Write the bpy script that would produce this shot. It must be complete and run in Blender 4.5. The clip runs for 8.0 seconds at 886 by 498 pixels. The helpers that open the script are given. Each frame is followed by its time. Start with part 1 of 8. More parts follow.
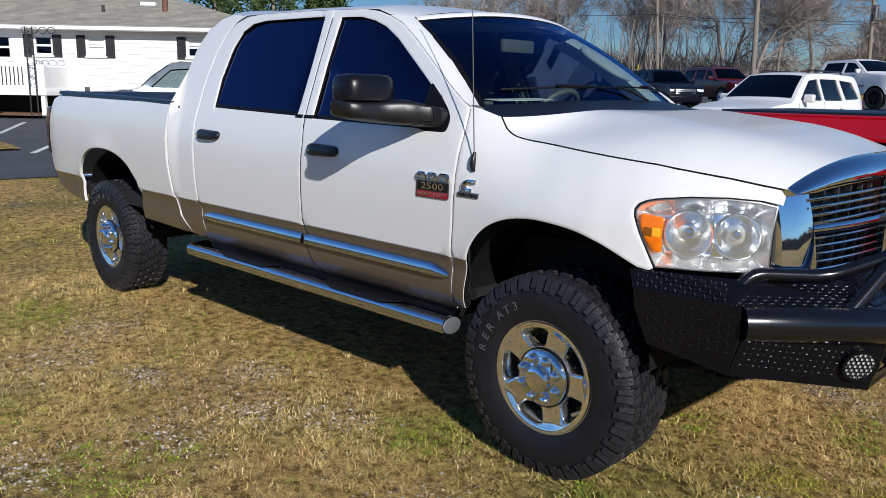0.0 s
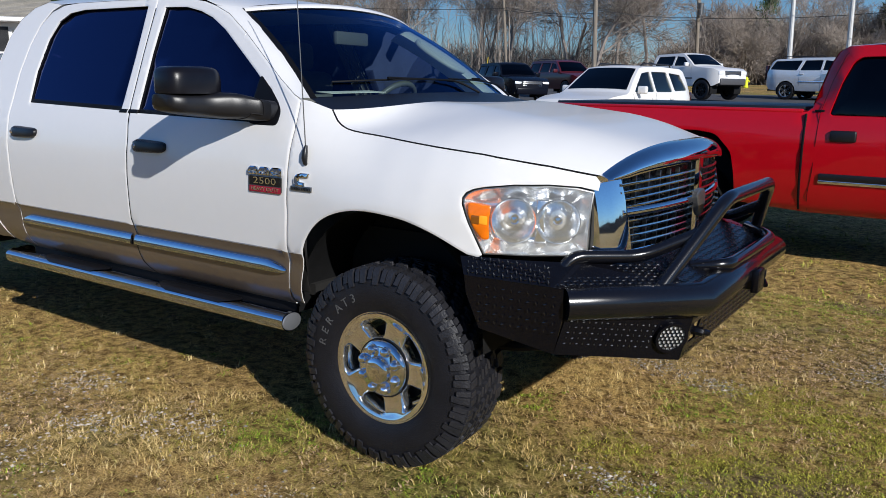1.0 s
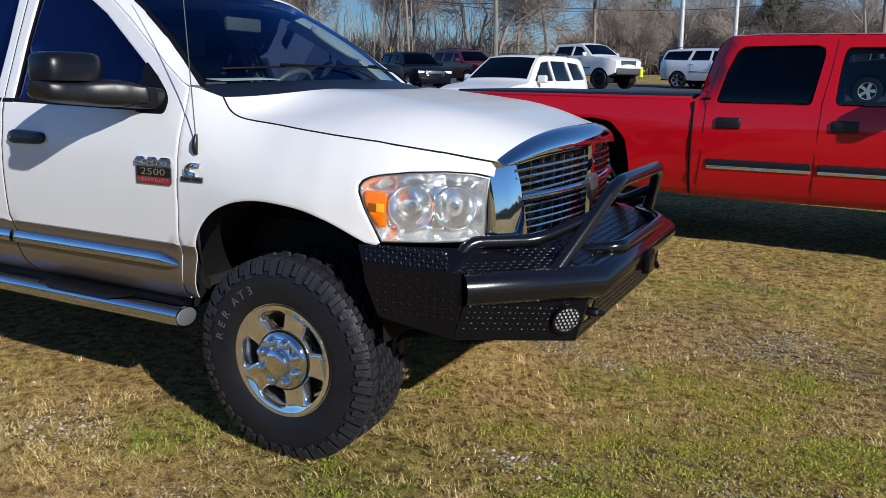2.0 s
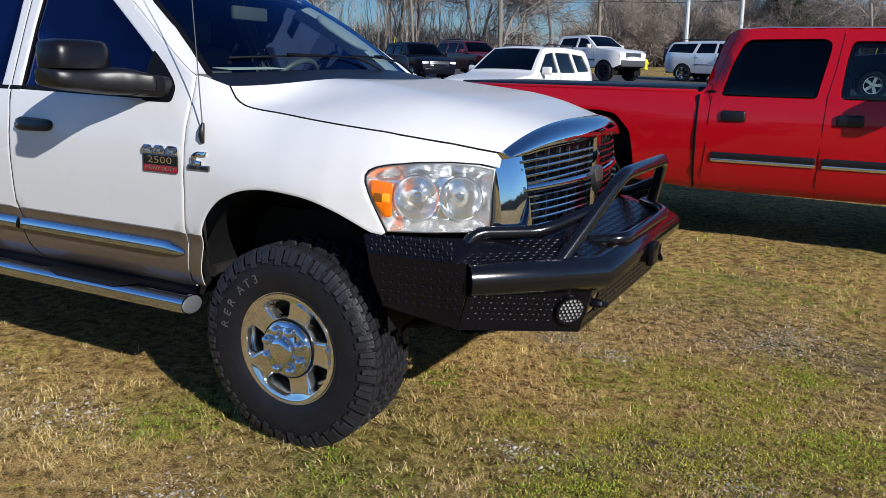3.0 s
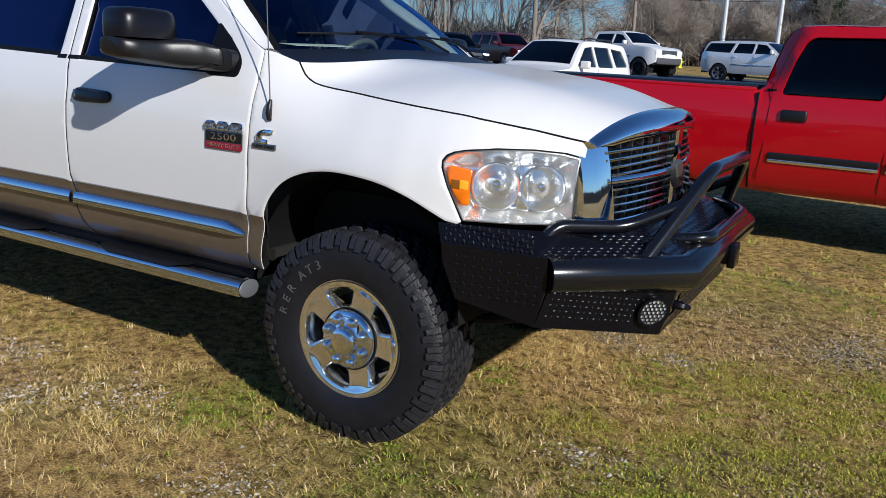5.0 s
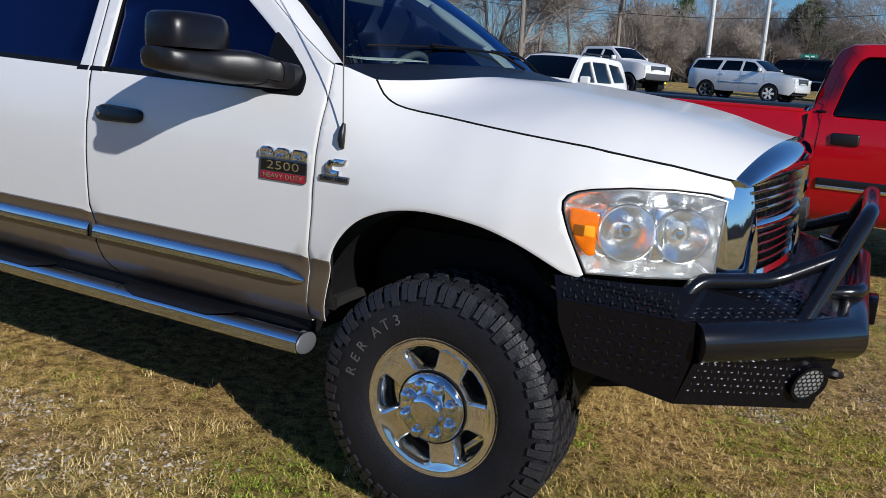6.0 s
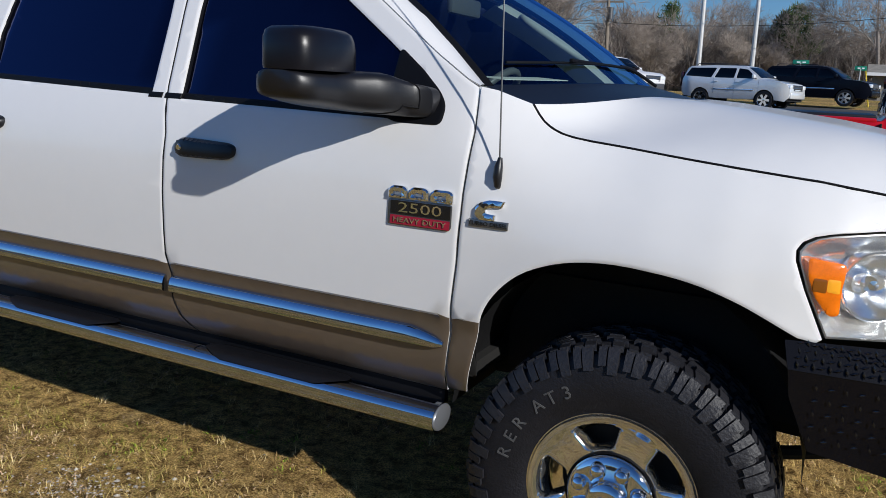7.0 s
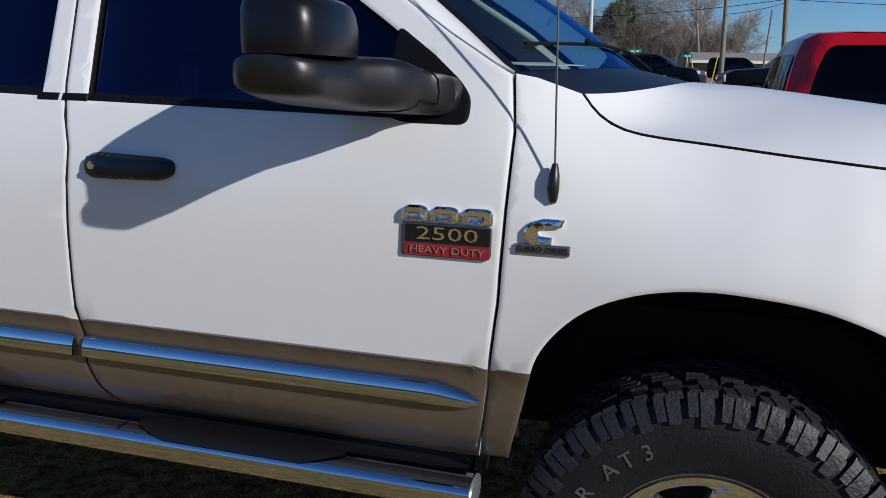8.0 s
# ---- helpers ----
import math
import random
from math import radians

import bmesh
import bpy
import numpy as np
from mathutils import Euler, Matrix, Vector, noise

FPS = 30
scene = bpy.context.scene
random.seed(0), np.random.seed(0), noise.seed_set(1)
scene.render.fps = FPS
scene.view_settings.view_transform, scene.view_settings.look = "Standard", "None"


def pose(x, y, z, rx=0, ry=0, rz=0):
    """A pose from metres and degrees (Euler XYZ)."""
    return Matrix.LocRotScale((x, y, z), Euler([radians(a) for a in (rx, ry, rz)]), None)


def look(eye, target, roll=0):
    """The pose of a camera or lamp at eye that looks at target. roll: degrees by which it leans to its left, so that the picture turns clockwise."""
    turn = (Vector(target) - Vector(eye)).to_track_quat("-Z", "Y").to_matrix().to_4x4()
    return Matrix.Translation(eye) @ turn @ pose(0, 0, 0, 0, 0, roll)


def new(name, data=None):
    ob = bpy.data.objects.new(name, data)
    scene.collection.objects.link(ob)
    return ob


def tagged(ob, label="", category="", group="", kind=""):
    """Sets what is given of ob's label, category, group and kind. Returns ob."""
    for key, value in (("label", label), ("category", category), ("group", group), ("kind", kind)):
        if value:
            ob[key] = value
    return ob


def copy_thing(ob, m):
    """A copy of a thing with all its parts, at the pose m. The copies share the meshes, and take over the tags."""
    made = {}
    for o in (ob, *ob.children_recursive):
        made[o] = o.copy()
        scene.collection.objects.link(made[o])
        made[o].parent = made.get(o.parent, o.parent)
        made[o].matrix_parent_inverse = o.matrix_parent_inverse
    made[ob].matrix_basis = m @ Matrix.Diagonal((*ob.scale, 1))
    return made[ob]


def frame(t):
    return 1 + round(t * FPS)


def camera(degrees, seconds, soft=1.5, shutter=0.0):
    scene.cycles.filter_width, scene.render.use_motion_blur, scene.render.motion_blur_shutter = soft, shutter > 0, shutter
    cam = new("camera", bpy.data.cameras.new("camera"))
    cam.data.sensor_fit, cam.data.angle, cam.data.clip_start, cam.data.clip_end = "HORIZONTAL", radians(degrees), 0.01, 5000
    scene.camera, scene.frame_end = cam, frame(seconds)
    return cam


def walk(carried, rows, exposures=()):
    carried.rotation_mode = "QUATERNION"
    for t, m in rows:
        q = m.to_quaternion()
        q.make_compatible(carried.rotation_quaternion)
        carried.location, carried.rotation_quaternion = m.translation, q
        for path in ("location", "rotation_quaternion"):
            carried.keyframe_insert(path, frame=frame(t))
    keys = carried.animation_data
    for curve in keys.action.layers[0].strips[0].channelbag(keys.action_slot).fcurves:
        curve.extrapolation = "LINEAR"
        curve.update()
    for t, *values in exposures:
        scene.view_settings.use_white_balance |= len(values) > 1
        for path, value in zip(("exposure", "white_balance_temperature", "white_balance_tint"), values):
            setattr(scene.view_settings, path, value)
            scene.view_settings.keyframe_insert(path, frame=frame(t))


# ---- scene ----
cam = camera(58.2, 8.0, soft=0.8)
PATH = [
    (0, (1.833, -3.4, 1.548), (0.461, -1.998, 1.155), 1.0),
    (0.5, (1.852, -3.398, 1.549), (0.514, -1.965, 1.153), 0.8),
    (1, (1.919, -3.343, 1.547), (0.818, -1.723, 1.143), 0.8),
    (1.5, (1.944, -3.312, 1.537), (1.036, -1.578, 1.126), 0.6),
    (3, (1.942, -3.332, 1.536), (1.039, -1.604, 1.089), 1.3),
    (3.5, (1.919, -3.342, 1.532), (1.014, -1.618, 1.079), 2.2),
    (4, (1.91, -3.346, 1.521), (0.934, -1.661, 1.064), 2.3),
    (4.2, (1.916, -3.338, 1.522), (0.94, -1.654, 1.062), 2.3),
    (5.5, (1.428, -3.212, 1.476), (0.506, -1.5, 1.008), 4.1),
    (6, (1.111, -3.074, 1.485), (0.21, -1.342, 1.048), 4.1),
    (6.5, (0.782, -3.027, 1.49), (-0.092, -1.274, 1.082), 3.4),
    (7, (0.449, -2.914, 1.481), (-0.425, -1.162, 1.076), 2.9),
    (7.5, (0.127, -2.802, 1.443), (-0.586, -0.972, 1.065), 3.6),
    (8, (-0.139, -2.611, 1.452), (-0.667, -0.719, 1.047), 1.5),
]
walk(cam, [(t, look(eye, target, roll)) for t, eye, target, roll in PATH], [(0.0, 0.0, 6150, 10), (1.0, 0.02, 6150, 10), (2.5, 0.11, 6150, 10), (4.5, 0.11, 6150, 10), (5.5, 0.04, 6150, 10), (6.5, -0.08, 6120, 10), (7.2, -0.15, 6120, 10), (8.0, -0.18, 6120, 10)])

# ---------------------------------------------------------------- world and sun
SUN_DIR = Vector((2.0, -1.0, 1.15)).normalized()
world = bpy.data.worlds.new("clear_winter_sky")
scene.world = world
world.use_nodes = True
wn = world.node_tree
sky = wn.nodes.new("ShaderNodeTexSky")
sky.sky_type, sky.sun_disc = "NISHITA", False
sky.sun_elevation = math.asin(SUN_DIR.z)
sky.sun_rotation = math.atan2(-SUN_DIR.x, SUN_DIR.y)
sky.altitude, sky.air_density, sky.dust_density, sky.ozone_density = 300, 1.15, 0.0, 8.0
wn.nodes["Background"].inputs["Strength"].default_value = 0.084
tint = wn.nodes.new("ShaderNodeMix")
tint.data_type, tint.blend_type = "RGBA", "MULTIPLY"
tint.inputs["Factor"].default_value = 1.0
tint.inputs["B"].default_value = (0.88, 1.0, 1.10, 1)
wn.links.new(sky.outputs["Color"], tint.inputs["A"])
wn.links.new(tint.outputs["Result"], wn.nodes["Background"].inputs["Color"])
sun_data = bpy.data.lights.new("sun", "SUN")
sun_data.energy, sun_data.angle, sun_data.color = 5.0, radians(0.53), (1.0, 0.95, 0.875)
sun = new("sun", sun_data)
sun.matrix_world = look(SUN_DIR * 60, (0, 0, 0))


# ---------------------------------------------------------------- materials
def mat(name, color, rough=0.5, metal=0.0, coat=0.0, spec=0.5, var=0.0, scale=8.0, bump=0.0, bump_scale=60.0, emit=None, stretch=None):
    """A principled material; var mixes in a darker and a lighter tone at two scales, bump is fine relief."""
    m = bpy.data.materials.new(name)
    m.use_nodes = True
    t = m.node_tree
    p = t.nodes["Principled BSDF"]
    p.inputs["Base Color"].default_value = (*color, 1)
    p.inputs["Roughness"].default_value = rough
    p.inputs["Metallic"].default_value = metal
    p.inputs["Coat Weight"].default_value = coat
    p.inputs["Coat Roughness"].default_value = 0.06
    p.inputs["Specular IOR Level"].default_value = spec
    if emit:
        p.inputs["Emission Color"].default_value = (*color, 1)
        p.inputs["Emission Strength"].default_value = emit
    if var or bump:
        co = t.nodes.new("ShaderNodeTexCoord")
        vec = co.outputs["Object"]
        if stretch:
            mp = t.nodes.new("ShaderNodeMapping")
            mp.inputs["Scale"].default_value = stretch
            t.links.new(vec, mp.inputs["Vector"])
            vec = mp.outputs["Vector"]
    if var:
        n1, n2 = t.nodes.new("ShaderNodeTexNoise"), t.nodes.new("ShaderNodeTexNoise")
        n1.inputs["Scale"].default_value, n1.inputs["Detail"].default_value = scale, 6
        n2.inputs["Scale"].default_value, n2.inputs["Detail"].default_value = scale * 9, 4
        t.links.new(vec, n1.inputs["Vector"])
        t.links.new(vec, n2.inputs["Vector"])
        add = t.nodes.new("ShaderNodeMath")
        add.operation = "MULTIPLY_ADD"
        t.links.new(n1.outputs["Fac"], add.inputs[0])
        add.inputs[1].default_value = 0.6
        sc = t.nodes.new("ShaderNodeMath")
        sc.operation = "MULTIPLY"
        t.links.new(n2.outputs["Fac"], sc.inputs[0])
        sc.inputs[1].default_value = 0.4
        t.links.new(sc.outputs[0], add.inputs[2])
        ramp = t.nodes.new("ShaderNodeValToRGB")
        ramp.color_ramp.elements[0].position, ramp.color_ramp.elements[1].position = 0.35, 0.65
        ramp.color_ramp.elements[0].color = (*[c * (1 - var) for c in color], 1)
        ramp.color_ramp.elements[1].color = (*[min(1, c * (1 + var)) for c in color], 1)
        t.links.new(add.outputs[0], ramp.inputs["Fac"])
        t.links.new(ramp.outputs["Color"], p.inputs["Base Color"])
    if bump:
        n3, b = t.nodes.new("ShaderNodeTexNoise"), t.nodes.new("ShaderNodeBump")
        n3.inputs["Scale"].default_value, n3.inputs["Detail"].default_value = bump_scale, 5
        t.links.new(vec, n3.inputs["Vector"])
        b.inputs["Strength"].default_value, b.inputs["Distance"].default_value = bump, 0.01
        t.links.new(n3.outputs["Fac"], b.inputs["Height"])
        t.links.new(b.outputs["Normal"], p.inputs["Normal"])
    return m


def glass(name, tint, rough=0.0, ior=1.5, haze=0.0, film=(1, 1, 1)):
    """Tinted pane: what passes through is tinted, the surface mirrors by Fresnel."""
    m = bpy.data.materials.new(name)
    m.use_nodes = True
    t = m.node_tree
    t.nodes.remove(t.nodes["Principled BSDF"])
    tr, gl, fr, mx = (t.nodes.new("ShaderNode" + k) for k in ("BsdfTransparent", "BsdfGlossy", "Fresnel", "MixShader"))
    tr.inputs["Color"].default_value = (*tint, 1)
    gl.inputs["Color"].default_value = (*film, 1)
    gl.inputs["Roughness"].default_value = rough
    fr.inputs["IOR"].default_value = ior
    t.links.new(fr.outputs["Fac"], mx.inputs["Fac"])
    t.links.new(tr.outputs["BSDF"], mx.inputs[1])
    t.links.new(gl.outputs["BSDF"], mx.inputs[2])
    last = mx.outputs["Shader"]
    if haze:
        df, hz = t.nodes.new("ShaderNodeBsdfDiffuse"), t.nodes.new("ShaderNodeMixShader")
        df.inputs["Color"].default_value = (0.85, 0.88, 0.9, 1)
        hz.inputs["Fac"].default_value = haze
        t.links.new(last, hz.inputs[1])
        t.links.new(df.outputs["BSDF"], hz.inputs[2])
        last = hz.outputs["Shader"]
    t.links.new(last, t.nodes["Material Output"].inputs["Surface"])
    return m


def leafy(name, c1, c2, rough=0.8):
    """Colour varies from blade to blade."""
    m = bpy.data.materials.new(name)
    m.use_nodes = True
    t = m.node_tree
    p = t.nodes["Principled BSDF"]
    g, r = t.nodes.new("ShaderNodeNewGeometry"), t.nodes.new("ShaderNodeValToRGB")
    r.color_ramp.elements[0].color, r.color_ramp.elements[1].color = (*c1, 1), (*c2, 1)
    t.links.new(g.outputs["Random Per Island"], r.inputs["Fac"])
    t.links.new(r.outputs["Color"], p.inputs["Base Color"])
    p.inputs["Roughness"].default_value = rough
    p.inputs["Specular IOR Level"].default_value = 0.2
    return m


M_white = mat("white_clearcoat_paint", (0.715, 0.708, 0.70), 0.38, 0, 0.6, 0.3, var=0.012, scale=2.5)
M_white.node_tree.nodes["Principled BSDF"].inputs["Coat Roughness"].default_value = 0.09
M_tan = mat("tan_metallic_paint", (0.150, 0.118, 0.092), 0.30, 0.40, 0.7, 0.5, var=0.06, scale=3)
M_chrome = mat("chrome", (0.74, 0.76, 0.80), 0.045, 1.0, var=0.03, scale=14)
# chrome with a darker, bluer base that stands in for dark reflections
M_trim_chrome = mat("darkened_trim_chrome", (0.50, 0.54, 0.62), 0.06, 1.0, var=0.05, scale=14)
M_alloy = mat("polished_aluminium", (0.80, 0.80, 0.78), 0.085, 0.96, var=0.04, scale=25)
M_plastic = mat("black_textured_plastic", (0.007, 0.007, 0.009), 0.38, 0, 0, 0.5, var=0.1, scale=20, bump=0.05, bump_scale=900)
M_mirror_shell = mat("satin_black_mirror_shell", (0.006, 0.006, 0.009), 0.30, 0, 0, 0.27, var=0.1, scale=20, bump=0.04, bump_scale=900)
M_gloss_black = mat("glossy_black_plastic", (0.008, 0.008, 0.009), 0.22)
M_rubber_seal = mat("black_rubber_seal", (0.004, 0.004, 0.005), 0.55, 0, 0, 0.15)
M_tyre = mat("tyre_rubber", (0.0105, 0.0105, 0.0135), 0.50, 0, 0, 0.30, var=0.28, scale=9, bump=0.25, bump_scale=160)
M_tread = mat("worn_tread_rubber", (0.017, 0.017, 0.021), 0.52, 0, 0, 0.42, var=0.3, scale=14, bump=0.3, bump_scale=120)
M_letter = mat("raised_tyre_lettering", (0.075, 0.075, 0.075), 0.6, var=0.25, scale=30)
M_under = mat("dirty_underbody", (0.007, 0.0065, 0.006), 0.85, var=0.3, scale=10)
M_liner = mat("wheel_well_liner", (0.005, 0.005, 0.0055), 0.7, 0, 0, 0.25, var=0.3, scale=12)
M_bumper = mat("black_powder_coat", (0.004, 0.004, 0.006), 0.26, 0, 0.1, 0.22, var=0.15, scale=6, bump=0.05, bump_scale=300)
M_tube = mat("glossy_black_tube_coat", (0.005, 0.005, 0.007), 0.20, 0, 0.5, 0.45, var=0.15, scale=6, bump=0.05, bump_scale=300)
M_fog = mat("frosted_fog_lens", (0.60, 0.60, 0.58), 0.25, 0.2, 0.3, var=0.3, scale=40)
# brighter than the black coat: glints on the lozenges put into the colour
M_glint_steel = mat("bright_glint_steel", (0.32, 0.32, 0.34), 0.34, 1.0, var=0.4, scale=30)
M_glass_dark = glass("limousine_tinted_glass", (0.006, 0.007, 0.035), 0.0, 1.55, 0.0, (0.40, 0.48, 1.0))
M_glass_shield = glass("tinted_windscreen_glass", (0.42, 0.55, 0.55), 0.0, 1.75, 0.0, (0.20, 0.42, 0.85))
M_car_dark = glass("black_car_glass", (0.02, 0.022, 0.026), 0.0, 1.42, 0.0, (0.7, 0.75, 0.8))
M_lens = glass("hazy_lamp_lens", (0.97, 0.98, 0.98), 0.02, 1.5, 0.05)
M_amber = mat("amber_lens", (0.80, 0.17, 0.002), 0.2, 0, 0.3, var=0.12, scale=30)
M_reflector = mat("lamp_reflector", (0.97, 0.98, 0.99), 0.18, 1.0)
M_lamp_chrome = mat("bright_lamp_housing", (0.97, 0.98, 0.99), 0.24, 0.9, 0.3, var=0.03, scale=30)
# shaded and lit tones of the amber lens, painted as two colours
M_amber_dark = mat("shaded_amber_facet", (0.22, 0.07, 0.006), 0.2, 0, 0.3)
M_amber_light = mat("lit_amber_facet", (0.95, 0.40, 0.02), 0.2, 0, 0.3)
M_trim_light = mat("pale_grey_cabin_trim", (0.42, 0.46, 0.43), 0.6, var=0.06, scale=9)
M_bar = mat("grille_bar_metal", (0.46, 0.48, 0.52), 0.16, 1.0)
M_grille = mat("dark_grille_mesh", (0.09, 0.09, 0.095), 0.4, 0.5)
M_housing = mat("silver_lamp_housing", (0.90, 0.92, 0.95), 0.22, 0.25, 0.2, var=0.04, scale=20)
M_cap = mat("grey_end_cap", (0.24, 0.25, 0.27), 0.35, 0.6)
M_badge_red = mat("red_badge_enamel", (0.30, 0.012, 0.035), 0.25)
M_badge_grey = mat("grey_badge_metal", (0.17, 0.17, 0.17), 0.35, 0.8)
M_interior = mat("grey_cabin_trim", (0.13, 0.135, 0.13), 0.7, var=0.15, scale=8)
M_dash = mat("grey_green_dashboard_vinyl", (0.27, 0.30, 0.24), 0.6, var=0.1, scale=6)
M_paper = mat("white_paper", (0.75, 0.77, 0.72), 0.8)
M_wheelgrey = mat("dark_grey_steering_wheel", (0.10, 0.11, 0.11), 0.45)
M_red = mat("red_clearcoat_paint", (0.42, 0.0015, 0.008), 0.30, 0, 0.7, 0.2, var=0.04, scale=2)
M_tail = mat("dark_red_tail_lens", (0.035, 0.004, 0.005), 0.2, 0, 0.3)
M_silver = mat("pearl_silver_paint", (0.74, 0.74, 0.73), 0.3, 0.25, 1.0, var=0.03, scale=3)
M_navy = mat("black_blue_paint", (0.004, 0.005, 0.010), 0.25, 0, 0.0, 0.12)
M_slate = mat("slate_blue_paint", (0.045, 0.062, 0.085), 0.25, 0.3, 0.6, 0.4, var=0.03, scale=3)
M_maroon = mat("dark_red_paint", (0.075, 0.008, 0.012), 0.3, 0, 0.4, 0.4, var=0.05, scale=2)
M_asphalt = mat("weathered_asphalt", (0.060, 0.061, 0.066), 0.85, var=0.25, scale=1.2, bump=0.5, bump_scale=80)
M_line = mat("road_marking_paint", (0.62, 0.62, 0.58), 0.8, var=0.2, scale=6)
M_siding = mat("white_painted_siding", (0.80, 0.79, 0.77), 0.7, var=0.04, scale=1.5)
M_shingle = mat("weathered_grey_shingles", (0.27, 0.25, 0.215), 0.95, spec=0.15, var=0.25, scale=2.5, bump=0.6, bump_scale=25)
M_shutter = mat("black_shutter_paint", (0.022, 0.022, 0.024), 0.55, var=0.2, scale=5)
M_fascia = mat("white_trim_paint", (0.82, 0.82, 0.80), 0.6, var=0.04, scale=3)
M_iron = mat("wrought_iron", (0.03, 0.03, 0.03), 0.5)
M_rust = mat("rusty_vent_pipe", (0.16, 0.07, 0.045), 0.8, var=0.3, scale=12)
M_soil = mat("red_clay_soil", (0.20, 0.11, 0.065), 0.9, var=0.25, scale=4, bump=0.4, bump_scale=30)
M_bark = mat("grey_brown_bark", (0.23, 0.20, 0.178), 0.9, var=0.3, scale=4)
M_twig = leafy("bare_twigs", (0.155, 0.125, 0.105), (0.40, 0.35, 0.305))
M_needles = leafy("pine_needles", (0.03, 0.055, 0.018), (0.09, 0.13, 0.04))
M_pole = mat("weathered_pole_timber", (0.21, 0.18, 0.145), 0.9, var=0.25, scale=3, stretch=(8, 8, 0.6))
M_steel = mat("galvanised_pole_steel", (0.55, 0.55, 0.54), 0.5, 0.3, var=0.1, scale=3)
M_wire = mat("black_cable", (0.02, 0.02, 0.022), 0.6)
M_yellow = mat("yellow_guard_plastic", (0.75, 0.55, 0.02), 0.5)
M_hydrant = mat("safety_yellow_paint", (0.80, 0.85, 0.03), 0.5)
M_sign = mat("green_sign_sheet", (0.01, 0.22, 0.14), 0.4)
M_gravel = leafy("pale_gravel", (0.15, 0.13, 0.10), (0.58, 0.52, 0.43), 0.9)


def grass_ground():
    """Dormant lawn: straw, thatch, bare earth, green weeds, by noise at several scales."""
    m = bpy.data.materials.new("dormant_lawn")
    m.use_nodes = True
    t = m.node_tree
    p = t.nodes["Principled BSDF"]
    p.inputs["Roughness"].default_value, p.inputs["Specular IOR Level"].default_value = 0.95, 0.15
    co = t.nodes.new("ShaderNodeTexCoord")

    def nz(scale, detail=6, rough=0.6):
        n = t.nodes.new("ShaderNodeTexNoise")
        n.inputs["Scale"].default_value, n.inputs["Detail"].default_value, n.inputs["Roughness"].default_value = scale, detail, rough
        t.links.new(co.outputs["Object"], n.inputs["Vector"])
        return n.outputs["Fac"]

    def ramp(fac, *stops):
        r = t.nodes.new("ShaderNodeValToRGB")
        e = r.color_ramp.elements
        e[0].position, e[0].color = stops[0][0], (*stops[0][1], 1)
        e[1].position, e[1].color = stops[-1][0], (*stops[-1][1], 1)
        for pos, c in stops[1:-1]:
            e.new(pos).color = (*c, 1)
        t.links.new(fac, r.inputs["Fac"])
        return r.outputs["Color"]

    def mix(fac, a, b):
        x = t.nodes.new("ShaderNodeMix")
        x.data_type = "RGBA"
        t.links.new(fac, x.inputs["Factor"])
        t.links.new(a, x.inputs["A"])
        t.links.new(b, x.inputs["B"])
        return x.outputs["Result"]

    straw = ramp(nz(130, 8, 0.8), (0.40, (0.10, 0.065, 0.025)), (0.50, (0.48, 0.32, 0.115)), (0.60, (0.85, 0.62, 0.27)))
    green = ramp(nz(150, 6, 0.75), (0.38, (0.09, 0.11, 0.02)), (0.65, (0.28, 0.30, 0.07)))
    earth = ramp(nz(140, 6, 0.8), (0.35, (0.14, 0.10, 0.062)), (0.66, (0.42, 0.33, 0.22)))
    a = mix(ramp(nz(0.55, 4), (0.46, (0, 0, 0)), (0.63, (0.75, 0.75, 0.75))), straw, green)
    b = mix(ramp(nz(1.1, 5), (0.56, (0, 0, 0)), (0.68, (0.85, 0.85, 0.85))), a, earth)
    tone = t.nodes.new("ShaderNodeMix")
    tone.data_type, tone.blend_type = "RGBA", "MULTIPLY"
    tone.inputs["Factor"].default_value = 1.0
    t.links.new(b, tone.inputs["A"])
    t.links.new(ramp(nz(16, 6, 0.7), (0.40, (0.36, 0.31, 0.25)), (0.52, (0.95, 0.90, 0.82)), (0.64, (1.40, 1.35, 1.20))), tone.inputs["B"])
    t.links.new(tone.outputs["Result"], p.inputs["Base Color"])
    bp = t.nodes.new("ShaderNodeBump")
    bp.inputs["Strength"].default_value, bp.inputs["Distance"].default_value = 0.9, 0.02
    t.links.new(nz(200, 6, 0.8), bp.inputs["Height"])
    t.links.new(bp.outputs["Normal"], p.inputs["Normal"])
    return m


M_lawn = grass_ground()
M_straw = leafy("straw_blades", (0.50, 0.33, 0.11), (1.0, 0.80, 0.40))
M_mat = leafy("fallen_straw", (0.54, 0.35, 0.10), (1.0, 0.75, 0.31))
M_thatch = leafy("red_brown_thatch", (0.24, 0.135, 0.05), (0.72, 0.49, 0.23))
M_olive = leafy("half_dormant_blades", (0.22, 0.19, 0.028), (0.66, 0.565, 0.125))
M_litter = leafy("dead_leaf_litter", (0.06, 0.036, 0.018), (0.80, 0.55, 0.32))
M_moss = leafy("yellow_green_moss", (0.15, 0.15, 0.014), (0.54, 0.50, 0.075))
M_blade = leafy("green_clover", (0.085, 0.14, 0.010), (0.40, 0.50, 0.05))


# ---------------------------------------------------------------- building helpers
def link_mesh(name, bm, material, smooth=35):
    me = bpy.data.meshes.new(name)
    bm.to_mesh(me)
    bm.free()
    for m in material if isinstance(material, (list, tuple)) else [material]:
        me.materials.append(m)
    if smooth:
        me.shade_smooth()
        me.set_sharp_from_angle(angle=radians(smooth))
    return me


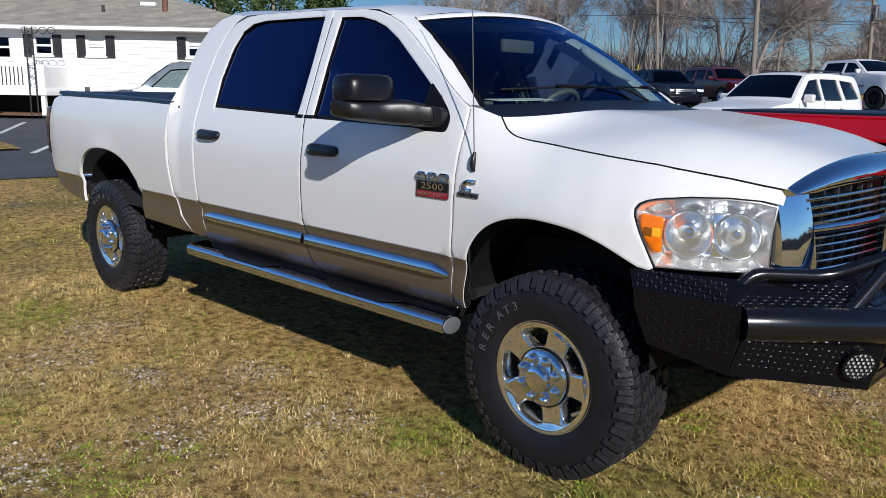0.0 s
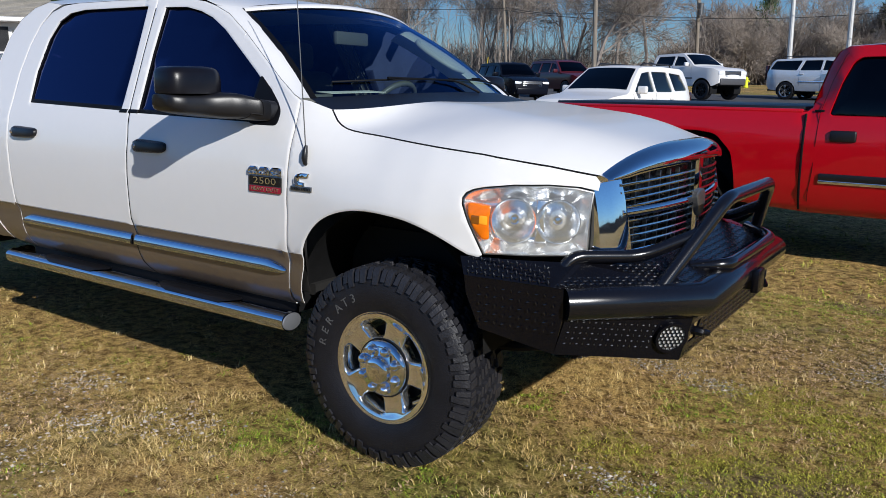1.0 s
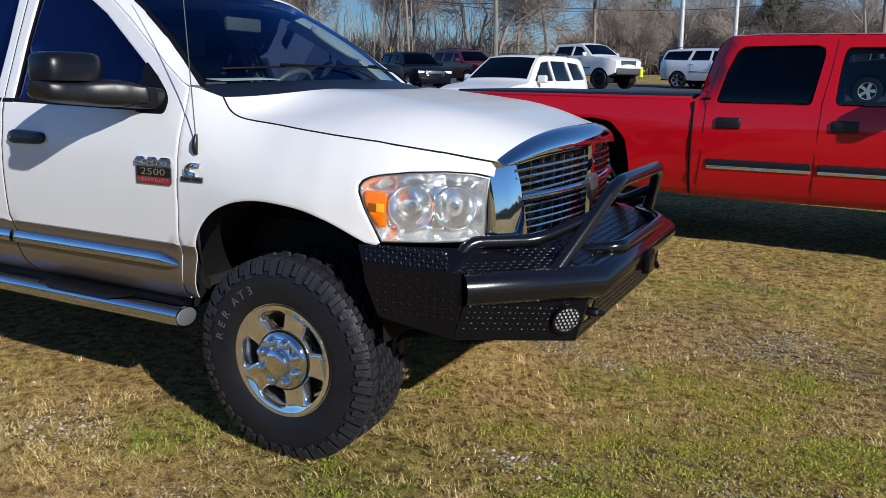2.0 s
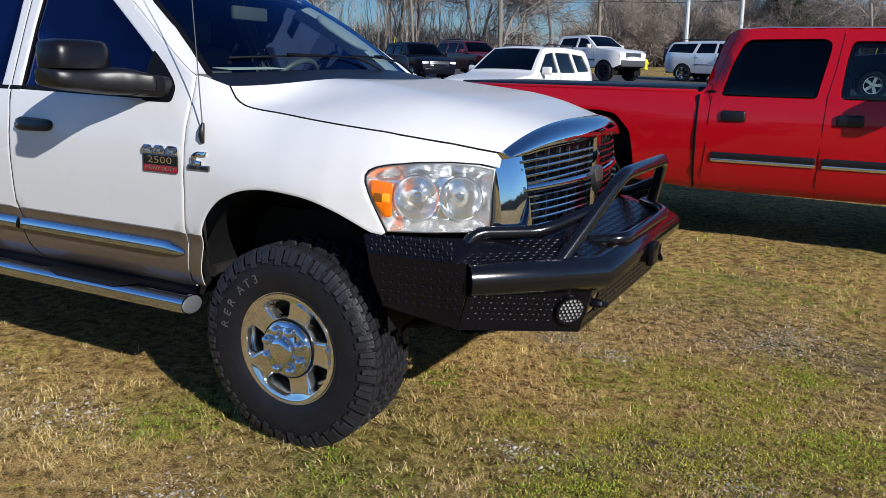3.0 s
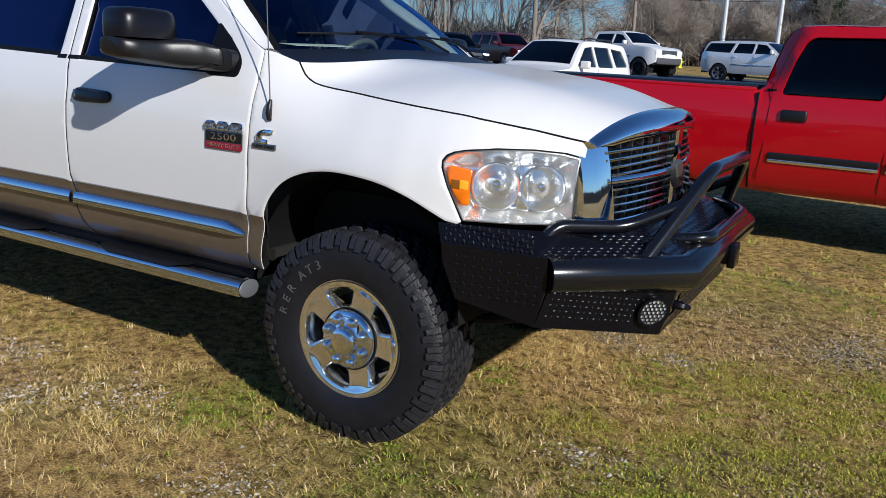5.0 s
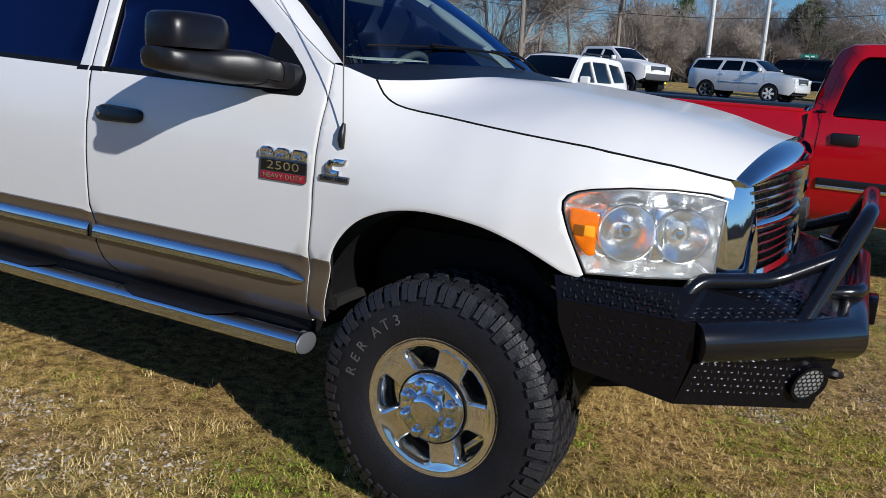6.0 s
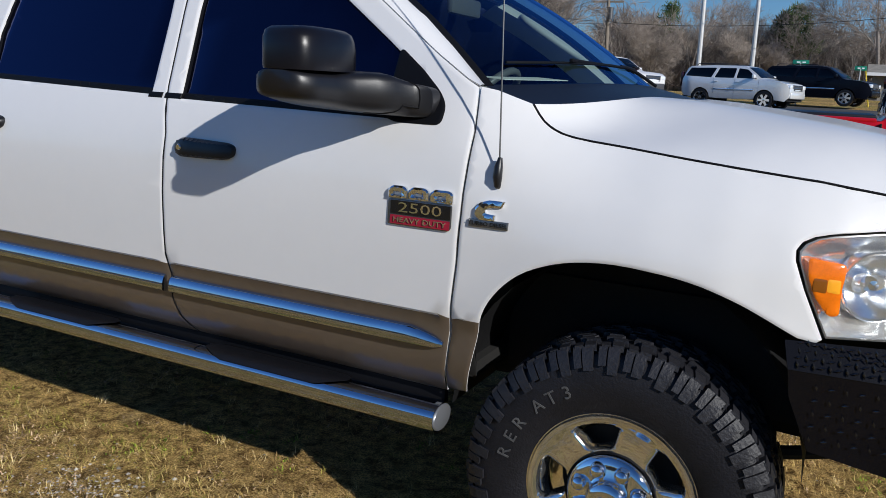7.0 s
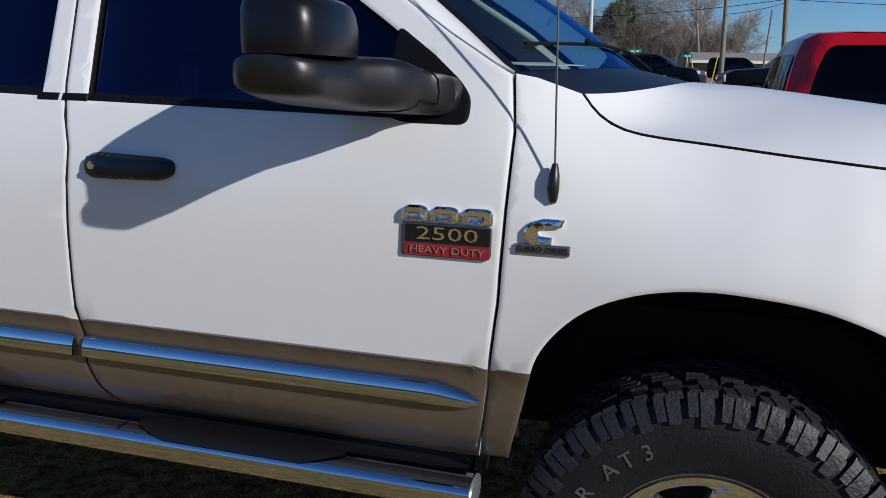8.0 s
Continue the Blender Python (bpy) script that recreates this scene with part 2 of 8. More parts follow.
def part(name, bm, material, parent=None, label="", smooth=35, kind=""):
    """One mesh object under a thing or a part."""
    ob = new(name, link_mesh(name, bm, material, smooth))
    if parent:
        ob.parent = parent
    return tagged(ob, label, kind=kind)


def thing(name, label, category, group="", at=None, kind=""):
    ob = new(name)
    ob.empty_display_size = 0.2
    if at is not None:
        ob.matrix_world = at
    return tagged(ob, label, category, group, kind)


def box(bm, lo, hi, bevel=0.0, seg=2, m=None):
    lo, hi = Vector(lo), Vector(hi)
    r = bmesh.ops.create_cube(bm, size=1)
    vs = r["verts"]
    for v in vs:
        v.co = Vector(((lo[i] + hi[i]) / 2 + v.co[i] * (hi[i] - lo[i]) for i in range(3)))
    if bevel:
        es = list({e for v in vs for e in v.link_edges})
        vs = list({v for f in bmesh.ops.bevel(bm, geom=es, offset=bevel, segments=seg, profile=0.5, affect="EDGES")["faces"] for v in f.verts} | {v for v in vs if v.is_valid})
    if m is not None:
        for v in vs:
            v.co = m @ v.co
    return vs


def ring_loft(bm, rings, closed=True, caps=False, mi=0):
    """Faces between successive rings of points."""
    vr = [[bm.verts.new(p) for p in r] for r in rings]
    for a, b in zip(vr, vr[1:]):
        n = len(a)
        for i in range(n if closed else n - 1):
            j = (i + 1) % n
            f = bm.faces.new((a[i], a[j], b[j], b[i]))
            f.material_index = mi
    if caps:
        bm.faces.new(vr[0][::-1]).material_index = mi
        bm.faces.new(vr[-1]).material_index = mi
    return vr


def tube(bm, pts, r, seg=10, caps=True):
    """A round bar along a polyline; r is one radius or one for each point."""
    pts = [Vector(p) for p in pts]
    rs = r if isinstance(r, (list, tuple)) else [r] * len(pts)
    rings, up = [], None
    for i, p in enumerate(pts):
        d = (pts[min(i + 1, len(pts) - 1)] - pts[max(i - 1, 0)]).normalized()
        if up is None:
            up = d.orthogonal().normalized()
        up = (up - d * up.dot(d)).normalized()
        side = d.cross(up)
        k = 1.0
        if 0 < i < len(pts) - 1:
            k = 1 / max(0.5, (pts[i] - pts[i - 1]).normalized().dot(d))
        rings.append([p + (up * math.cos(2 * math.pi * j / seg) + side * math.sin(2 * math.pi * j / seg)) * rs[i] * (1 + (k - 1) * 0.5) for j in range(seg)])
    ring_loft(bm, rings, True, caps)


def bent(pts, radius, n=5):
    """A polyline with its corners rounded."""
    pts = [Vector(p) for p in pts]
    out = [pts[0]]
    for a, b, c in zip(pts, pts[1:], pts[2:]):
        r = min(radius, (b - a).length * 0.45, (c - b).length * 0.45)
        p, q = b + (a - b).normalized() * r, b + (c - b).normalized() * r
        for i in range(n + 1):
            s = i / n
            out.append(p * (1 - s) ** 2 + b * 2 * s * (1 - s) + q * s * s)
    return out + [pts[-1]]


def lathe(bm, profile, seg=48, mi=0):
    """Turns (radius, y) pairs round the y axis."""
    rings = [[(r * math.cos(2 * math.pi * i / seg), y, r * math.sin(2 * math.pi * i / seg)) for i in range(seg)] for r, y in profile]
    return ring_loft(bm, rings, True, False, mi)


def inside(x, y, poly):
    hit, j = False, len(poly) - 1
    for i in range(len(poly)):
        (xi, yi), (xj, yj) = poly[i], poly[j]
        if (yi > y) != (yj > y) and x < (xj - xi) * (y - yi) / (yj - yi) + xi:
            hit = not hit
        j = i
    return hit


def dense(poly, step):
    out = []
    for (a, b), (c, d) in zip(poly, poly[1:] + poly[:1]):
        n = max(1, int(math.hypot(c - a, d - b) / step + 0.5))
        out += [(a + (c - a) * i / n, b + (d - b) * i / n) for i in range(n)]
    return out


def soft_poly(poly, radius, n=4):
    """Rounds the corners of a closed 2D outline."""
    out, k = [], len(poly)
    for i in range(k):
        a, b, c = (Vector(poly[(i + q) % k]) for q in (-1, 0, 1))
        r = min(radius, (a - b).length * 0.45, (c - b).length * 0.45)
        p, q = b + (a - b).normalized() * r, b + (c - b).normalized() * r
        for j in range(n + 1):
            s = j / n
            v = p * (1 - s) ** 2 + b * 2 * s * (1 - s) + q * s * s
            out.append((v.x, v.y))
    return out


from mathutils.geometry import delaunay_2d_cdt


def panel(bm, outline, surf, holes=(), step=0.06, depth=0.02, inward=Vector((0, 1, 0)), flip=False, lines=(), slot=None, round_edge=0.0025, fine=0.045):
    """A sheet of 2D outline laid on surf(u, v), its edges turned in by depth. lines: extra 2D polylines kept as edges. slot(u, v): material."""
    loops = [dense(outline, fine)] + [dense(h, fine) for h in holes]
    co, edges = [], []
    for lp in loops:
        k = len(co)
        co += [Vector(p) for p in lp]
        edges += [(k + i, k + (i + 1) % len(lp)) for i in range(len(lp))]
    rim = len(co)
    second = []
    for lp in loops:
        n = len(lp)
        for i in range(n):
            a, b = Vector(lp[i - 1]), Vector(lp[(i + 1) % n])
            d = b - a
            if d.length < 1e-6:
                continue
            nrm = Vector((-d.y, d.x)).normalized() * 0.005
            for k in (1, -1, 2.4, -2.4) if step < 0.1 and fine < 0.1 else (1, -1):
                q = Vector(lp[i]) + nrm * k
                if inside(q.x, q.y, loops[0]) and not any(inside(q.x, q.y, h) for h in loops[1:]):
                    (co if abs(k) == 1 else second).append(q)
    cell = 0.012
    taken = {(round(p[0] / cell), round(p[1] / cell)) for p in co}
    clear = lambda x, y: fine > 0.3 or not any((round(x / cell) + i, round(y / cell) + j) in taken for i in (-1, 0, 1) for j in (-1, 0, 1)) or step < 0.025
    co += [q for q in second if not any(abs(q.y - ln[0][1]) < 0.012 for ln in lines)]
    for ln in lines:
        prev = None
        for p in ln:
            if clear(p[0], p[1]) and inside(p[0], p[1], loops[0]) and not any(inside(p[0], p[1], h) for h in loops[1:]):
                co.append(Vector(p))
                if prev is not None:
                    edges.append((prev, len(co) - 1))
                prev = len(co) - 1
            else:
                prev = None
    xs, ys = [p[0] for p in loops[0]], [p[1] for p in loops[0]]
    x = min(xs) + step / 2
    while x < max(xs):
        y = min(ys) + step / 2
        while y < max(ys):
            if inside(x, y, loops[0]) and not any(inside(x, y, h) for h in loops[1:]) and clear(x, y):
                co.append(Vector((x, y)))
            y += step
        x += step
    vc, _, faces, orig, _, _ = delaunay_2d_cdt(co, edges, [], 0, 1e-5)
    made, keep = {}, []
    for f in faces:
        c = sum((vc[i] for i in f), Vector((0, 0))) / len(f)
        if inside(c.x, c.y, loops[0]) and not any(inside(c.x, c.y, h) for h in loops[1:]):
            keep.append((f, c))
    fs = []
    for f, c in keep:
        for i in f:
            if i not in made:
                p = surf(vc[i].x, vc[i].y)
                if round_edge and any(o < rim for o in orig[i]):
                    p = p + inward * round_edge
                made[i] = bm.verts.new(p)
        vs = [made[i] for i in f]
        a = (vc[f[1]] - vc[f[0]]).cross(vc[f[2]] - vc[f[0]])
        if (a < 0) != flip:
            vs.reverse()
        g = bm.faces.new(vs)
        g.material_index = slot(c.x, c.y) if slot else 0
        fs.append(g)
    if depth:
        es = {}
        for g in fs:
            for e in g.edges:
                es[e] = es.get(e, 0) + 1
        border = [e for e, n in es.items() if n == 1]
        low = {}
        for e in border:
            for v in e.verts:
                if v not in low:
                    low[v] = bm.verts.new(v.co + inward * depth)
        for e in border:
            a, b = e.verts
            g = bm.faces.new((b, a, low[a], low[b]))
            g.material_index = e.link_faces[0].material_index
    return fs


def text_mesh(body, size, depth, stretch=1.0):
    """The built-in font as a mesh, centred at the origin, in the xy plane."""
    cu = bpy.data.curves.new("lettering", "FONT")
    cu.body, cu.size, cu.extrude, cu.align_x, cu.align_y, cu.resolution_u = body, size, depth, "CENTER", "CENTER", 2
    ob = bpy.data.objects.new("lettering", cu)
    scene.collection.objects.link(ob)
    bpy.context.view_layer.update()
    me = bpy.data.meshes.new_from_object(ob.evaluated_get(bpy.context.evaluated_depsgraph_get()))
    bpy.data.objects.remove(ob)
    bpy.data.curves.remove(cu)
    bm = bmesh.new()
    bm.from_mesh(me)
    bpy.data.meshes.remove(me)
    for v in bm.verts:
        v.co.x *= stretch
    return bm


def lerp(x, pts):
    return float(np.interp(x, [p[0] for p in pts], [p[1] for p in pts]))


# ---------------------------------------------------------------- ground
def ground_z(x, y):
    """Level round the trucks, rising gently to the far lot and to the house."""
    z = 0.02 * min(max(y - 1.5, 0), 12.5) + 0.039 * min(max(y - 14, 0), 40) + 0.026 * min(max(-x - 6, 0), 40) * min(1, max(0, 1 - (y - 8) / 30))
    return z


def build_ground():
    xs = sorted(set([round(-7 + 0.12 * i, 3) for i in range(100)] + [-400, -250, -150, -100, -75, -60, -50, -42, -36, -30, -26, -22, -19, -16, -14, -12, -10.5, -9, -8, 6, 7.5, 9, 12, 16, 22, 30, 45, 70, 120, 250, 400]))
    ys = sorted(set([round(-4 + 0.12 * i, 3) for i in range(90)] + [-400, -200, -90, -45, -25, -15, -10, -7, -5, 7.5, 8.5, 10, 12, 14, 17, 20, 23, 26, 30, 34, 38, 44, 50, 54, 60, 80, 120, 250, 400]))
    bm = bmesh.new()
    near = lambda x, y: -7.2 < x < 5 and -4.2 < y < 6.8
    grid = [[bm.verts.new((x, y, ground_z(x, y) + (0.014 * noise.noise((x * 1.7, y * 1.7, 3)) + 0.008 * noise.noise((x * 6, y * 6, 9)) if near(x, y) else 0))) for y in ys] for x in xs]
    for i in range(len(xs) - 1):
        for j in range(len(ys) - 1):
            bm.faces.new((grid[i][j], grid[i + 1][j], grid[i + 1][j + 1], grid[i][j + 1]))
    tagged(part("ground", bm, M_lawn, smooth=80), "dormant straw-brown lawn with green weed patches", "lawn", kind="structure")


def strip(name, pts, width, material, label, category, lift=0.012, n=24):
    """A flat band along a polyline that follows the ground."""
    bm = bmesh.new()
    rings = []
    for a, b in zip(pts, pts[1:]):
        a, b = Vector(a), Vector(b)
        d = (b - a).normalized()
        nrm = Vector((-d.y, d.x))
        for i in range(n + 1):
            p = a.lerp(b, i / n)
            rings.append([(*(p + nrm * width * k), 0) for k in (-0.5, -0.25, 0, 0.25, 0.5)])
    rings = [[(x, y, ground_z(x, y) + lift) for x, y, _ in r] for r in rings]
    ring_loft(bm, rings, False)
    bmesh.ops.recalc_face_normals(bm, faces=bm.faces)
    if bm.faces[:][0].normal.z < 0:
        bmesh.ops.reverse_faces(bm, faces=bm.faces)
    tagged(part(name, bm, material, smooth=80), label, category, kind="structure")


build_ground()
strip("road_1", [(-23.0, -40), (-19.9, -5), (-18.5, 14), (-18.0, 24), (-34, 60)], 17.0, M_asphalt, "worn grey asphalt drive beside the lawn", "drive")
strip("road_2", [(-60, 33.5), (40, 33.5)], 12.0, M_asphalt, "far asphalt lot where vehicles stand parked", "car park", lift=0.02)
strip("verge_1", [(-16.6, -9), (-15.6, 2.0)], 1.5, M_lawn, "narrow grass strip between the asphalt bays", "verge", lift=0.05, n=10)
strip("marking_1", [(-18.6, 2.67), (-21.7, 4.26)], 0.12, M_line, "faded white bay line on the asphalt", "road marking", lift=0.02, n=6)
strip("marking_2", [(-14.2, 1.9), (-15.45, 2.70)], 0.12, M_line, "faded white bay line on the asphalt", "road marking", lift=0.02, n=6)


# ---------------------------------------------------------------- the white pickup: body surface
TWO_TONE = 0.842
DOOR_W = [(0.54, 0.835), (0.585, 0.895), (0.62, 0.930), (0.66, 0.953), (0.70, 0.964), (0.74, 0.967), (0.78, 0.966), (0.80, 0.966), (0.841, 0.980), (0.849, 0.990), (0.95, 0.998), (1.08, 1.003), (1.20, 0.999), (1.28, 0.987), (1.35, 0.966), (1.40, 0.941), (1.43, 0.926)]
BED_W = [(0.54, 0.870), (0.60, 0.935), (0.66, 0.963), (0.72, 0.969), (0.78, 0.967), (0.80, 0.967), (0.841, 0.981), (0.849, 0.991), (0.95, 1.005), (1.10, 1.018), (1.25, 1.015), (1.36, 0.998), (1.43, 0.978), (1.47, 0.945)]
PLAN = [(-5.15, 0.95), (-5.03, 0.975), (-4.90, 0.992), (-4.6, 1.0), (0.05, 1.0), (0.22, 0.992), (0.36, 0.968), (0.46, 0.938), (0.60, 0.872), (0.72, 0.795), (0.80, 0.735), (0.88, 0.65)]


def half_width(x, z):
    w = lerp(z, BED_W if x < -2.9 else DOOR_W)
    if z > 1.43 and x > -3.05:
        w = 0.926 - 0.48 * (z - 1.43)
    w *= lerp(x, PLAN)
    k = min(max((x + 0.52) / 0.5, 0), 1)
    k = k * k * (3 - 2 * k)
    if z > 1.06:
        w -= k * 0.10 * min((z - 1.06) / 0.28, 1.3) ** 2
    for cx in (0.0, -4.03):
        r = math.hypot(x - cx, (z - 0.46) * 0.72)
        w += 0.010 * math.exp(-((r - 0.44) / 0.075) ** 2) if z < 1.2 else 0
    return w


def on_side(s, off=0.0):
    """The point of the truck's right (s = 1) or left (s = -1) flank over (x, z)."""
    return lambda x, z: Vector((x, -s * (half_width(x, z) + off), z))


ARCH_F = [(0.40, 0.945), (0.33, 0.982), (0.26, 1.015), (0.18, 1.042), (0.09, 1.058), (-0.03, 1.066), (-0.13, 1.057), (-0.21, 1.035), (-0.28, 1.0), (-0.335, 0.95), (-0.375, 0.89), (-0.395, 0.82), (-0.415, 0.72), (-0.440, 0.615)]


def smooth_line(pts, n=3):
    """A finer, rounded polyline through the points."""
    out = []
    for i in range(len(pts) - 1):
        a, b, c, d = (Vector(pts[min(max(i + q, 0), len(pts) - 1)]) for q in (-1, 0, 1, 2))
        for j in range(n):
            t = j / n
            p = 0.5 * (2 * b + (c - a) * t + (2 * a - 5 * b + 4 * c - d) * t * t + (3 * b - 3 * c + d - a) * t ** 3)
            out.append((p.x, p.y))
    return out + [tuple(pts[-1])]


ARCH_F = smooth_line(ARCH_F)
FENDER = [(-0.506, 0.605), (-0.489, 0.72), (-0.479, 0.84), (-0.462, 1.0), (-0.455, 1.16), (-0.450, 1.28), (-0.449, 1.36), (-0.467, 1.480),
          (-0.42, 1.472), (-0.325, 1.440), (-0.305, 1.414), (-0.285, 1.3945), (-0.262, 1.379), (-0.235, 1.3675), (-0.20, 1.3585), (-0.15, 1.351), (0.1, 1.326), (0.4, 1.299), (0.63, 1.266), (0.795, 1.232),
          (0.795, 1.186), (0.74, 1.200), (0.65, 1.206), (0.54, 1.203), (0.44, 1.190), (0.407, 1.182), (0.383, 1.169), (0.372, 1.150), (0.374, 1.126), (0.40, 1.06), (0.452, 0.946), (0.44, 0.937)] + ARCH_F
FRONT_DOOR = [(-0.514, 0.595), (-0.496, 0.72), (-0.486, 0.84), (-0.469, 1.0), (-0.462, 1.16), (-0.457, 1.28), (-0.456, 1.36), (-0.474, 1.478),
              (-0.51, 1.497), (-0.62, 1.562), (-0.74, 1.640), (-0.93, 1.765), (-1.09, 1.858), (-1.20, 1.899), (-1.30, 1.927), (-1.42, 1.944), (-1.668, 1.953),
              (-1.632, 1.68), (-1.590, 1.43), (-1.545, 1.28), (-1.550, 1.05), (-1.553, 0.84), (-1.550, 0.72), (-1.528, 0.65), (-1.490, 0.590)]
FRONT_GLASS = [(-0.574, 1.376), (-0.582, 1.445), (-0.645, 1.500), (-0.79, 1.598), (-0.92, 1.682), (-1.08, 1.785), (-1.20, 1.846), (-1.30, 1.880), (-1.42, 1.905), (-1.592, 1.911), (-1.570, 1.68), (-1.525, 1.392)]
REAR_DOOR = [(-1.495, 0.590), (-1.533, 0.65), (-1.5545, 0.72), (-1.5575, 0.84), (-1.5545, 1.05), (-1.5495, 1.28), (-1.5945, 1.43), (-1.6365, 1.68), (-1.6735, 1.953), (-2.0, 1.963), (-2.38, 1.966), (-2.52, 1.958), (-2.62, 1.925), (-2.69, 1.85), (-2.722, 1.74), (-2.722, 1.58), (-2.69, 1.43), (-2.662, 1.30), (-2.650, 1.1), (-2.642, 0.9), (-2.63, 0.72), (-2.60, 0.585)]
REAR_GLASS = [(-1.655, 1.400), (-1.690, 1.66), (-1.735, 1.922), (-2.30, 1.926), (-2.43, 1.912), (-2.515, 1.865), (-2.557, 1.77), (-2.557, 1.58), (-2.515, 1.420)]
CAB_CORNER = [(-2.605, 0.585), (-2.635, 0.72), (-2.647, 0.9), (-2.655, 1.1), (-2.667, 1.30), (-2.695, 1.43), (-2.727, 1.58), (-2.727, 1.74), (-2.695, 1.855), (-2.628, 1.933), (-2.55, 1.965),
              (-2.70, 1.985), (-2.83, 1.957), (-2.93, 1.892), (-2.985, 1.79), (-2.995, 1.64), (-2.965, 1.43), (-2.955, 1.23), (-2.955, 1.05), (-2.935, 0.84), (-2.895, 0.73), (-2.79, 0.61)]
ARCH_R = [(-3.455, 0.64), (-3.455, 0.86), (-3.50, 0.93), (-3.58, 1.0), (-3.70, 1.055), (-3.83, 1.085), (-3.98, 1.092), (-4.14, 1.078), (-4.26, 1.04), (-4.355, 0.98), (-4.42, 0.90), (-4.44, 0.80), (-4.44, 0.655)]
ARCH_R = smooth_line(ARCH_R)
BED_SIDE = [(-2.815, 0.62), (-2.915, 0.73), (-2.955, 0.84), (-2.975, 1.05), (-2.975, 1.23), (-2.958, 1.40), (-2.95, 1.424), (-3.7, 1.446), (-4.55, 1.470), (-4.80, 1.466), (-4.92, 1.42), (-4.98, 1.30), (-5.01, 1.1), (-5.04, 0.9), (-5.045, 0.81), (-5.03, 0.765), (-4.98, 0.735), (-4.70, 0.672)] + ARCH_R[::-1]

truck = thing("pickup_truck", "white and tan lifted crew cab pickup parked on the lawn", "pickup truck")


def flank(s):
    """All the sheet metal, glass and trim of one side."""
    right = s == 1
    inward = Vector((0, s, 0))
    tone = [[(x * 0.04, z) for x in range(-127, 16)] for z in (TWO_TONE, 0.850, 0.800, 0.70)]
    two = lambda u, v: 1 if v < TWO_TONE else 0
    sheet = dict(inward=inward, flip=not right, lines=tone, slot=two)

    def metal(name, outline, holes=(), label="", step=0.07):
        bm = bmesh.new()
        panel(bm, outline, on_side(s), holes, step=step, depth=0.004 if name == "front_fender" else 0.02, **sheet)
        return part(name, bm, [M_white, M_tan], truck, label, smooth=30)

    metal("front_fender", FENDER, label="white fender with tan lower edge", step=0.032)
    fd = metal("front_door", FRONT_DOOR, [FRONT_GLASS], "white door with tan lower panel")
    rd = metal("rear_door", REAR_DOOR, [REAR_GLASS], "white door with tan lower panel")
    metal("cab_corner", CAB_CORNER)
    # dark weather strip in the gap between the doors
    bm = bmesh.new()
    line = REAR_DOOR[:9]
    pts = [on_side(s, -0.0045)(p[0] + (q[0] - p[0]) * i / 6 + 0.002, p[1] + (q[1] - p[1]) * i / 6) for p, q in zip(line, line[1:]) for i in range(6)]
    tube(bm, pts, 0.0038, 6)
    part("weather_strip", bm, M_rubber_seal, rd, "dark weather strip")
    metal("bed_side", BED_SIDE, label="white bed side with tan lower edge")

    for outline, door, sail in ((FRONT_GLASS, fd, True), (REAR_GLASS, rd, False)):
        bm = bmesh.new()
        cx, cz = sum(p[0] for p in outline) / len(outline), sum(p[1] for p in outline) / len(outline)
        big = [(cx + (x - cx) * 1.012, cz + (z - cz) * 1.03) for x, z in outline]
        panel(bm, big, on_side(s, -0.016), step=0.12, depth=0, inward=inward, flip=not right)
        part("window_glass", bm, M_glass_dark, door, "dark tinted glass")
        bm = bmesh.new()
        inner = [(cx + (x - cx) * 0.982, cz + (z - cz) * 0.955) for x, z in outline]
        inner = [(x, z + 0.006) for x, z in inner]
        panel(bm, outline, on_side(s, -0.008), [inner], step=0.2, depth=0.01, inward=inward, flip=not right)
        part("window_seal", bm, M_rubber_seal, door, "black rubber seal")
    # grey inner frames of the doors
    for outline, hole, door in ((FRONT_DOOR, FRONT_GLASS, fd), (REAR_DOOR, REAR_GLASS, rd)):
        cx, cz = sum(p[0] for p in outline) / len(outline), sum(p[1] for p in outline) / len(outline)
        bm = bmesh.new()
        panel(bm, [(cx + (x - cx) * 0.985, cz + (z - cz) * 0.985) for x, z in outline], on_side(s, -0.042), [hole], step=0.15, depth=0.004, inward=inward, flip=not right)
        part("inner_frame", bm, M_interior, door, "grey inner door frame")
    # belt seal carried across the pillar
    for x0, x1, door in ((-1.592, -1.518, fd), (-1.664, -1.602, rd)):
        bm = bmesh.new()
        panel(bm, [(x0, 1.391), (x1, 1.391), (x1, 1.409), (x0, 1.409)], on_side(s, 0.003), step=0.1, depth=0.006, inward=inward, flip=not right)
        part("belt_seal", bm, M_rubber_seal, door, "black belt seal")
    # black sail behind the mirror
    bm = bmesh.new()
    panel(bm, soft_poly([(-0.553, 1.370), (-0.553, 1.425), (-0.580, 1.460), (-0.650, 1.517), (-0.745, 1.582), (-0.745, 1.385), (-0.70, 1.370)], 0.022), on_side(s, 0.004), step=0.08, depth=0.014, inward=inward, flip=not right)
    part("mirror_mount", bm, M_rubber_seal, fd, "black plastic mount")

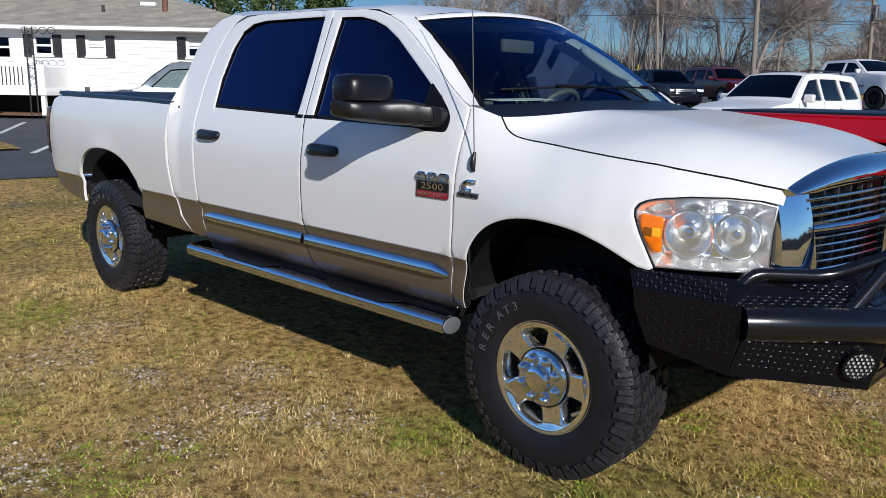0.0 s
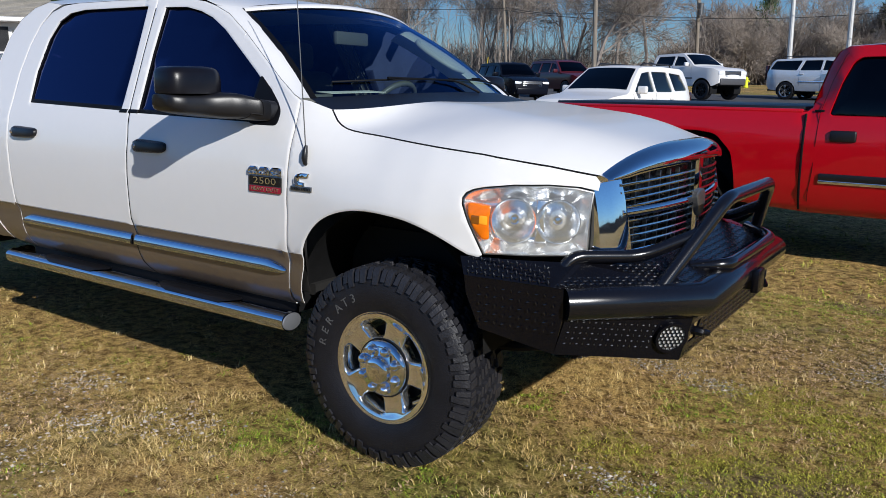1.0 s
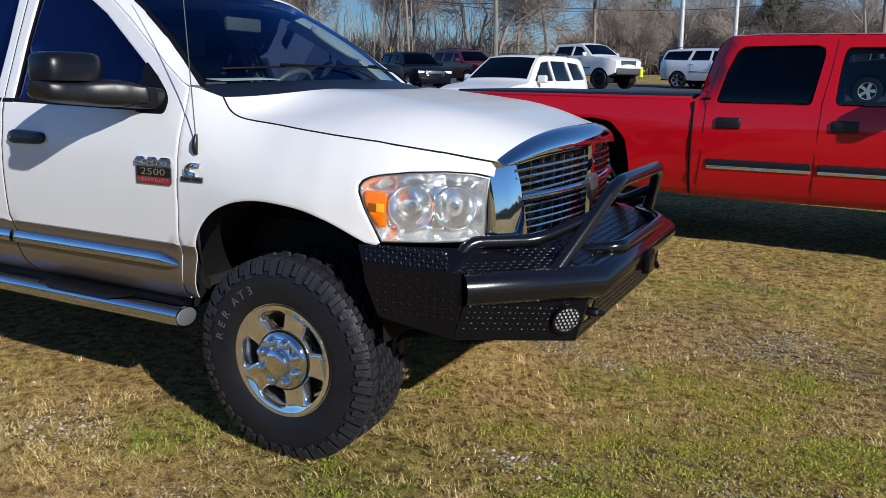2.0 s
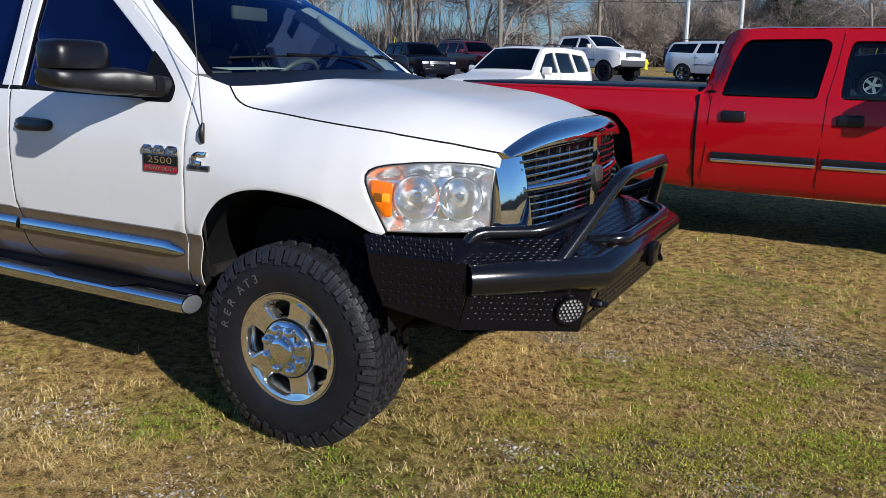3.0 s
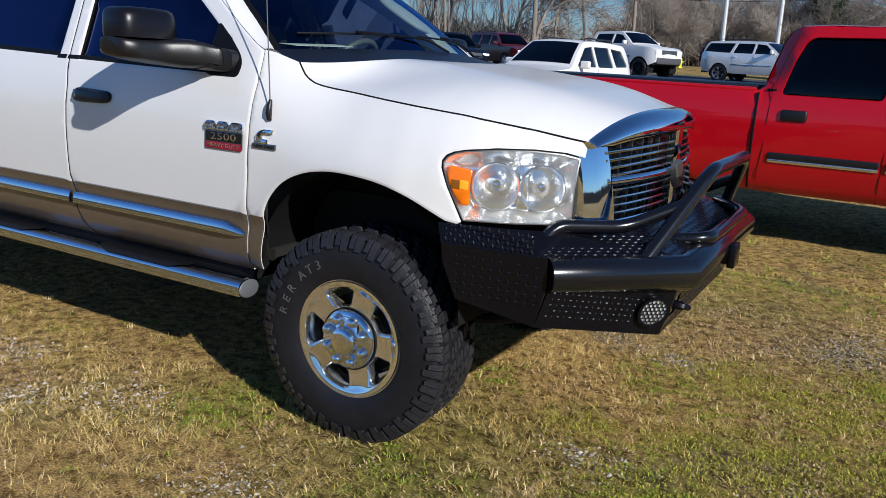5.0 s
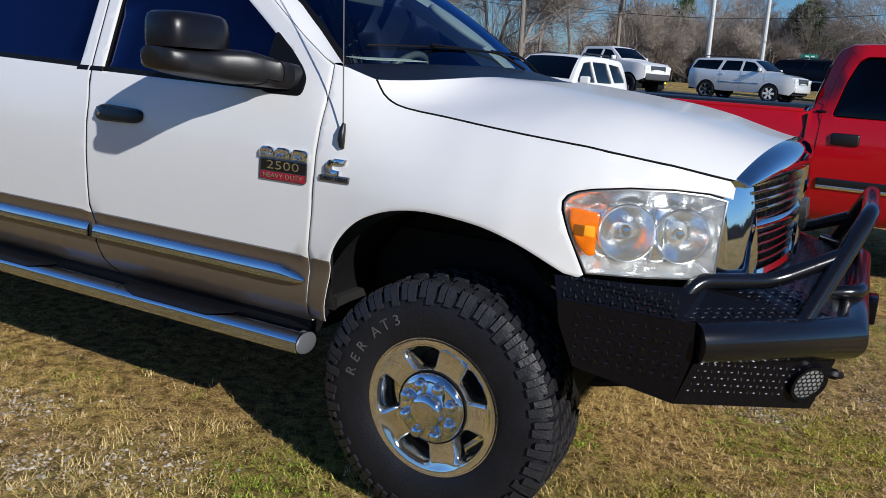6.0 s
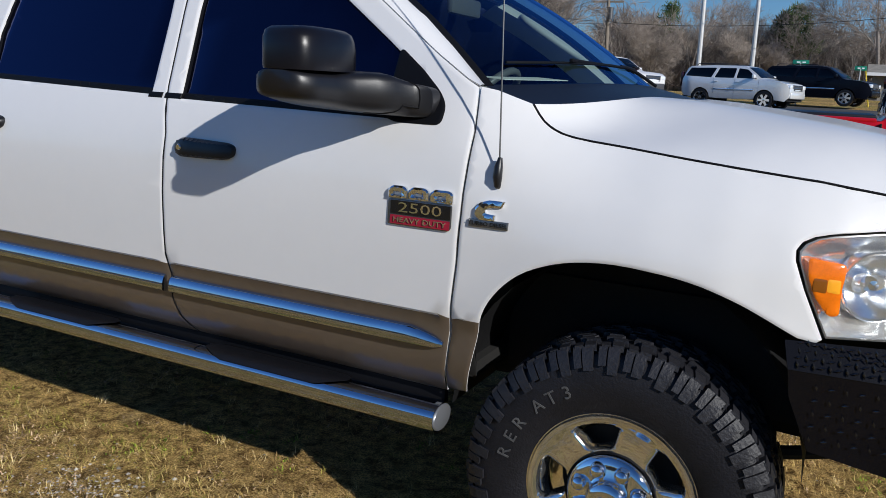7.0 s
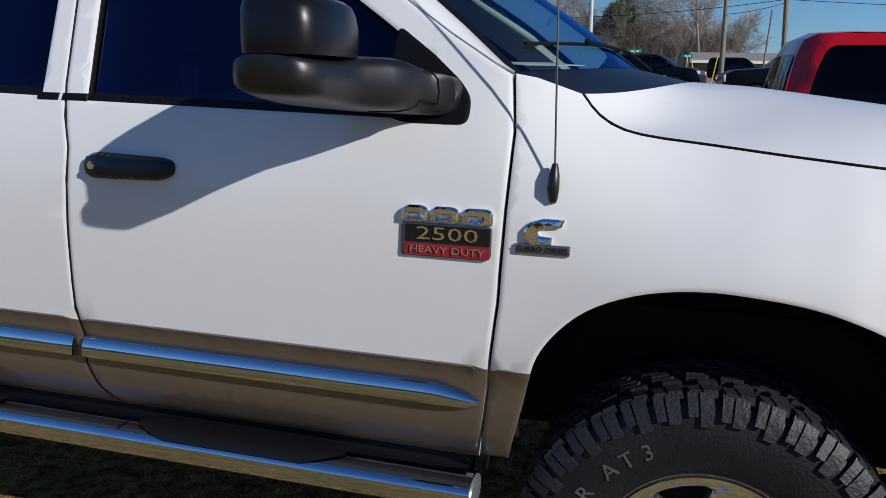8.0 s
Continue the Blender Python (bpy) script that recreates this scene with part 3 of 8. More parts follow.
    # chrome-capped side mouldings
    for x0, x1, door, tip in ((-1.545, -0.505, fd, 1), (-2.615, -1.575, rd, -1)):
        bm = bmesh.new()
        rings = []
        n = 40
        for i in range(n + 1):
            x = x0 + (x1 - x0) * i / n
            q = (x1 - x if tip == 1 else x - x0) / 0.10
            k = 0.25 + 0.75 * min(1, max(0, q)) ** 0.5
            h, zc = 0.029 * k, 0.768 + (0.0 if q > 1 else -0.012 * (1 - max(0, q)))
            ring = []
            for dz, out in ((-1, 0.0), (-0.92, 0.6), (-0.76, 0.95), (-0.5, 1.0), (-0.1, 0.96), (0.3, 0.85), (0.65, 0.66), (0.88, 0.38), (1, 0.0)):
                z = zc + h * dz
                ring.append((x, -s * (half_width(x, z) + 0.003 + 0.021 * k * out), z))
            ring.append((x, -s * (half_width(x, zc) - 0.01), zc))
            rings.append(ring)
        ring_loft(bm, rings, True, True)
        bmesh.ops.recalc_face_normals(bm, faces=bm.faces)
        part("side_moulding", bm, M_trim_chrome, door, "chrome side moulding")

    # pull handles
    for x0, x1, zc, door in ((-1.492, -1.245, 1.243, fd), (-2.605, -2.355, 1.262, rd)):
        bm = bmesh.new()
        out = soft_poly([(x0, zc - 0.012), (x0 + 0.02, zc - 0.031), (x1 - 0.03, zc - 0.027), (x1, zc - 0.012), (x1, zc + 0.016), (x1 - 0.03, zc + 0.025), (x0 + 0.03, zc + 0.031), (x0, zc + 0.015)], 0.02)
        xm = (x0 + x1) / 2
        panel(bm, out, lambda u, v: Vector((u, -s * (half_width(u, v) + 0.030 - 0.018 * abs((u - xm) / (x1 - xm)) ** 4 - 8 * (v - zc) ** 2), v)), step=0.02, depth=0.04, inward=inward, flip=not right, fine=0.02, round_edge=0.008)
        h = part("door_handle", bm, M_plastic, door, "black plastic pull handle")
        bm = bmesh.new()
        xk = x0 + 0.035
        lathe(bm, [(0.0001, -0.004), (0.008, -0.004), (0.010, 0.0)], 16)
        bmesh.ops.transform(bm, matrix=Matrix.Translation((xk, -s * (half_width(xk, zc) + 0.027), zc)) @ (Matrix() if right else Matrix.Rotation(math.pi, 4, "Z")), verts=bm.verts)
        part("lock_cylinder", bm, M_chrome, h)

    # dark inner skin behind the seams
    bm = bmesh.new()
    panel(bm, [(-0.42, 0.66), (-0.44, 1.36), (-2.93, 1.36), (-2.90, 0.66)], on_side(s, -0.05), step=0.3, depth=0, inward=inward, flip=not right)
    panel(bm, [(-2.80, 1.36), (-2.80, 1.42), (-2.93, 1.42), (-2.93, 1.36)], on_side(s, -0.04), step=0.3, depth=0, inward=inward, flip=not right)
    part("inner_skin", bm, M_under, truck)

    # A pillar between the door frame and the windscreen
    bm = bmesh.new()
    edge = [(-0.470, 1.480), (-0.510, 1.498), (-0.62, 1.563), (-0.74, 1.641), (-0.93, 1.766), (-1.09, 1.859), (-1.20, 1.900)]
    shield = [shield_point(-s, k) for k in (0.0, 0.03, 0.22, 0.42, 0.74, 0.97, 1.0)]
    rings = []
    for (x, z), q in zip(edge, shield):
        p = on_side(s)(x, z)
        mid = (p + q) / 2 + Vector((0.004, -s * 0.008, 0.006))
        rings.append([p + Vector((0, s * 0.012, -0.003)), p + Vector((0, s * 0.003, 0)), p + Vector((0.002, s * 0.001, 0.003)), p * 0.6 + mid * 0.4 + Vector((0.002, -s * 0.002, 0.002)), mid, mid * 0.4 + q * 0.6 + Vector((0.002, -s * 0.001, 0.003)), q + Vector((0.002, 0, 0.002))])
    ring_loft(bm, rings, False)
    if right:
        bmesh.ops.reverse_faces(bm, faces=bm.faces)
    part("windscreen_pillar", bm, M_white, truck, smooth=60)

    # dark strip added under the doors to widen their shadow on the ground
    bm = bmesh.new()
    box(bm, (-2.68, min(-s * 0.855, -s * 0.885), 0.505), (-0.53, max(-s * 0.855, -s * 0.885), 0.612), 0.012, 2)
    part("rocker_flange", bm, M_rubber_seal, truck, "dark strip added under the sill to widen its shadow")
    # step bar
    bm = bmesh.new()
    rings = []
    for i in range(32):
        t = min(1, i / 6)
        x, y = (-2.83 + 0.03 * math.sin(math.pi / 2 * t), 0.86 + 0.076 * math.sin(math.pi / 2 * t)) if i < 7 else (-2.80 + 2.285 * (i - 6) / 25, 0.936)
        rings.append([(x + (0.10 * t * (1 - t)), -s * (y + 0.060 * math.copysign(abs(math.sin(a)) ** 0.8, math.sin(a))), 0.520 + 0.041 * math.copysign(abs(math.cos(a)) ** (0.62 if math.cos(a) > 0 else 1.0), math.cos(a))) for a in [2 * math.pi * j / 28 for j in range(28)]])
    ring_loft(bm, rings, True, True)
    bmesh.ops.recalc_face_normals(bm, faces=bm.faces)
    bar = part("step_bar", bm, M_trim_chrome, truck, "polished chrome tubular step bar")
    bm = bmesh.new()
    lathe(bm, [(0.0001, 0.009), (0.025, 0.008), (0.037, 0.004), (0.0415, -0.004), (0.0415, -0.02)], 24)
    bmesh.ops.transform(bm, matrix=Matrix.Translation((-0.515, -s * 0.936, 0.520)) @ Matrix.Diagonal((1, 1.44, 1, 1)) @ Matrix.Rotation(-math.pi / 2, 4, "Z"), verts=bm.verts)
    part("end_cap", bm, M_cap, bar, "grey end cap")
    for x0, x1 in ((-2.45, -1.86), (-1.42, -0.84)):
        bm = bmesh.new()
        rings = []
        for i in range(13):
            x = x0 + (x1 - x0) * i / 12
            k = min(1, (1 - abs(2 * i / 12 - 1)) * 3 + 0.25)
            rings.append([(x, -s * (0.934 + 0.058 * u * k), 0.520 + 0.046 - 0.016 * abs(u * k) ** 3.5) for u in [-1 + 2 * j / 8 for j in range(9)]])
        ring_loft(bm, rings, False)
        part("step_pad", bm, M_plastic, bar, "smooth black tread pad")
    for x in (-2.5, -1.6, -0.75):
        bm = bmesh.new()
        tube(bm, [(x, -s * 0.92, 0.51), (x, -s * 0.80, 0.55), (x, -s * 0.6, 0.62)], 0.02, 8)
        part("step_bracket", bm, M_rubber_seal, bar)


# windscreen: bottom and top edges bowed in plan and in height
def shield_point(v, k):
    """v: -1 the right edge to 1 the left one; k: 0 the foot to 1 the head."""
    bx, by, bz = -0.49 + 0.25 * (1 - abs(v) ** 2.3), 0.82 * v, 1.480 + 0.028 * (1 - v * v)
    tx, ty, tz = -1.085 + 0.125 * (1 - abs(v) ** 2.3), 0.645 * v, 1.887 + 0.052 * (1 - v * v)
    p = Vector((bx, by, bz)).lerp(Vector((tx, ty, tz)), k)
    out = math.sin(math.pi * k) * 0.022
    return p + Vector((out * 0.6, 0, out))


for s in (1, -1):
    flank(s)

bm = bmesh.new()
rings = [[shield_point(v / 10, k / 10) for v in range(-10, 11)] for k in range(11)]
ring_loft(bm, rings, False)
windscreen = part("windscreen", bm, M_glass_shield, truck, "tinted windscreen", smooth=80)
windscreen.visible_shadow = False
bm = bmesh.new()
for a in (-1, 1):
    rings = [[shield_point(a * q, k / 12) + Vector((0.001, 0, 0.002)) for q in (0.97, 1.004)] for k in range(13)]
    ring_loft(bm, rings, False)
rings = [[shield_point(v / 12, q) + Vector((0.001, 0, 0.002)) for q in (0.938, 0.955)] for v in range(-12, 13)]
ring_loft(bm, rings, False)
part("windscreen_seal", bm, M_rubber_seal, windscreen, "black seal")
bm = bmesh.new()
rings = [[shield_point(v / 12, q) + Vector((e, 0, e)) for q, e in ((0.952, 0.0025), (0.965, 0.006), (0.985, 0.007), (1.006, 0.005))] for v in range(-12, 13)]
ring_loft(bm, rings, False)
part("roof_header", bm, M_white, truck, smooth=60)

# roof and cab back: one shell swept from the windscreen head to the cab floor
ROOF = [(-1.085, 1.889), (-1.20, 1.906), (-1.30, 1.936), (-1.42, 1.945), (-1.67, 1.954), (-2.0, 1.964), (-2.38, 1.967), (-2.55, 1.966), (-2.70, 1.985), (-2.83, 1.957), (-2.93, 1.892), (-2.985, 1.79), (-2.995, 1.64), (-2.965, 1.43), (-2.955, 1.2), (-2.94, 0.84), (-2.90, 0.65)]
bm = bmesh.new()
rings = []
for i, (x, z) in enumerate(ROOF):
    x0, z0 = ROOF[max(i - 1, 0)]
    x1, z1 = ROOF[min(i + 1, len(ROOF) - 1)]
    nx, nz = Vector((z0 - z1, x1 - x0)).normalized() * -1
    nx, nz = -abs(nx) if x < -2.6 else 0, max(nz, 0)
    w = 0.645 if i == 0 else half_width(x, z)
    h = 0.052 if i < 9 else 0.035
    bow = 0.125 if i == 0 else 0.06 if i == 1 else 0
    rings.append([(x + bow * (1 - v * v) + nx * h * (1 - abs(v) ** 2.4) ** 0.8, -v * w, z + nz * h * (1 - abs(v) ** 2.6) ** 0.8) for v in [math.sin(math.pi / 2 * j / 14) for j in range(-14, 15)]])
ring_loft(bm, rings, False)
part("roof", bm, M_white, truck, "white roof", smooth=50)

# bonnet
EDGE = [(-0.325, 0.872, 1.441), (-0.305, 0.876, 1.416), (-0.285, 0.880, 1.397), (-0.262, 0.882, 1.382), (-0.235, 0.884, 1.370), (-0.20, 0.885, 1.361), (-0.15, 0.886, 1.354), (0.1, 0.876, 1.329), (0.4, 0.848, 1.302), (0.63, 0.795, 1.269), (0.795, 0.705, 1.236)]
CROWN = [(-0.4, 1.476), (-0.10, 1.476), (0.05, 1.468), (0.22, 1.449), (0.42, 1.425), (0.60, 1.395), (0.80, 1.348), (0.92, 1.328)]


def bonnet_point(k, v):
    """k along the seam from the cowl to the nose, v across."""
    x = -0.325 + (0.795 + 0.325) * k
    ye = min(half_width(x, lerp(x, [(e[0], e[2]) for e in EDGE])), 2)
    ze = lerp(x, [(e[0], e[2]) for e in EDGE])
    a = abs(v)
    b = min(1, k / 0.60)
    b = b * b * (3 - 2 * b)
    xx = x + (1 - a * a) * (0.31 - 0.235 * (1 - (1 - k) ** 1.6))
    zc = lerp(xx, CROWN)
    t = min(1, (1 - a) / 0.54)
    f = t * t * (3 - 2 * t) * (1 - b) + (1 - (1 - t) ** 2.3) * b
    nose = max(0, (k - 0.65) / 0.35) ** 1.3
    f = f * (1 - nose) + (1 - a ** 2.8) * nose
    return Vector((xx, v * (ye - 0.006), ze + (zc - ze) * min(max(f, 0), 1.06) * (1 if a < 0.999 else 0)))


bm = bmesh.new()
rings = [[bonnet_point(k / 36, v / 24) for v in range(-24, 25)] for k in range(37)]
vr = ring_loft(bm, rings, False)
bmesh.ops.reverse_faces(bm, faces=bm.faces)
for row, d in ((vr[0], Vector((0.0, 0, -0.03))), (vr[-1], Vector((-0.01, 0, -0.03)))):
    low = [bm.verts.new(v.co + d) for v in row]
    for i in range(len(row) - 1):
        bm.faces.new((row[i], row[i + 1], low[i + 1], low[i]))
for col in (0, -1):
    low = [bm.verts.new(r[col].co + Vector((0, 0, -0.02))) for r in vr]
    for i in range(len(vr) - 1):
        bm.faces.new((vr[i][col], vr[i + 1][col], low[i + 1], low[i]))
bonnet = part("bonnet", bm, M_white, truck, "white bonnet with raised centre", smooth=50)
for s in (1, -1):
    bm = bmesh.new()
    line = []
    for i in range(60):
        x = -0.325 + 1.12 * i / 59
        z = lerp(x, [(e[0], e[2]) for e in EDGE]) - 0.001
        line.append((x, -s * (half_width(x, z) - 0.0035), z))
    tube(bm, line, 0.0038, 6)
    part("bonnet_gap", bm, M_rubber_seal, bonnet, "dark shut line")

# cowl, wipers
bm = bmesh.new()
rings = []
for v in range(-16, 17):
    a = v / 16
    p, q = shield_point(a, 0.02), bonnet_point(0, a)
    q = q + Vector((0.003, 0, -0.005))
    rings.append([p + Vector((0, 0, -0.004)), p.lerp(q, 0.35) + Vector((0, 0, -0.004)), p.lerp(q, 0.7) + Vector((0, 0, -0.006)), q])
ring_loft(bm, rings, False)
part("cowl", bm, M_plastic, truck, "black plastic cowl")
for v0, v1, va in ((-0.86, -0.16, 0.12), (-0.02, 0.66, 0.84)):
    bm = bmesh.new()
    blade = [shield_point(v0 + (v1 - v0) * i / 10, 0.125 - 0.005 * i / 10) + Vector((0.004, 0, 0.006)) for i in range(11)]
    tube(bm, blade, 0.0045, 6)
    arm = [shield_point(va, -0.01) + Vector((0.02, 0, 0.010)), shield_point(va * 0.6 + v1 * 0.4, 0.09) + Vector((0.012, 0, 0.016)), shield_point((v0 + v1) / 2, 0.125) + Vector((0.008, 0, 0.013))]
    tube(bm, bent(arm, 0.1), [0.0065] * 4 + [0.005] * 4, 6)
    box(bm, shield_point((v0 + v1) / 2, 0.125) + Vector((0.0, -0.035, 0.006)), shield_point((v0 + v1) / 2, 0.125) + Vector((0.014, 0.035, 0.018)), 0.004)
    part("wiper", bm, M_rubber_seal, truck, "black wiper")

# bed: rails that fall towards the cab, ribbed roll-up cover, tailgate, tail lamps
def rail_drop(x):
    return -0.038 * (x + 4.80) / (4.80 - 2.965)


for s in (1, -1):
    bm = bmesh.new()
    rings = [[(x, -s * y, z + rail_drop(x)) for y, z in ((0.972, 1.462), (0.965, 1.486), (0.90, 1.490), (0.89, 1.46))] for x in (-2.965, -3.6, -4.3, -4.80)]
    ring_loft(bm, rings, True, True)
    bmesh.ops.recalc_face_normals(bm, faces=bm.faces)
    part("bed_rail_cap", bm, M_plastic, truck, "black bed rail cap")
cover = None
for i in range(22):
    bm = bmesh.new()
    x = -2.99 - 0.083 * i
    box(bm, (x - 0.074, -0.885, 1.464 + rail_drop(x)), (x, 0.885, 1.486 + rail_drop(x)), 0.008, 2)
    if cover is None:
        cover = part("bed_cover", bm, M_plastic, truck, "black ribbed roll-up bed cover")
        slat_mesh, x_first = cover.data, x
    else:
        o = new("cover_slat", slat_mesh)
        o.parent, o.location = cover, (x - x_first, 0, rail_drop(x) - rail_drop(x_first))
bm = bmesh.new()
box(bm, (-5.07, -0.80, 0.80), (-5.00, 0.80, 1.44), 0.02, 2)
part("tailgate", bm, M_white, truck, "white tailgate")
for s in (1, -1):
    bm = bmesh.new()
    panel(bm, soft_poly([(-5.115, 0.98), (-5.10, 1.36), (-4.965, 1.36), (-5.01, 0.98)], 0.02), lambda u, v: Vector((u, -s * (half_width(u, v) + 0.006), v)), step=0.08, depth=0.05, inward=Vector((0, s, 0)), flip=s < 0)
    part("tail_lamp", bm, M_tail, truck, "dark red tail lamp")
bm = bmesh.new()
box(bm, (-5.16, -0.82, 0.64), (-5.03, 0.82, 0.78), 0.03, 3)
part("rear_bumper", bm, M_chrome, truck, "chrome rear bumper")
bm = bmesh.new()
tube(bm, bent([(-4.2, -0.45, 0.50), (-4.45, -0.60, 0.49), (-4.60, -0.84, 0.46)], 0.1), 0.05, 16, caps=False)
part("exhaust_tip", bm, M_alloy, truck, "polished exhaust tip")

# underbody, wheel wells and axles
for nm, lo, hi in (("chassis_rail", (-4.95, -0.46, 0.52), (0.75, -0.38, 0.68)), ("chassis_rail", (-4.95, 0.38, 0.52), (0.75, 0.46, 0.68)), ("cab_floor_pan", (-2.95, -0.85, 0.63), (-0.45, 0.85, 0.68)), ("bed_floor", (-4.9, -0.93, 0.70), (-2.99, 0.93, 0.78)), ("engine_block", (-0.45, -0.60, 0.60), (0.70, 0.60, 0.92))):
    bm = bmesh.new()
    box(bm, lo, hi)
    part(nm, bm, M_under, truck)
for nm, lo, hi in (("fuel_tank", (-2.9, 0.42, 0.44), (-1.3, 0.84, 0.64)), ("transmission", (-1.5, -0.22, 0.44), (-0.4, 0.22, 0.70)), ("transfer_case", (-1.95, -0.40, 0.42), (-1.5, 0.20, 0.66)), ("oil_pan", (-0.4, -0.25, 0.44), (0.55, 0.25, 0.62)), ("muffler", (-3.2, -0.62, 0.46), (-2.3, -0.30, 0.64)), ("radiator_support", (0.60, -0.62, 0.60), (0.70, 0.62, 0.95))):
    bm = bmesh.new()
    box(bm, lo, hi, 0.05, 3)
    part(nm, bm, M_under, truck, smooth=50)
bm = bmesh.new()
tube(bm, [(-1.9, 0.0, 0.52), (-4.0, 0.0, 0.43)], 0.05, 12)
part("drive_shaft", bm, M_under, truck, smooth=60)
for cx in (0.0, -4.077):
    bm = bmesh.new()
    tube(bm, [(cx, -0.80, 0.42), (cx, 0.80, 0.42)], 0.06, 12)
    r = bmesh.ops.create_uvsphere(bm, u_segments=14, v_segments=10, radius=0.16)
    bmesh.ops.translate(bm, verts=r["verts"], vec=(cx, 0.25 if cx == 0 else 0, 0.42))
    part("axle", bm, M_under, truck)
    for s in (1, -1):
        bm = bmesh.new()
        c0 = cx if cx == 0 else -4.0
        rw = 0.53 if cx else 0.475
        rings = []
        for a in range(0, 181, 10):
            c, d = c0 + rw * math.cos(radians(a)) - (0.02 if cx == 0 else 0), 0.56 + 0.50 * math.sin(radians(a))
            rings.append([(c, -s * y, d) for y in (0.91, 0.8, 0.58)] + [(c0 + 0.1 * math.cos(radians(a)), -s * 0.56, 0.56 + 0.1 * math.sin(radians(a)))])
        ring_loft(bm, rings, False)
        part("wheel_well", bm, M_liner, truck)
        bm = bmesh.new()
        tube(bm, [(cx - 0.16, -s * 0.5, 0.33), (cx - 0.10, -s * 0.5, 0.9)], 0.03, 10)
        part("shock_absorber", bm, M_under, truck)
for s in (1, -1):
    bm = bmesh.new()
    tube(bm, bent([(0.0, -s * 0.52, 0.42), (0.40, -s * 0.50, 0.47), (0.62, -s * 0.46, 0.52), (0.62, -s * 0.46, 0.62)], 0.05), 0.022, 8)
    part("tow_bracket", bm, M_under, truck)


# ---------------------------------------------------------------- wheels
TYRE_R = 0.423


def build_wheel():
    """A wheel about the origin, its outer face towards -y."""
    w = new("wheel")
    bm = bmesh.new()
    prof = [(0.225, 0.135), (0.26, 0.145), (0.33, 0.150), (0.38, 0.140), (0.402, 0.118), (0.409, 0.06), (0.410, 0.0), (0.409, -0.06), (0.402, -0.112), (0.392, -0.128), (0.372, -0.138), (0.345, -0.1435), (0.325, -0.1462), (0.305, -0.1468), (0.285, -0.1450), (0.262, -0.1400), (0.245, -0.1320), (0.232, -0.1250), (0.226, -0.120)]
    lathe(bm, prof, 72)
    bmesh.ops.recalc_face_normals(bm, faces=bm.faces)
    tyre = part("tyre", bm, M_tyre, w, "black all-terrain tyre", smooth=45)

    rnd = random.Random(5)
    bm = bmesh.new()
    N = 36

    def block(a0, a1, y0, y1, lean=0.0, top=TYRE_R, base=0.404, notch=0.0):
        """A tread block between two angles and two widths."""
        m = 0.12
        pts = []
        for r, q in ((base, 0), (top, 1)):
            for y, a in ((y0, a0), (y0, a1), (y1, a1), (y1, a0)):
                yy = y + ((y0 + y1) / 2 - y) * m * q
                aa = a + ((a0 + a1) / 2 - a) * m * q + lean * (yy - (y0 + y1) / 2)
                pts.append(bm.verts.new((r * math.cos(aa), yy, r * math.sin(aa))))
        for f in ((4, 5, 6, 7), (0, 1, 5, 4), (1, 2, 6, 5), (2, 3, 7, 6), (3, 0, 4, 7)):
            bm.faces.new([pts[i] for i in f])

    da = 2 * math.pi / N
    for i in range(N):
        a = i * da
        j = lambda: rnd.uniform(-0.02, 0.02)
        # three staggered ribs of stepped blocks
        for k, (y0, y1) in enumerate(((-0.070, -0.030), (-0.022, 0.020), (0.028, 0.070))):
            q = a + da * 0.36 * k + j() * 0.3
            ym = (y0 + y1) / 2
            block(q, q + da * 0.60, y0, ym - 0.001, 0.9)
            block(q + da * 0.22, q + da * 0.84, ym + 0.001, y1, -0.9)
        # shoulder lugs, alternately long and short
        k = 0.120 if i % 2 else 0.126
        block(a + da * 0.05, a + da * 0.50, -k, -0.079, 0.5, TYRE_R - 0.002)
        block(a + da * 0.52, a + da * 0.88, -k, -0.086, 0.5, TYRE_R - 0.003)
        block(a + da * 0.45, a + da * 1.24, 0.079, k, 0.5, TYRE_R - 0.002)
    bmesh.ops.recalc_face_normals(bm, faces=bm.faces)
    part("tread", bm, M_tread, tyre, "worn grey tread blocks", smooth=25, kind="stuff")
    # side biters: lugs turned down over the shoulder, a stepped ring below them
    bm = bmesh.new()
    for i in range(N):
        a = i * da + da * 0.05
        for a0, a1, r_in in ((a, a + da * 0.50, 0.350 if i % 2 else 0.358), (a + da * 0.47, a + da * 0.86, 0.372 if i % 2 else 0.366)):
            rows = []
            for r, y in ((TYRE_R - 0.006, -0.121), (0.404, -0.1335), (0.385, -0.1420), (r_in, -0.1505)):
                rows.append([(r * math.cos(q), y, r * math.sin(q)) for q in (a0 + 0.012, a1 - 0.004)])
            low = [[(x, y + 0.014, z) for x, y, z in r] for r in rows]
            vt = [[bm.verts.new(p) for p in r] for r in rows]
            vl = [[bm.verts.new(p) for p in r] for r in low]
            for k in range(3):
                bm.faces.new((vt[k][0], vt[k][1], vt[k + 1][1], vt[k + 1][0]))
                bm.faces.new((vt[k][0], vt[k + 1][0], vl[k + 1][0], vl[k][0]))
                bm.faces.new((vt[k][1], vl[k][1], vl[k + 1][1], vt[k + 1][1]))
            bm.faces.new((vt[3][0], vt[3][1], vl[3][1], vl[3][0]))
    bmesh.ops.recalc_face_normals(bm, faces=bm.faces)
    part("shoulder_lug", bm, M_tread, tyre, "worn shoulder lugs", smooth=25, kind="stuff")
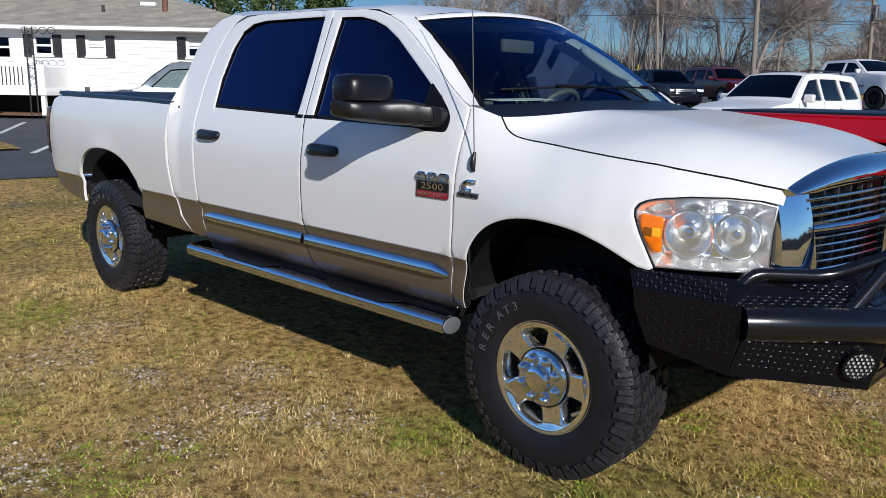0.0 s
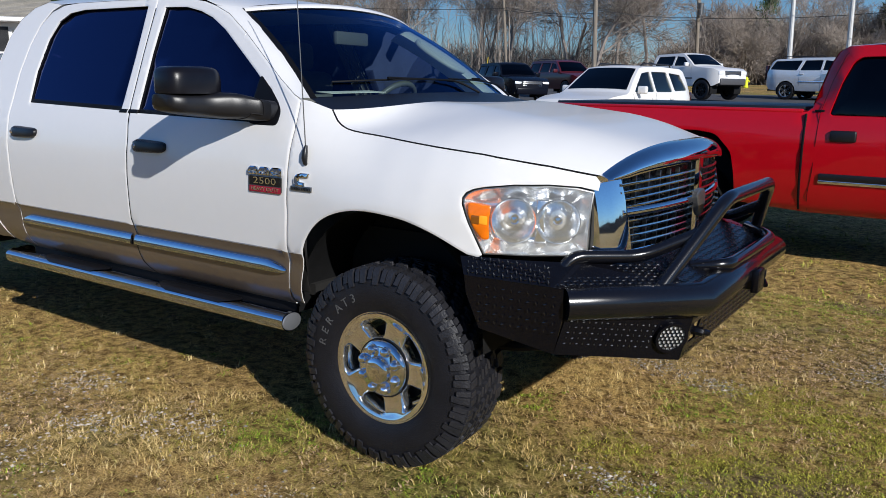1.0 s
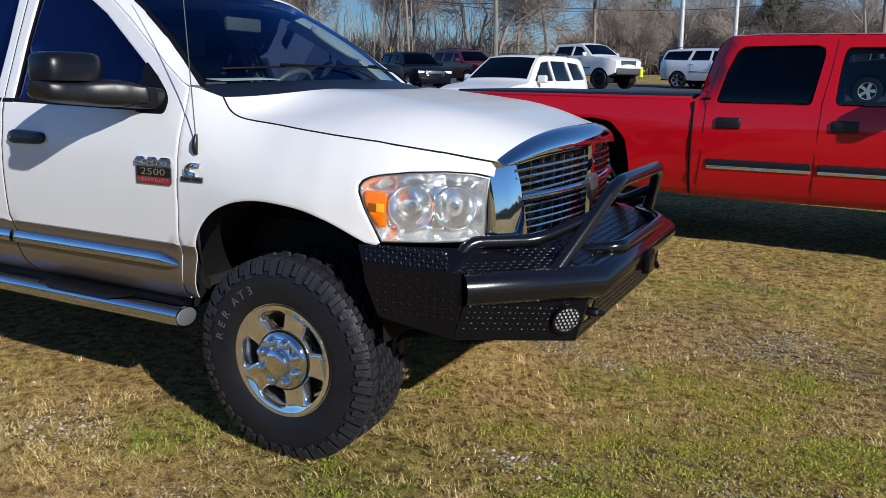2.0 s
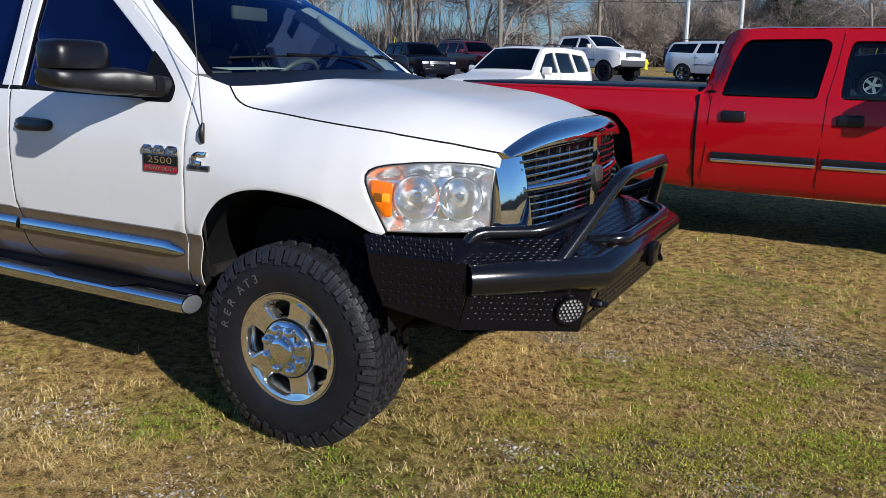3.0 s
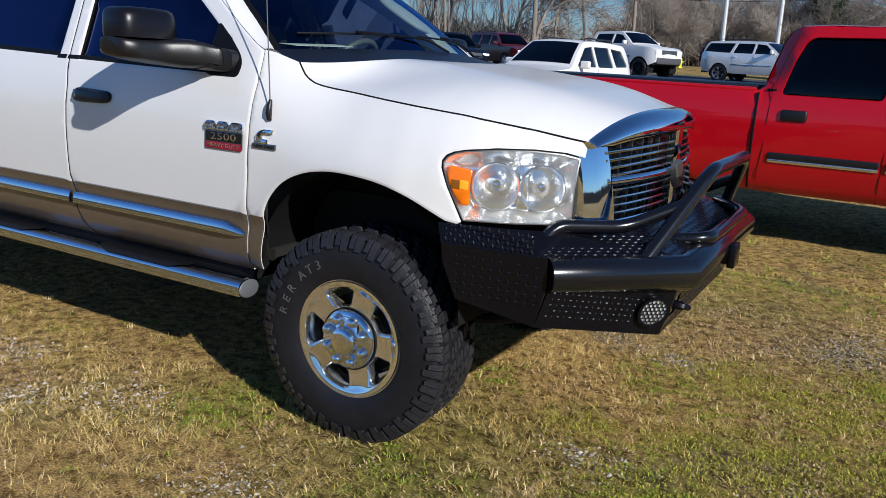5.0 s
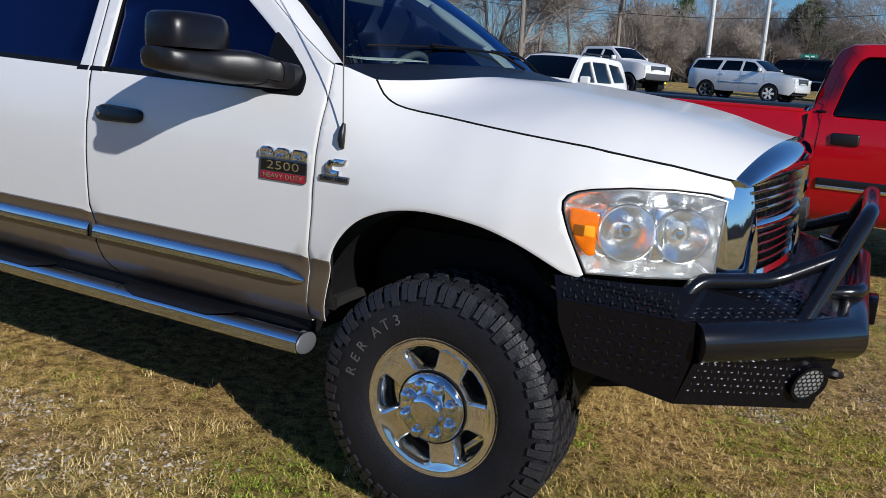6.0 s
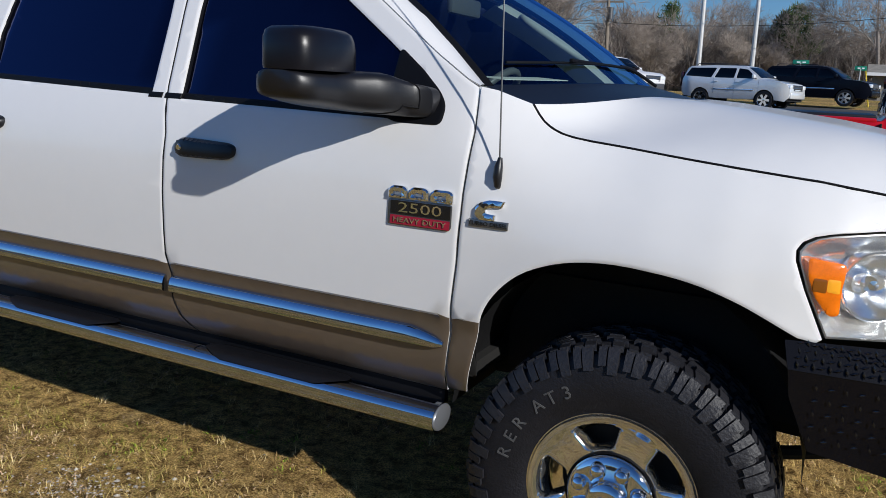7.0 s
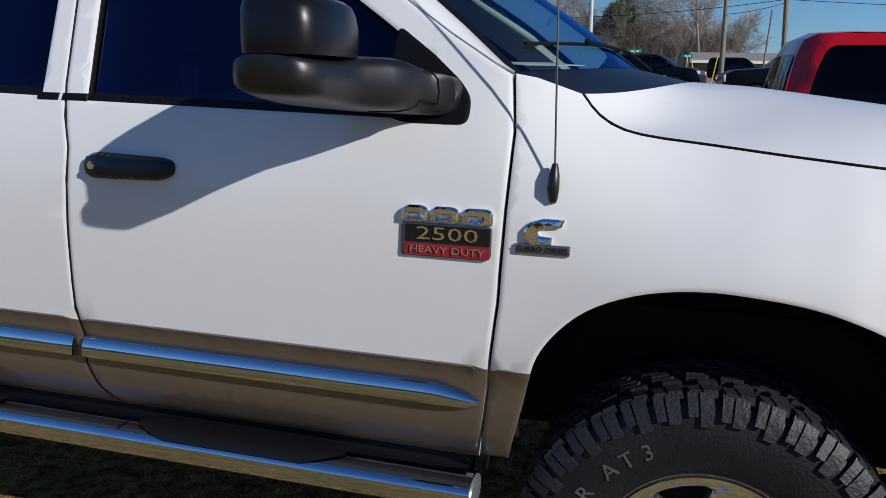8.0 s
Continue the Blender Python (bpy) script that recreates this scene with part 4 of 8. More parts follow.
    # raised lettering on the upper sidewall
    for ch, a in (("R", 168), ("E", 158.3), ("R", 148.6), ("A", 134), ("T", 125), ("3", 116)):
        q = radians(a)
        bm = text_mesh(ch, 0.051, 0.0012, 1.02)
        up, side = Vector((math.cos(q), 0, math.sin(q))), Vector((math.sin(q), 0, -math.cos(q)))
        for v in bm.verts:
            x, y, d = v.co
            v.co = up * (0.3045 + y) + side * x + Vector((0, -0.1476 - d, 0))
        part("sidewall_letter", bm, M_letter, tyre, "worn raised letter", smooth=0)

    # rim: barrel, flange and five-window face
    bm = bmesh.new()
    lathe(bm, [(0.205, 0.12), (0.200, 0.02), (0.190, -0.05), (0.195, -0.085), (0.212, -0.118), (0.228, -0.126), (0.2345, -0.1275), (0.237, -0.122), (0.232, -0.112)], 72)
    bmesh.ops.recalc_face_normals(bm, faces=bm.faces)
    rim = part("rim", bm, M_alloy, w, "polished five-spoke aluminium rim", smooth=50)
    FACE = [(0.05, -0.124), (0.09, -0.124), (0.103, -0.121), (0.110, -0.114), (0.119, -0.108), (0.135, -0.1065), (0.165, -0.1085), (0.190, -0.113), (0.206, -0.1185), (0.216, -0.1225), (0.228, -0.1255)]
    R_IN, R_OUT = 0.1265, 0.2035
    radii = [0.05, 0.08, 0.094, 0.102, 0.108, 0.114, 0.119, R_IN, 0.129, 0.133, 0.139, 0.150, 0.163, 0.176, 0.188, 0.195, 0.200, R_OUT, 0.2065, 0.210, 0.2135, 0.218, 0.223, 0.228]
    bm = bmesh.new()
    grid, window = [], []
    for r in radii:
        half = lerp(r, [(R_IN, 0.25), (R_OUT, 0.355)]) * (1 - 0.38 * max(0, 1 - min(abs(r - R_IN), abs(r - R_OUT)) / 0.014) ** 2)
        row, flags = [], []
        for i in range(5):
            m = radians(107 + 72 * i)
            lip = 0.065
            cols = [-radians(36) + (radians(36) - half - lip) * k / 5 for k in range(6)] + [-half - lip * 0.4, -half, -half * 0.5, 0.0, half * 0.5, half, half + lip * 0.4] + [half + lip + (radians(36) - half - lip) * k / 5 for k in range(5)]
            for c in cols:
                hollow = 0.008 * (math.cos(min(1, max(0, (radians(36) - abs(c)) / (radians(36) - half))) * math.pi / 2) ** 2) * min(1, max(0, (r - 0.118) / 0.02)) * min(1, max(0, (0.212 - r) / 0.02))
                edge = 0.0095 if abs(abs(c) - half) < 1e-6 and R_IN <= r <= R_OUT or abs(c) <= half and r in (R_IN, R_OUT) else 0.004 if abs(c) < half + lip * 0.6 and R_IN <= r <= R_OUT else 0.0
                row.append(bm.verts.new((r * math.cos(m + c), lerp(r, FACE) - 0.006 + hollow * 0.3 + edge, r * math.sin(m + c))))
                flags.append(abs(c) <= half + 1e-6)
        grid.append(row)
        window.append(flags)
    n = len(grid[0])
    for q in range(len(radii) - 1):
        for i in range(n):
            j = (i + 1) % n
            if window[q][i] and window[q][j] and R_IN <= radii[q] and radii[q + 1] <= R_OUT:
                continue
            bm.faces.new((grid[q][i], grid[q][j], grid[q + 1][j], grid[q + 1][i]))
    rims = [e for e in bm.edges if e.is_boundary and all(R_IN - 0.001 < math.hypot(v.co.x, v.co.z) < R_OUT + 0.001 for v in e.verts)]
    wall = bmesh.ops.extrude_edge_only(bm, edges=rims)["geom"]
    for v in wall:
        if isinstance(v, bmesh.types.BMVert):
            v.co.y += 0.05
    loose = [v for v in bm.verts if not v.link_faces]
    bmesh.ops.delete(bm, geom=loose, context="VERTS")
    bmesh.ops.recalc_face_normals(bm, faces=bm.faces)
    part("rim_face", bm, M_alloy, rim, smooth=40)
    bm = bmesh.new()
    lathe(bm, [(0.0001, -0.180), (0.034, -0.179), (0.048, -0.175), (0.055, -0.166), (0.059, -0.150), (0.066, -0.145), (0.096, -0.142), (0.110, -0.137), (0.117, -0.128), (0.119, -0.112)], 48)
    cap = part("centre_cap", bm, M_chrome, w, "chrome centre cap", smooth=40)
    bm = bmesh.new()
    panel(bm, soft_poly([(-0.020, 0.022), (0.020, 0.022), (0.024, 0.0), (0.0, -0.026), (-0.024, 0.0)], 0.008), lambda u, v: Vector((u, -0.1815, v)), step=0.02, depth=0.004, round_edge=0.001)
    part("cap_emblem", bm, M_chrome, cap)
    bm = bmesh.new()
    lathe(bm, [(0.1195, -0.118), (0.1205, -0.1215), (0.1235, -0.1215), (0.1245, -0.112)], 48)
    part("cap_seam", bm, M_rubber_seal, cap, "dark seam round the cap", smooth=40)
    for i in range(8):
        a = 2 * math.pi * (i + 0.5) / 8
        bm = bmesh.new()
        lathe(bm, [(0.0001, -0.171), (0.009, -0.170), (0.0165, -0.164), (0.0210, -0.153), (0.0225, -0.130)], 16)
        bmesh.ops.translate(bm, verts=bm.verts, vec=(0.0860 * math.cos(a), 0, 0.0860 * math.sin(a)))
        part("lug_nut", bm, M_chrome, cap)
    bm = bmesh.new()
    lathe(bm, [(0.0001, -0.02), (0.10, -0.02), (0.165, -0.015), (0.165, 0.03)], 32)
    part("brake_disc", bm, M_under, w)
    return w


def place_wheel(w, parent, m):
    w.parent = parent
    w.matrix_basis = m


wheel = build_wheel()
place_wheel(wheel, truck, Matrix.Translation((0, -0.822, 0.42)) @ Matrix.Rotation(radians(1), 4, "Z"))
for x, s, a in ((-4.077, 1, 40), (0.0, -1, 75), (-4.077, -1, 15)):
    c = copy_thing(wheel, Matrix.Translation((x, -s * 0.822, 0.42)) @ Matrix.Rotation(0 if s == 1 else math.pi, 4, "Z") @ Matrix.Rotation(radians(a), 4, "Y"))
    c.parent = truck


# ---------------------------------------------------------------- nose of the white pickup
def nose_x(y):
    return 0.925 - 0.23 * y * y


# chrome shell: a hood-edge band running round the nose
bm = bmesh.new()
rings = []
for i in range(-30, 31):
    y = 0.705 * math.sin(math.pi / 2 * i / 30)
    a = abs(y)
    p = bonnet_point(1.0, max(-1, min(1, y / (half_width(0.795, 1.234) - 0.004))))
    zt = p.z + 0.001
    xg = nose_x(y) - (0.03 if a < 0.55 else 0.03 + (a - 0.55) * 0.25)
    zb = lerp(a, [(0, 1.258), (0.25, 1.254), (0.42, 1.246), (0.52, 1.237), (0.60, 1.226), (0.705, 1.221)])
    xo = nose_x(y) + 0.016
    drop = zt - zb
    rings.append([(p.x - 0.012, y, zt - 0.002), (p.x - 0.002, y, zt + 0.004), (p.x * 0.65 + xo * 0.35, y, zt + 0.001 - drop * 0.06), (p.x * 0.30 + xo * 0.70, y, zt - drop * 0.24), (p.x * 0.06 + xo * 0.94, y, zt - drop * 0.52), (xo, y, zt - drop * 0.80), (xo - 0.004, y, zb), (xg - 0.05, y, zb + 0.008)])
vr = ring_loft(bm, rings, False)
for row in (vr[0], vr[-1]):
    bm.faces.new(row)
bmesh.ops.recalc_face_normals(bm, faces=bm.faces)
grille = part("grille", bm, M_chrome, truck, "chrome grille shell with cross bars", smooth=60)
# side columns and foot of the shell
for s in (1, -1):
    bm = bmesh.new()
    rings = []
    for z in (1.226, 1.21, 1.19, 1.16, 1.13, 1.10, 1.07, 1.04, 1.01, 0.98, 0.95, 0.925):
        k = (z - 0.925) / 0.30
        y_in = 0.590 - 0.028 * (1 - k)
        d = -0.036 * k * k - 0.012 * k
        rings.append([(0.70, -s * 0.702, z), (0.788 + d, -s * 0.698, z), (0.806 + d, -s * 0.690, z), (0.842 + d, -s * 0.640, z), (0.852 + d, -s * 0.622, z), (0.872 + d, -s * (y_in + 0.008), z), (0.874 + d, -s * y_in, z), (0.79, -s * (y_in - 0.006), z)])
    ring_loft(bm, rings, False)
    bmesh.ops.recalc_face_normals(bm, faces=bm.faces)
    part("grille_column", bm, M_chrome, grille, smooth=28)
bm = bmesh.new()
rings = [[(nose_x(y) - 0.01, y, 0.925), (nose_x(y) + 0.004, y, 0.935), (nose_x(y) - 0.004, y, 0.952), (nose_x(y) - 0.05, y, 0.955)] for y in [i * 0.061 for i in range(-10, 11)]]
ring_loft(bm, rings, False)
part("grille_foot", bm, M_chrome, grille)
bm = bmesh.new()
rings = [[(nose_x(y) - 0.085, y, z) for z in (0.92, 1.25)] for y in [i * 0.061 for i in range(-10, 11)]]
ring_loft(bm, rings, False)
part("grille_backing", bm, M_gloss_black, grille)
for z0, rad, m in [(0.975 + 0.0285 * i, 0.0055, M_badge_grey) for i in range(4)] + [(1.126 + 0.0285 * i, 0.0055, M_badge_grey) for i in range(4)]:
    bm = bmesh.new()
    rings = []
    for i in range(-12, 13):
        y = 0.60 * i / 12
        zz = z0 + (0.0 if z0 < 1.1 else -0.012 * (abs(y) / 0.56) ** 2)
        rings.append([(nose_x(y) - 0.024 + 0.016 * c, y, zz + rad * d) for c, d in ((1, 0.9), (1.1, 0), (1, -0.9), (-1, -0.9), (-1, 0.9))])
    ring_loft(bm, rings, True, True)
    bmesh.ops.recalc_face_normals(bm, faces=bm.faces)
    part("grille_bar", bm, M_bar, grille)
bm = bmesh.new()
rings = [[(nose_x(y) - 0.01 + 0.018 * c, y, 1.093 + 0.019 * d) for c, d in ((1, 0), (0.8, 0.7), (0, 1), (-1, 1), (-1, -1), (0, -1), (0.8, -0.7))] for y in [0.60 * i / 14 for i in range(-14, 15)]]
ring_loft(bm, rings, True, True)
bmesh.ops.recalc_face_normals(bm, faces=bm.faces)
part("grille_crossbar", bm, M_chrome, grille, smooth=60)
bm = bmesh.new()
rings = [[(0.925 + 0.014 * c, 0.045 * d, z) for c, d in ((-2, -1), (0.4, -1), (1, -0.6), (1, 0.6), (0.4, 1), (-2, 1))] for z in (0.935, 1.0, 1.06, 1.12, 1.2, 1.265)]
ring_loft(bm, rings, True, True)
bmesh.ops.recalc_face_normals(bm, faces=bm.faces)
part("grille_upright", bm, M_chrome, grille, smooth=40)
bm = bmesh.new()
panel(bm, soft_poly([(-0.06, 0.035), (-0.03, 0.055), (0.03, 0.055), (0.06, 0.035), (0.045, -0.01), (0.02, -0.06), (-0.02, -0.06), (-0.045, -0.01)], 0.015), lambda u, v: Vector((0.958 - 2.0 * (u * u + v * v), u, 1.083 + v)), step=0.02, depth=0.02, inward=Vector((-1, 0, 0)))
part("grille_emblem", bm, M_badge_grey, grille, "dark grille emblem")
for y in [i * 0.09 for i in range(-6, 7) if i]:
    bm = bmesh.new()
    box(bm, (nose_x(y) - 0.06, y - 0.006, 0.95), (nose_x(y) - 0.045, y + 0.006, 1.23))
    part("grille_stay", bm, M_badge_grey, grille)

# headlamps
LAMP = [(0.786, 1.182), (0.735, 1.195), (0.65, 1.201), (0.545, 1.198), (0.447, 1.186), (0.415, 1.178), (0.392, 1.165), (0.381, 1.148), (0.383, 1.128), (0.408, 1.06), (0.460, 0.950), (0.62, 0.950), (0.782, 0.955)]
for s in (1, -1):
    inw = Vector((-0.45, s * 0.85, 0))
    bm = bmesh.new()
    panel(bm, LAMP, on_side(s, 0.002), step=0.05, depth=0.0, inward=inw, flip=s < 0)
    lamp = part("headlamp", bm, M_lens, truck, "clear headlamp with amber signal")
    lamp.visible_shadow = False
    bm = bmesh.new()
    cx, cz = 0.60, 1.07
    ring = [(cx + (x - cx) * 0.982, cz + (z - cz) * 0.972) for x, z in LAMP]
    panel(bm, LAMP, on_side(s, 0.0), [ring], step=0.2, depth=0.03, inward=inw, flip=s < 0)
    part("lamp_bezel", bm, M_badge_grey, lamp, "grey bezel")
    bm = bmesh.new()
    def dish(u, v):
        """Depth of the housing: shallow at the rim, fluted in the middle."""
        p, d = Vector((u, v)), 1.0
        for i in range(len(LAMP)):
            g, h = Vector(LAMP[i - 1]), Vector(LAMP[i])
            q = min(1, max(0, (p - g).dot(h - g) / (h - g).length_squared))
            d = min(d, (g.lerp(h, q) - p).length)
        m = min(1, d / 0.05)
        return on_side(s)(u, v) + inw * (0.006 + m * (0.058 + 0.006 * math.sin(u * 70) * min(1, max(0, (v - 1.0) / 0.05))))

    panel(bm, LAMP, dish, step=0.012, depth=0, inward=inw, flip=s < 0, round_edge=0)
    part("lamp_housing", bm, M_lamp_chrome, lamp, "silver reflector housing", smooth=80)
    for u, rr in ((0.556, 0.079), (0.694, 0.076)):
        n = Vector((0.40 if u < 0.6 else 0.52, -s * 0.88, 0.02)).normalized()
        c = on_side(s)(u, 1.075) - n * 0.020
        rot = n.to_track_quat("-Y", "Z").to_matrix().to_4x4()
        bm = bmesh.new()
        lathe(bm, [(rr + 0.005, 0.030), (rr + 0.004, -0.002), (rr + 0.001, -0.005), (rr - 0.004, -0.001)], 36)
        # faceted mirror bowl
        rows = [[((rr - 0.004) * q * math.cos(2 * math.pi * (i + 0.5 * j) / 22), 0.052 * (1 - q ** 2), (rr - 0.004) * q * math.sin(2 * math.pi * (i + 0.5 * j) / 22)) for i in range(22)] for j, q in enumerate((1.0, 0.86, 0.70, 0.52, 0.34, 0.18, 0.02))]
        ring_loft(bm, rows, True)
        bmesh.ops.transform(bm, matrix=Matrix.Translation(c) @ rot, verts=bm.verts)
        bowl = part("lamp_bowl", bm, M_reflector, lamp, "round mirrored bowl", smooth=25)
        bm = bmesh.new()
        lathe(bm, [(0.0001, -0.006), (0.012, -0.004), (0.018, 0.006), (0.018, 0.05)], 18)
        bmesh.ops.transform(bm, matrix=Matrix.Translation(c) @ rot @ Matrix.Translation((0, 0.020, 0)), verts=bm.verts)
        part("bulb_shield", bm, M_chrome, bowl)
    bm = bmesh.new()
    panel(bm, soft_poly([(0.622, 1.150), (0.660, 1.150), (0.652, 1.075), (0.660, 0.995), (0.622, 0.995), (0.630, 1.075)], 0.006), lambda u, v: on_side(s)(u, v) + inw * (0.030 + 6.0 * (u - 0.641) ** 2), step=0.008, depth=0.03, inward=inw, flip=s < 0)
    part("lamp_rib", bm, M_reflector, lamp, "bright rib between the bowls", smooth=60)
    bm = bmesh.new()
    panel(bm, soft_poly([(0.402, 1.136), (0.482, 1.126), (0.478, 1.06), (0.480, 1.006), (0.458, 1.004), (0.424, 1.048), (0.406, 1.095)], 0.010), on_side(s, 0.0045), step=0.014, depth=0.03, inward=inw, flip=s < 0)
    sig = part("turn_signal", bm, M_amber, lamp, "amber turn signal")
    # one dark and one bright patch paint the lens facets' shading
    for x0, x1, m in ((0.418, 0.446, M_amber_dark), (0.447, 0.474, M_amber_light)):
        bm = bmesh.new()
        panel(bm, soft_poly([(x0, 1.062), (x1, 1.058), (x1, 1.090), (x0, 1.092)], 0.004, 2), on_side(s, 0.0056), step=0.02, depth=0.004, inward=inw, flip=s < 0, fine=0.02, round_edge=0.0005)
        part("signal_bulb", bm, m, sig)

# mirrors
for s in (1, -1):
    bm = bmesh.new()
    rings = []
    for z, k, dx in ((1.4985, 0.985, 0.0), (1.512, 1.0, 0.0), (1.552, 1.0, 0.0), (1.578, 0.975, -0.003), (1.594, 0.92, -0.005), (1.603, 0.80, -0.007), (1.607, 0.55, -0.008)):
        rr = []
        for j in range(28):
            a = 2 * math.pi * j / 28
            c, d = math.cos(a), math.sin(a)
            e = 0.58
            rr.append((-0.826 + dx + 0.087 * k * math.copysign(abs(c) ** e, c) - (0.034 * max(0, -d) ** 2 if c > 0 else 0), -s * (1.172 + 0.142 * k * math.copysign(abs(d) ** e, d)), z))
        rings.append(rr)
    ring_loft(bm, rings, True, True)
    bmesh.ops.recalc_face_normals(bm, faces=bm.faces)
    mirror = part("wing_mirror", bm, M_mirror_shell, truck, "black plastic towing mirror", smooth=50)
    # lower shell that sweeps into the arm
    bm = bmesh.new()
    rings = []
    for k, (cx, cy, rx, z0, z1) in enumerate([(-0.840, 1.312, 0.050, 1.446, 1.497), (-0.835, 1.298, 0.074, 1.428, 1.4985), (-0.830, 1.245, 0.084, 1.416, 1.499), (-0.827, 1.185, 0.088, 1.408, 1.499), (-0.812, 1.14, 0.098, 1.403, 1.501), (-0.775, 1.108, 0.106, 1.399, 1.503), (-0.745, 1.075, 0.115, 1.396, 1.504), (-0.728, 1.036, 0.128, 1.393, 1.492), (-0.700, 1.000, 0.104, 1.390, 1.482), (-0.645, 0.965, 0.064, 1.387, 1.476), (-0.632, 0.925, 0.058, 1.384, 1.472)]):
        t = min(max((k - 2) / 5, 0), 1) * (1 if k < 8 else 0.75 if k == 8 else 0.35 if k == 9 else 0)
        ax = Vector((math.cos(t * 0.7), s * math.sin(t * 0.7) * 0.7, 0))
        rr = []
        for j in range(20):
            a = 2 * math.pi * j / 20
            c, d = math.cos(a), math.sin(a)
            e = 0.55
            q = Vector((cx, -s * cy, (z0 + z1) / 2)) + ax * (rx * math.copysign(abs(c) ** e, c)) + Vector((0, 0, (z1 - z0) / 2 * math.copysign(abs(d) ** e, d)))
            rr.append(q)
        rings.append(rr)
    ring_loft(bm, rings, True, True)
    bmesh.ops.recalc_face_normals(bm, faces=bm.faces)
    box(bm, (-0.87, min(-s * 1.07, -s * 0.97), 1.405), (-0.68, max(-s * 1.07, -s * 0.97), 1.486), 0.03, 3)
    part("mirror_arm", bm, M_plastic, mirror, "black plastic arm", smooth=50)
    bm = bmesh.new()
    box(bm, (-0.9145, -s * 1.18 - 0.062, 1.515), (-0.908, -s * 1.18 + 0.062, 1.570), 0.002)
    part("mirror_glass", bm, M_chrome, mirror, "mirror glass")
    # parting line of the folding arm
    bm = bmesh.new()
    out = lambda p: p + (p - Vector((-0.70, -s * 1.03, 1.44))).normalized() * 0.0006
    js = range(5, -6, -1) if s == 1 else range(5, 16)
    line = [rings[8][j % 20].lerp(rings[7][j % 20], 0.3) for j in js]
    low = [rings[6][j % 20].lerp(rings[7][j % 20], 0.4) for j in js]
    tube(bm, [out(p) for p in line[:7] + [line[6].lerp(low[6], 0.5)] + low[6:]], 0.0022, 6)
    part("arm_joint", bm, M_rubber_seal, mirror, "dark joint line")

# aerial on the right fender
bm = bmesh.new()
base = Vector((-0.360, -0.985, 1.215))
tube(bm, [base + Vector((0, 0.01, 0.0)), base + Vector((0.0, -0.006, 0.012)), base + Vector((0, -0.010, 0.035)), base + Vector((0, -0.006, 0.062)), base + Vector((0, 0.002, 0.085))], [0.003, 0.009, 0.0125, 0.0115, 0.006], 12)
aerial = part("aerial", bm, M_plastic, truck, "black aerial base and whip mast")
bm = bmesh.new()
tube(bm, [base + Vector((0, -0.002, 0.08)), base + Vector((-0.014, -0.012, 0.55)), base + Vector((-0.026, -0.018, 0.95))], [0.0024, 0.0020, 0.0016], 6)
part("mast", bm, M_badge_grey, aerial, "thin steel mast")


# badges on the right and left doors
def on_flank_bm(bm, x, z, s, off):
    """Lays an upright 2D mesh (xy) on the flank round (x, z)."""
    for v in bm.verts:
        u, w, d = x + s * v.co.x, z + v.co.y, v.co.z
        v.co = Vector((u, -s * (half_width(u, w) + off + d), w))


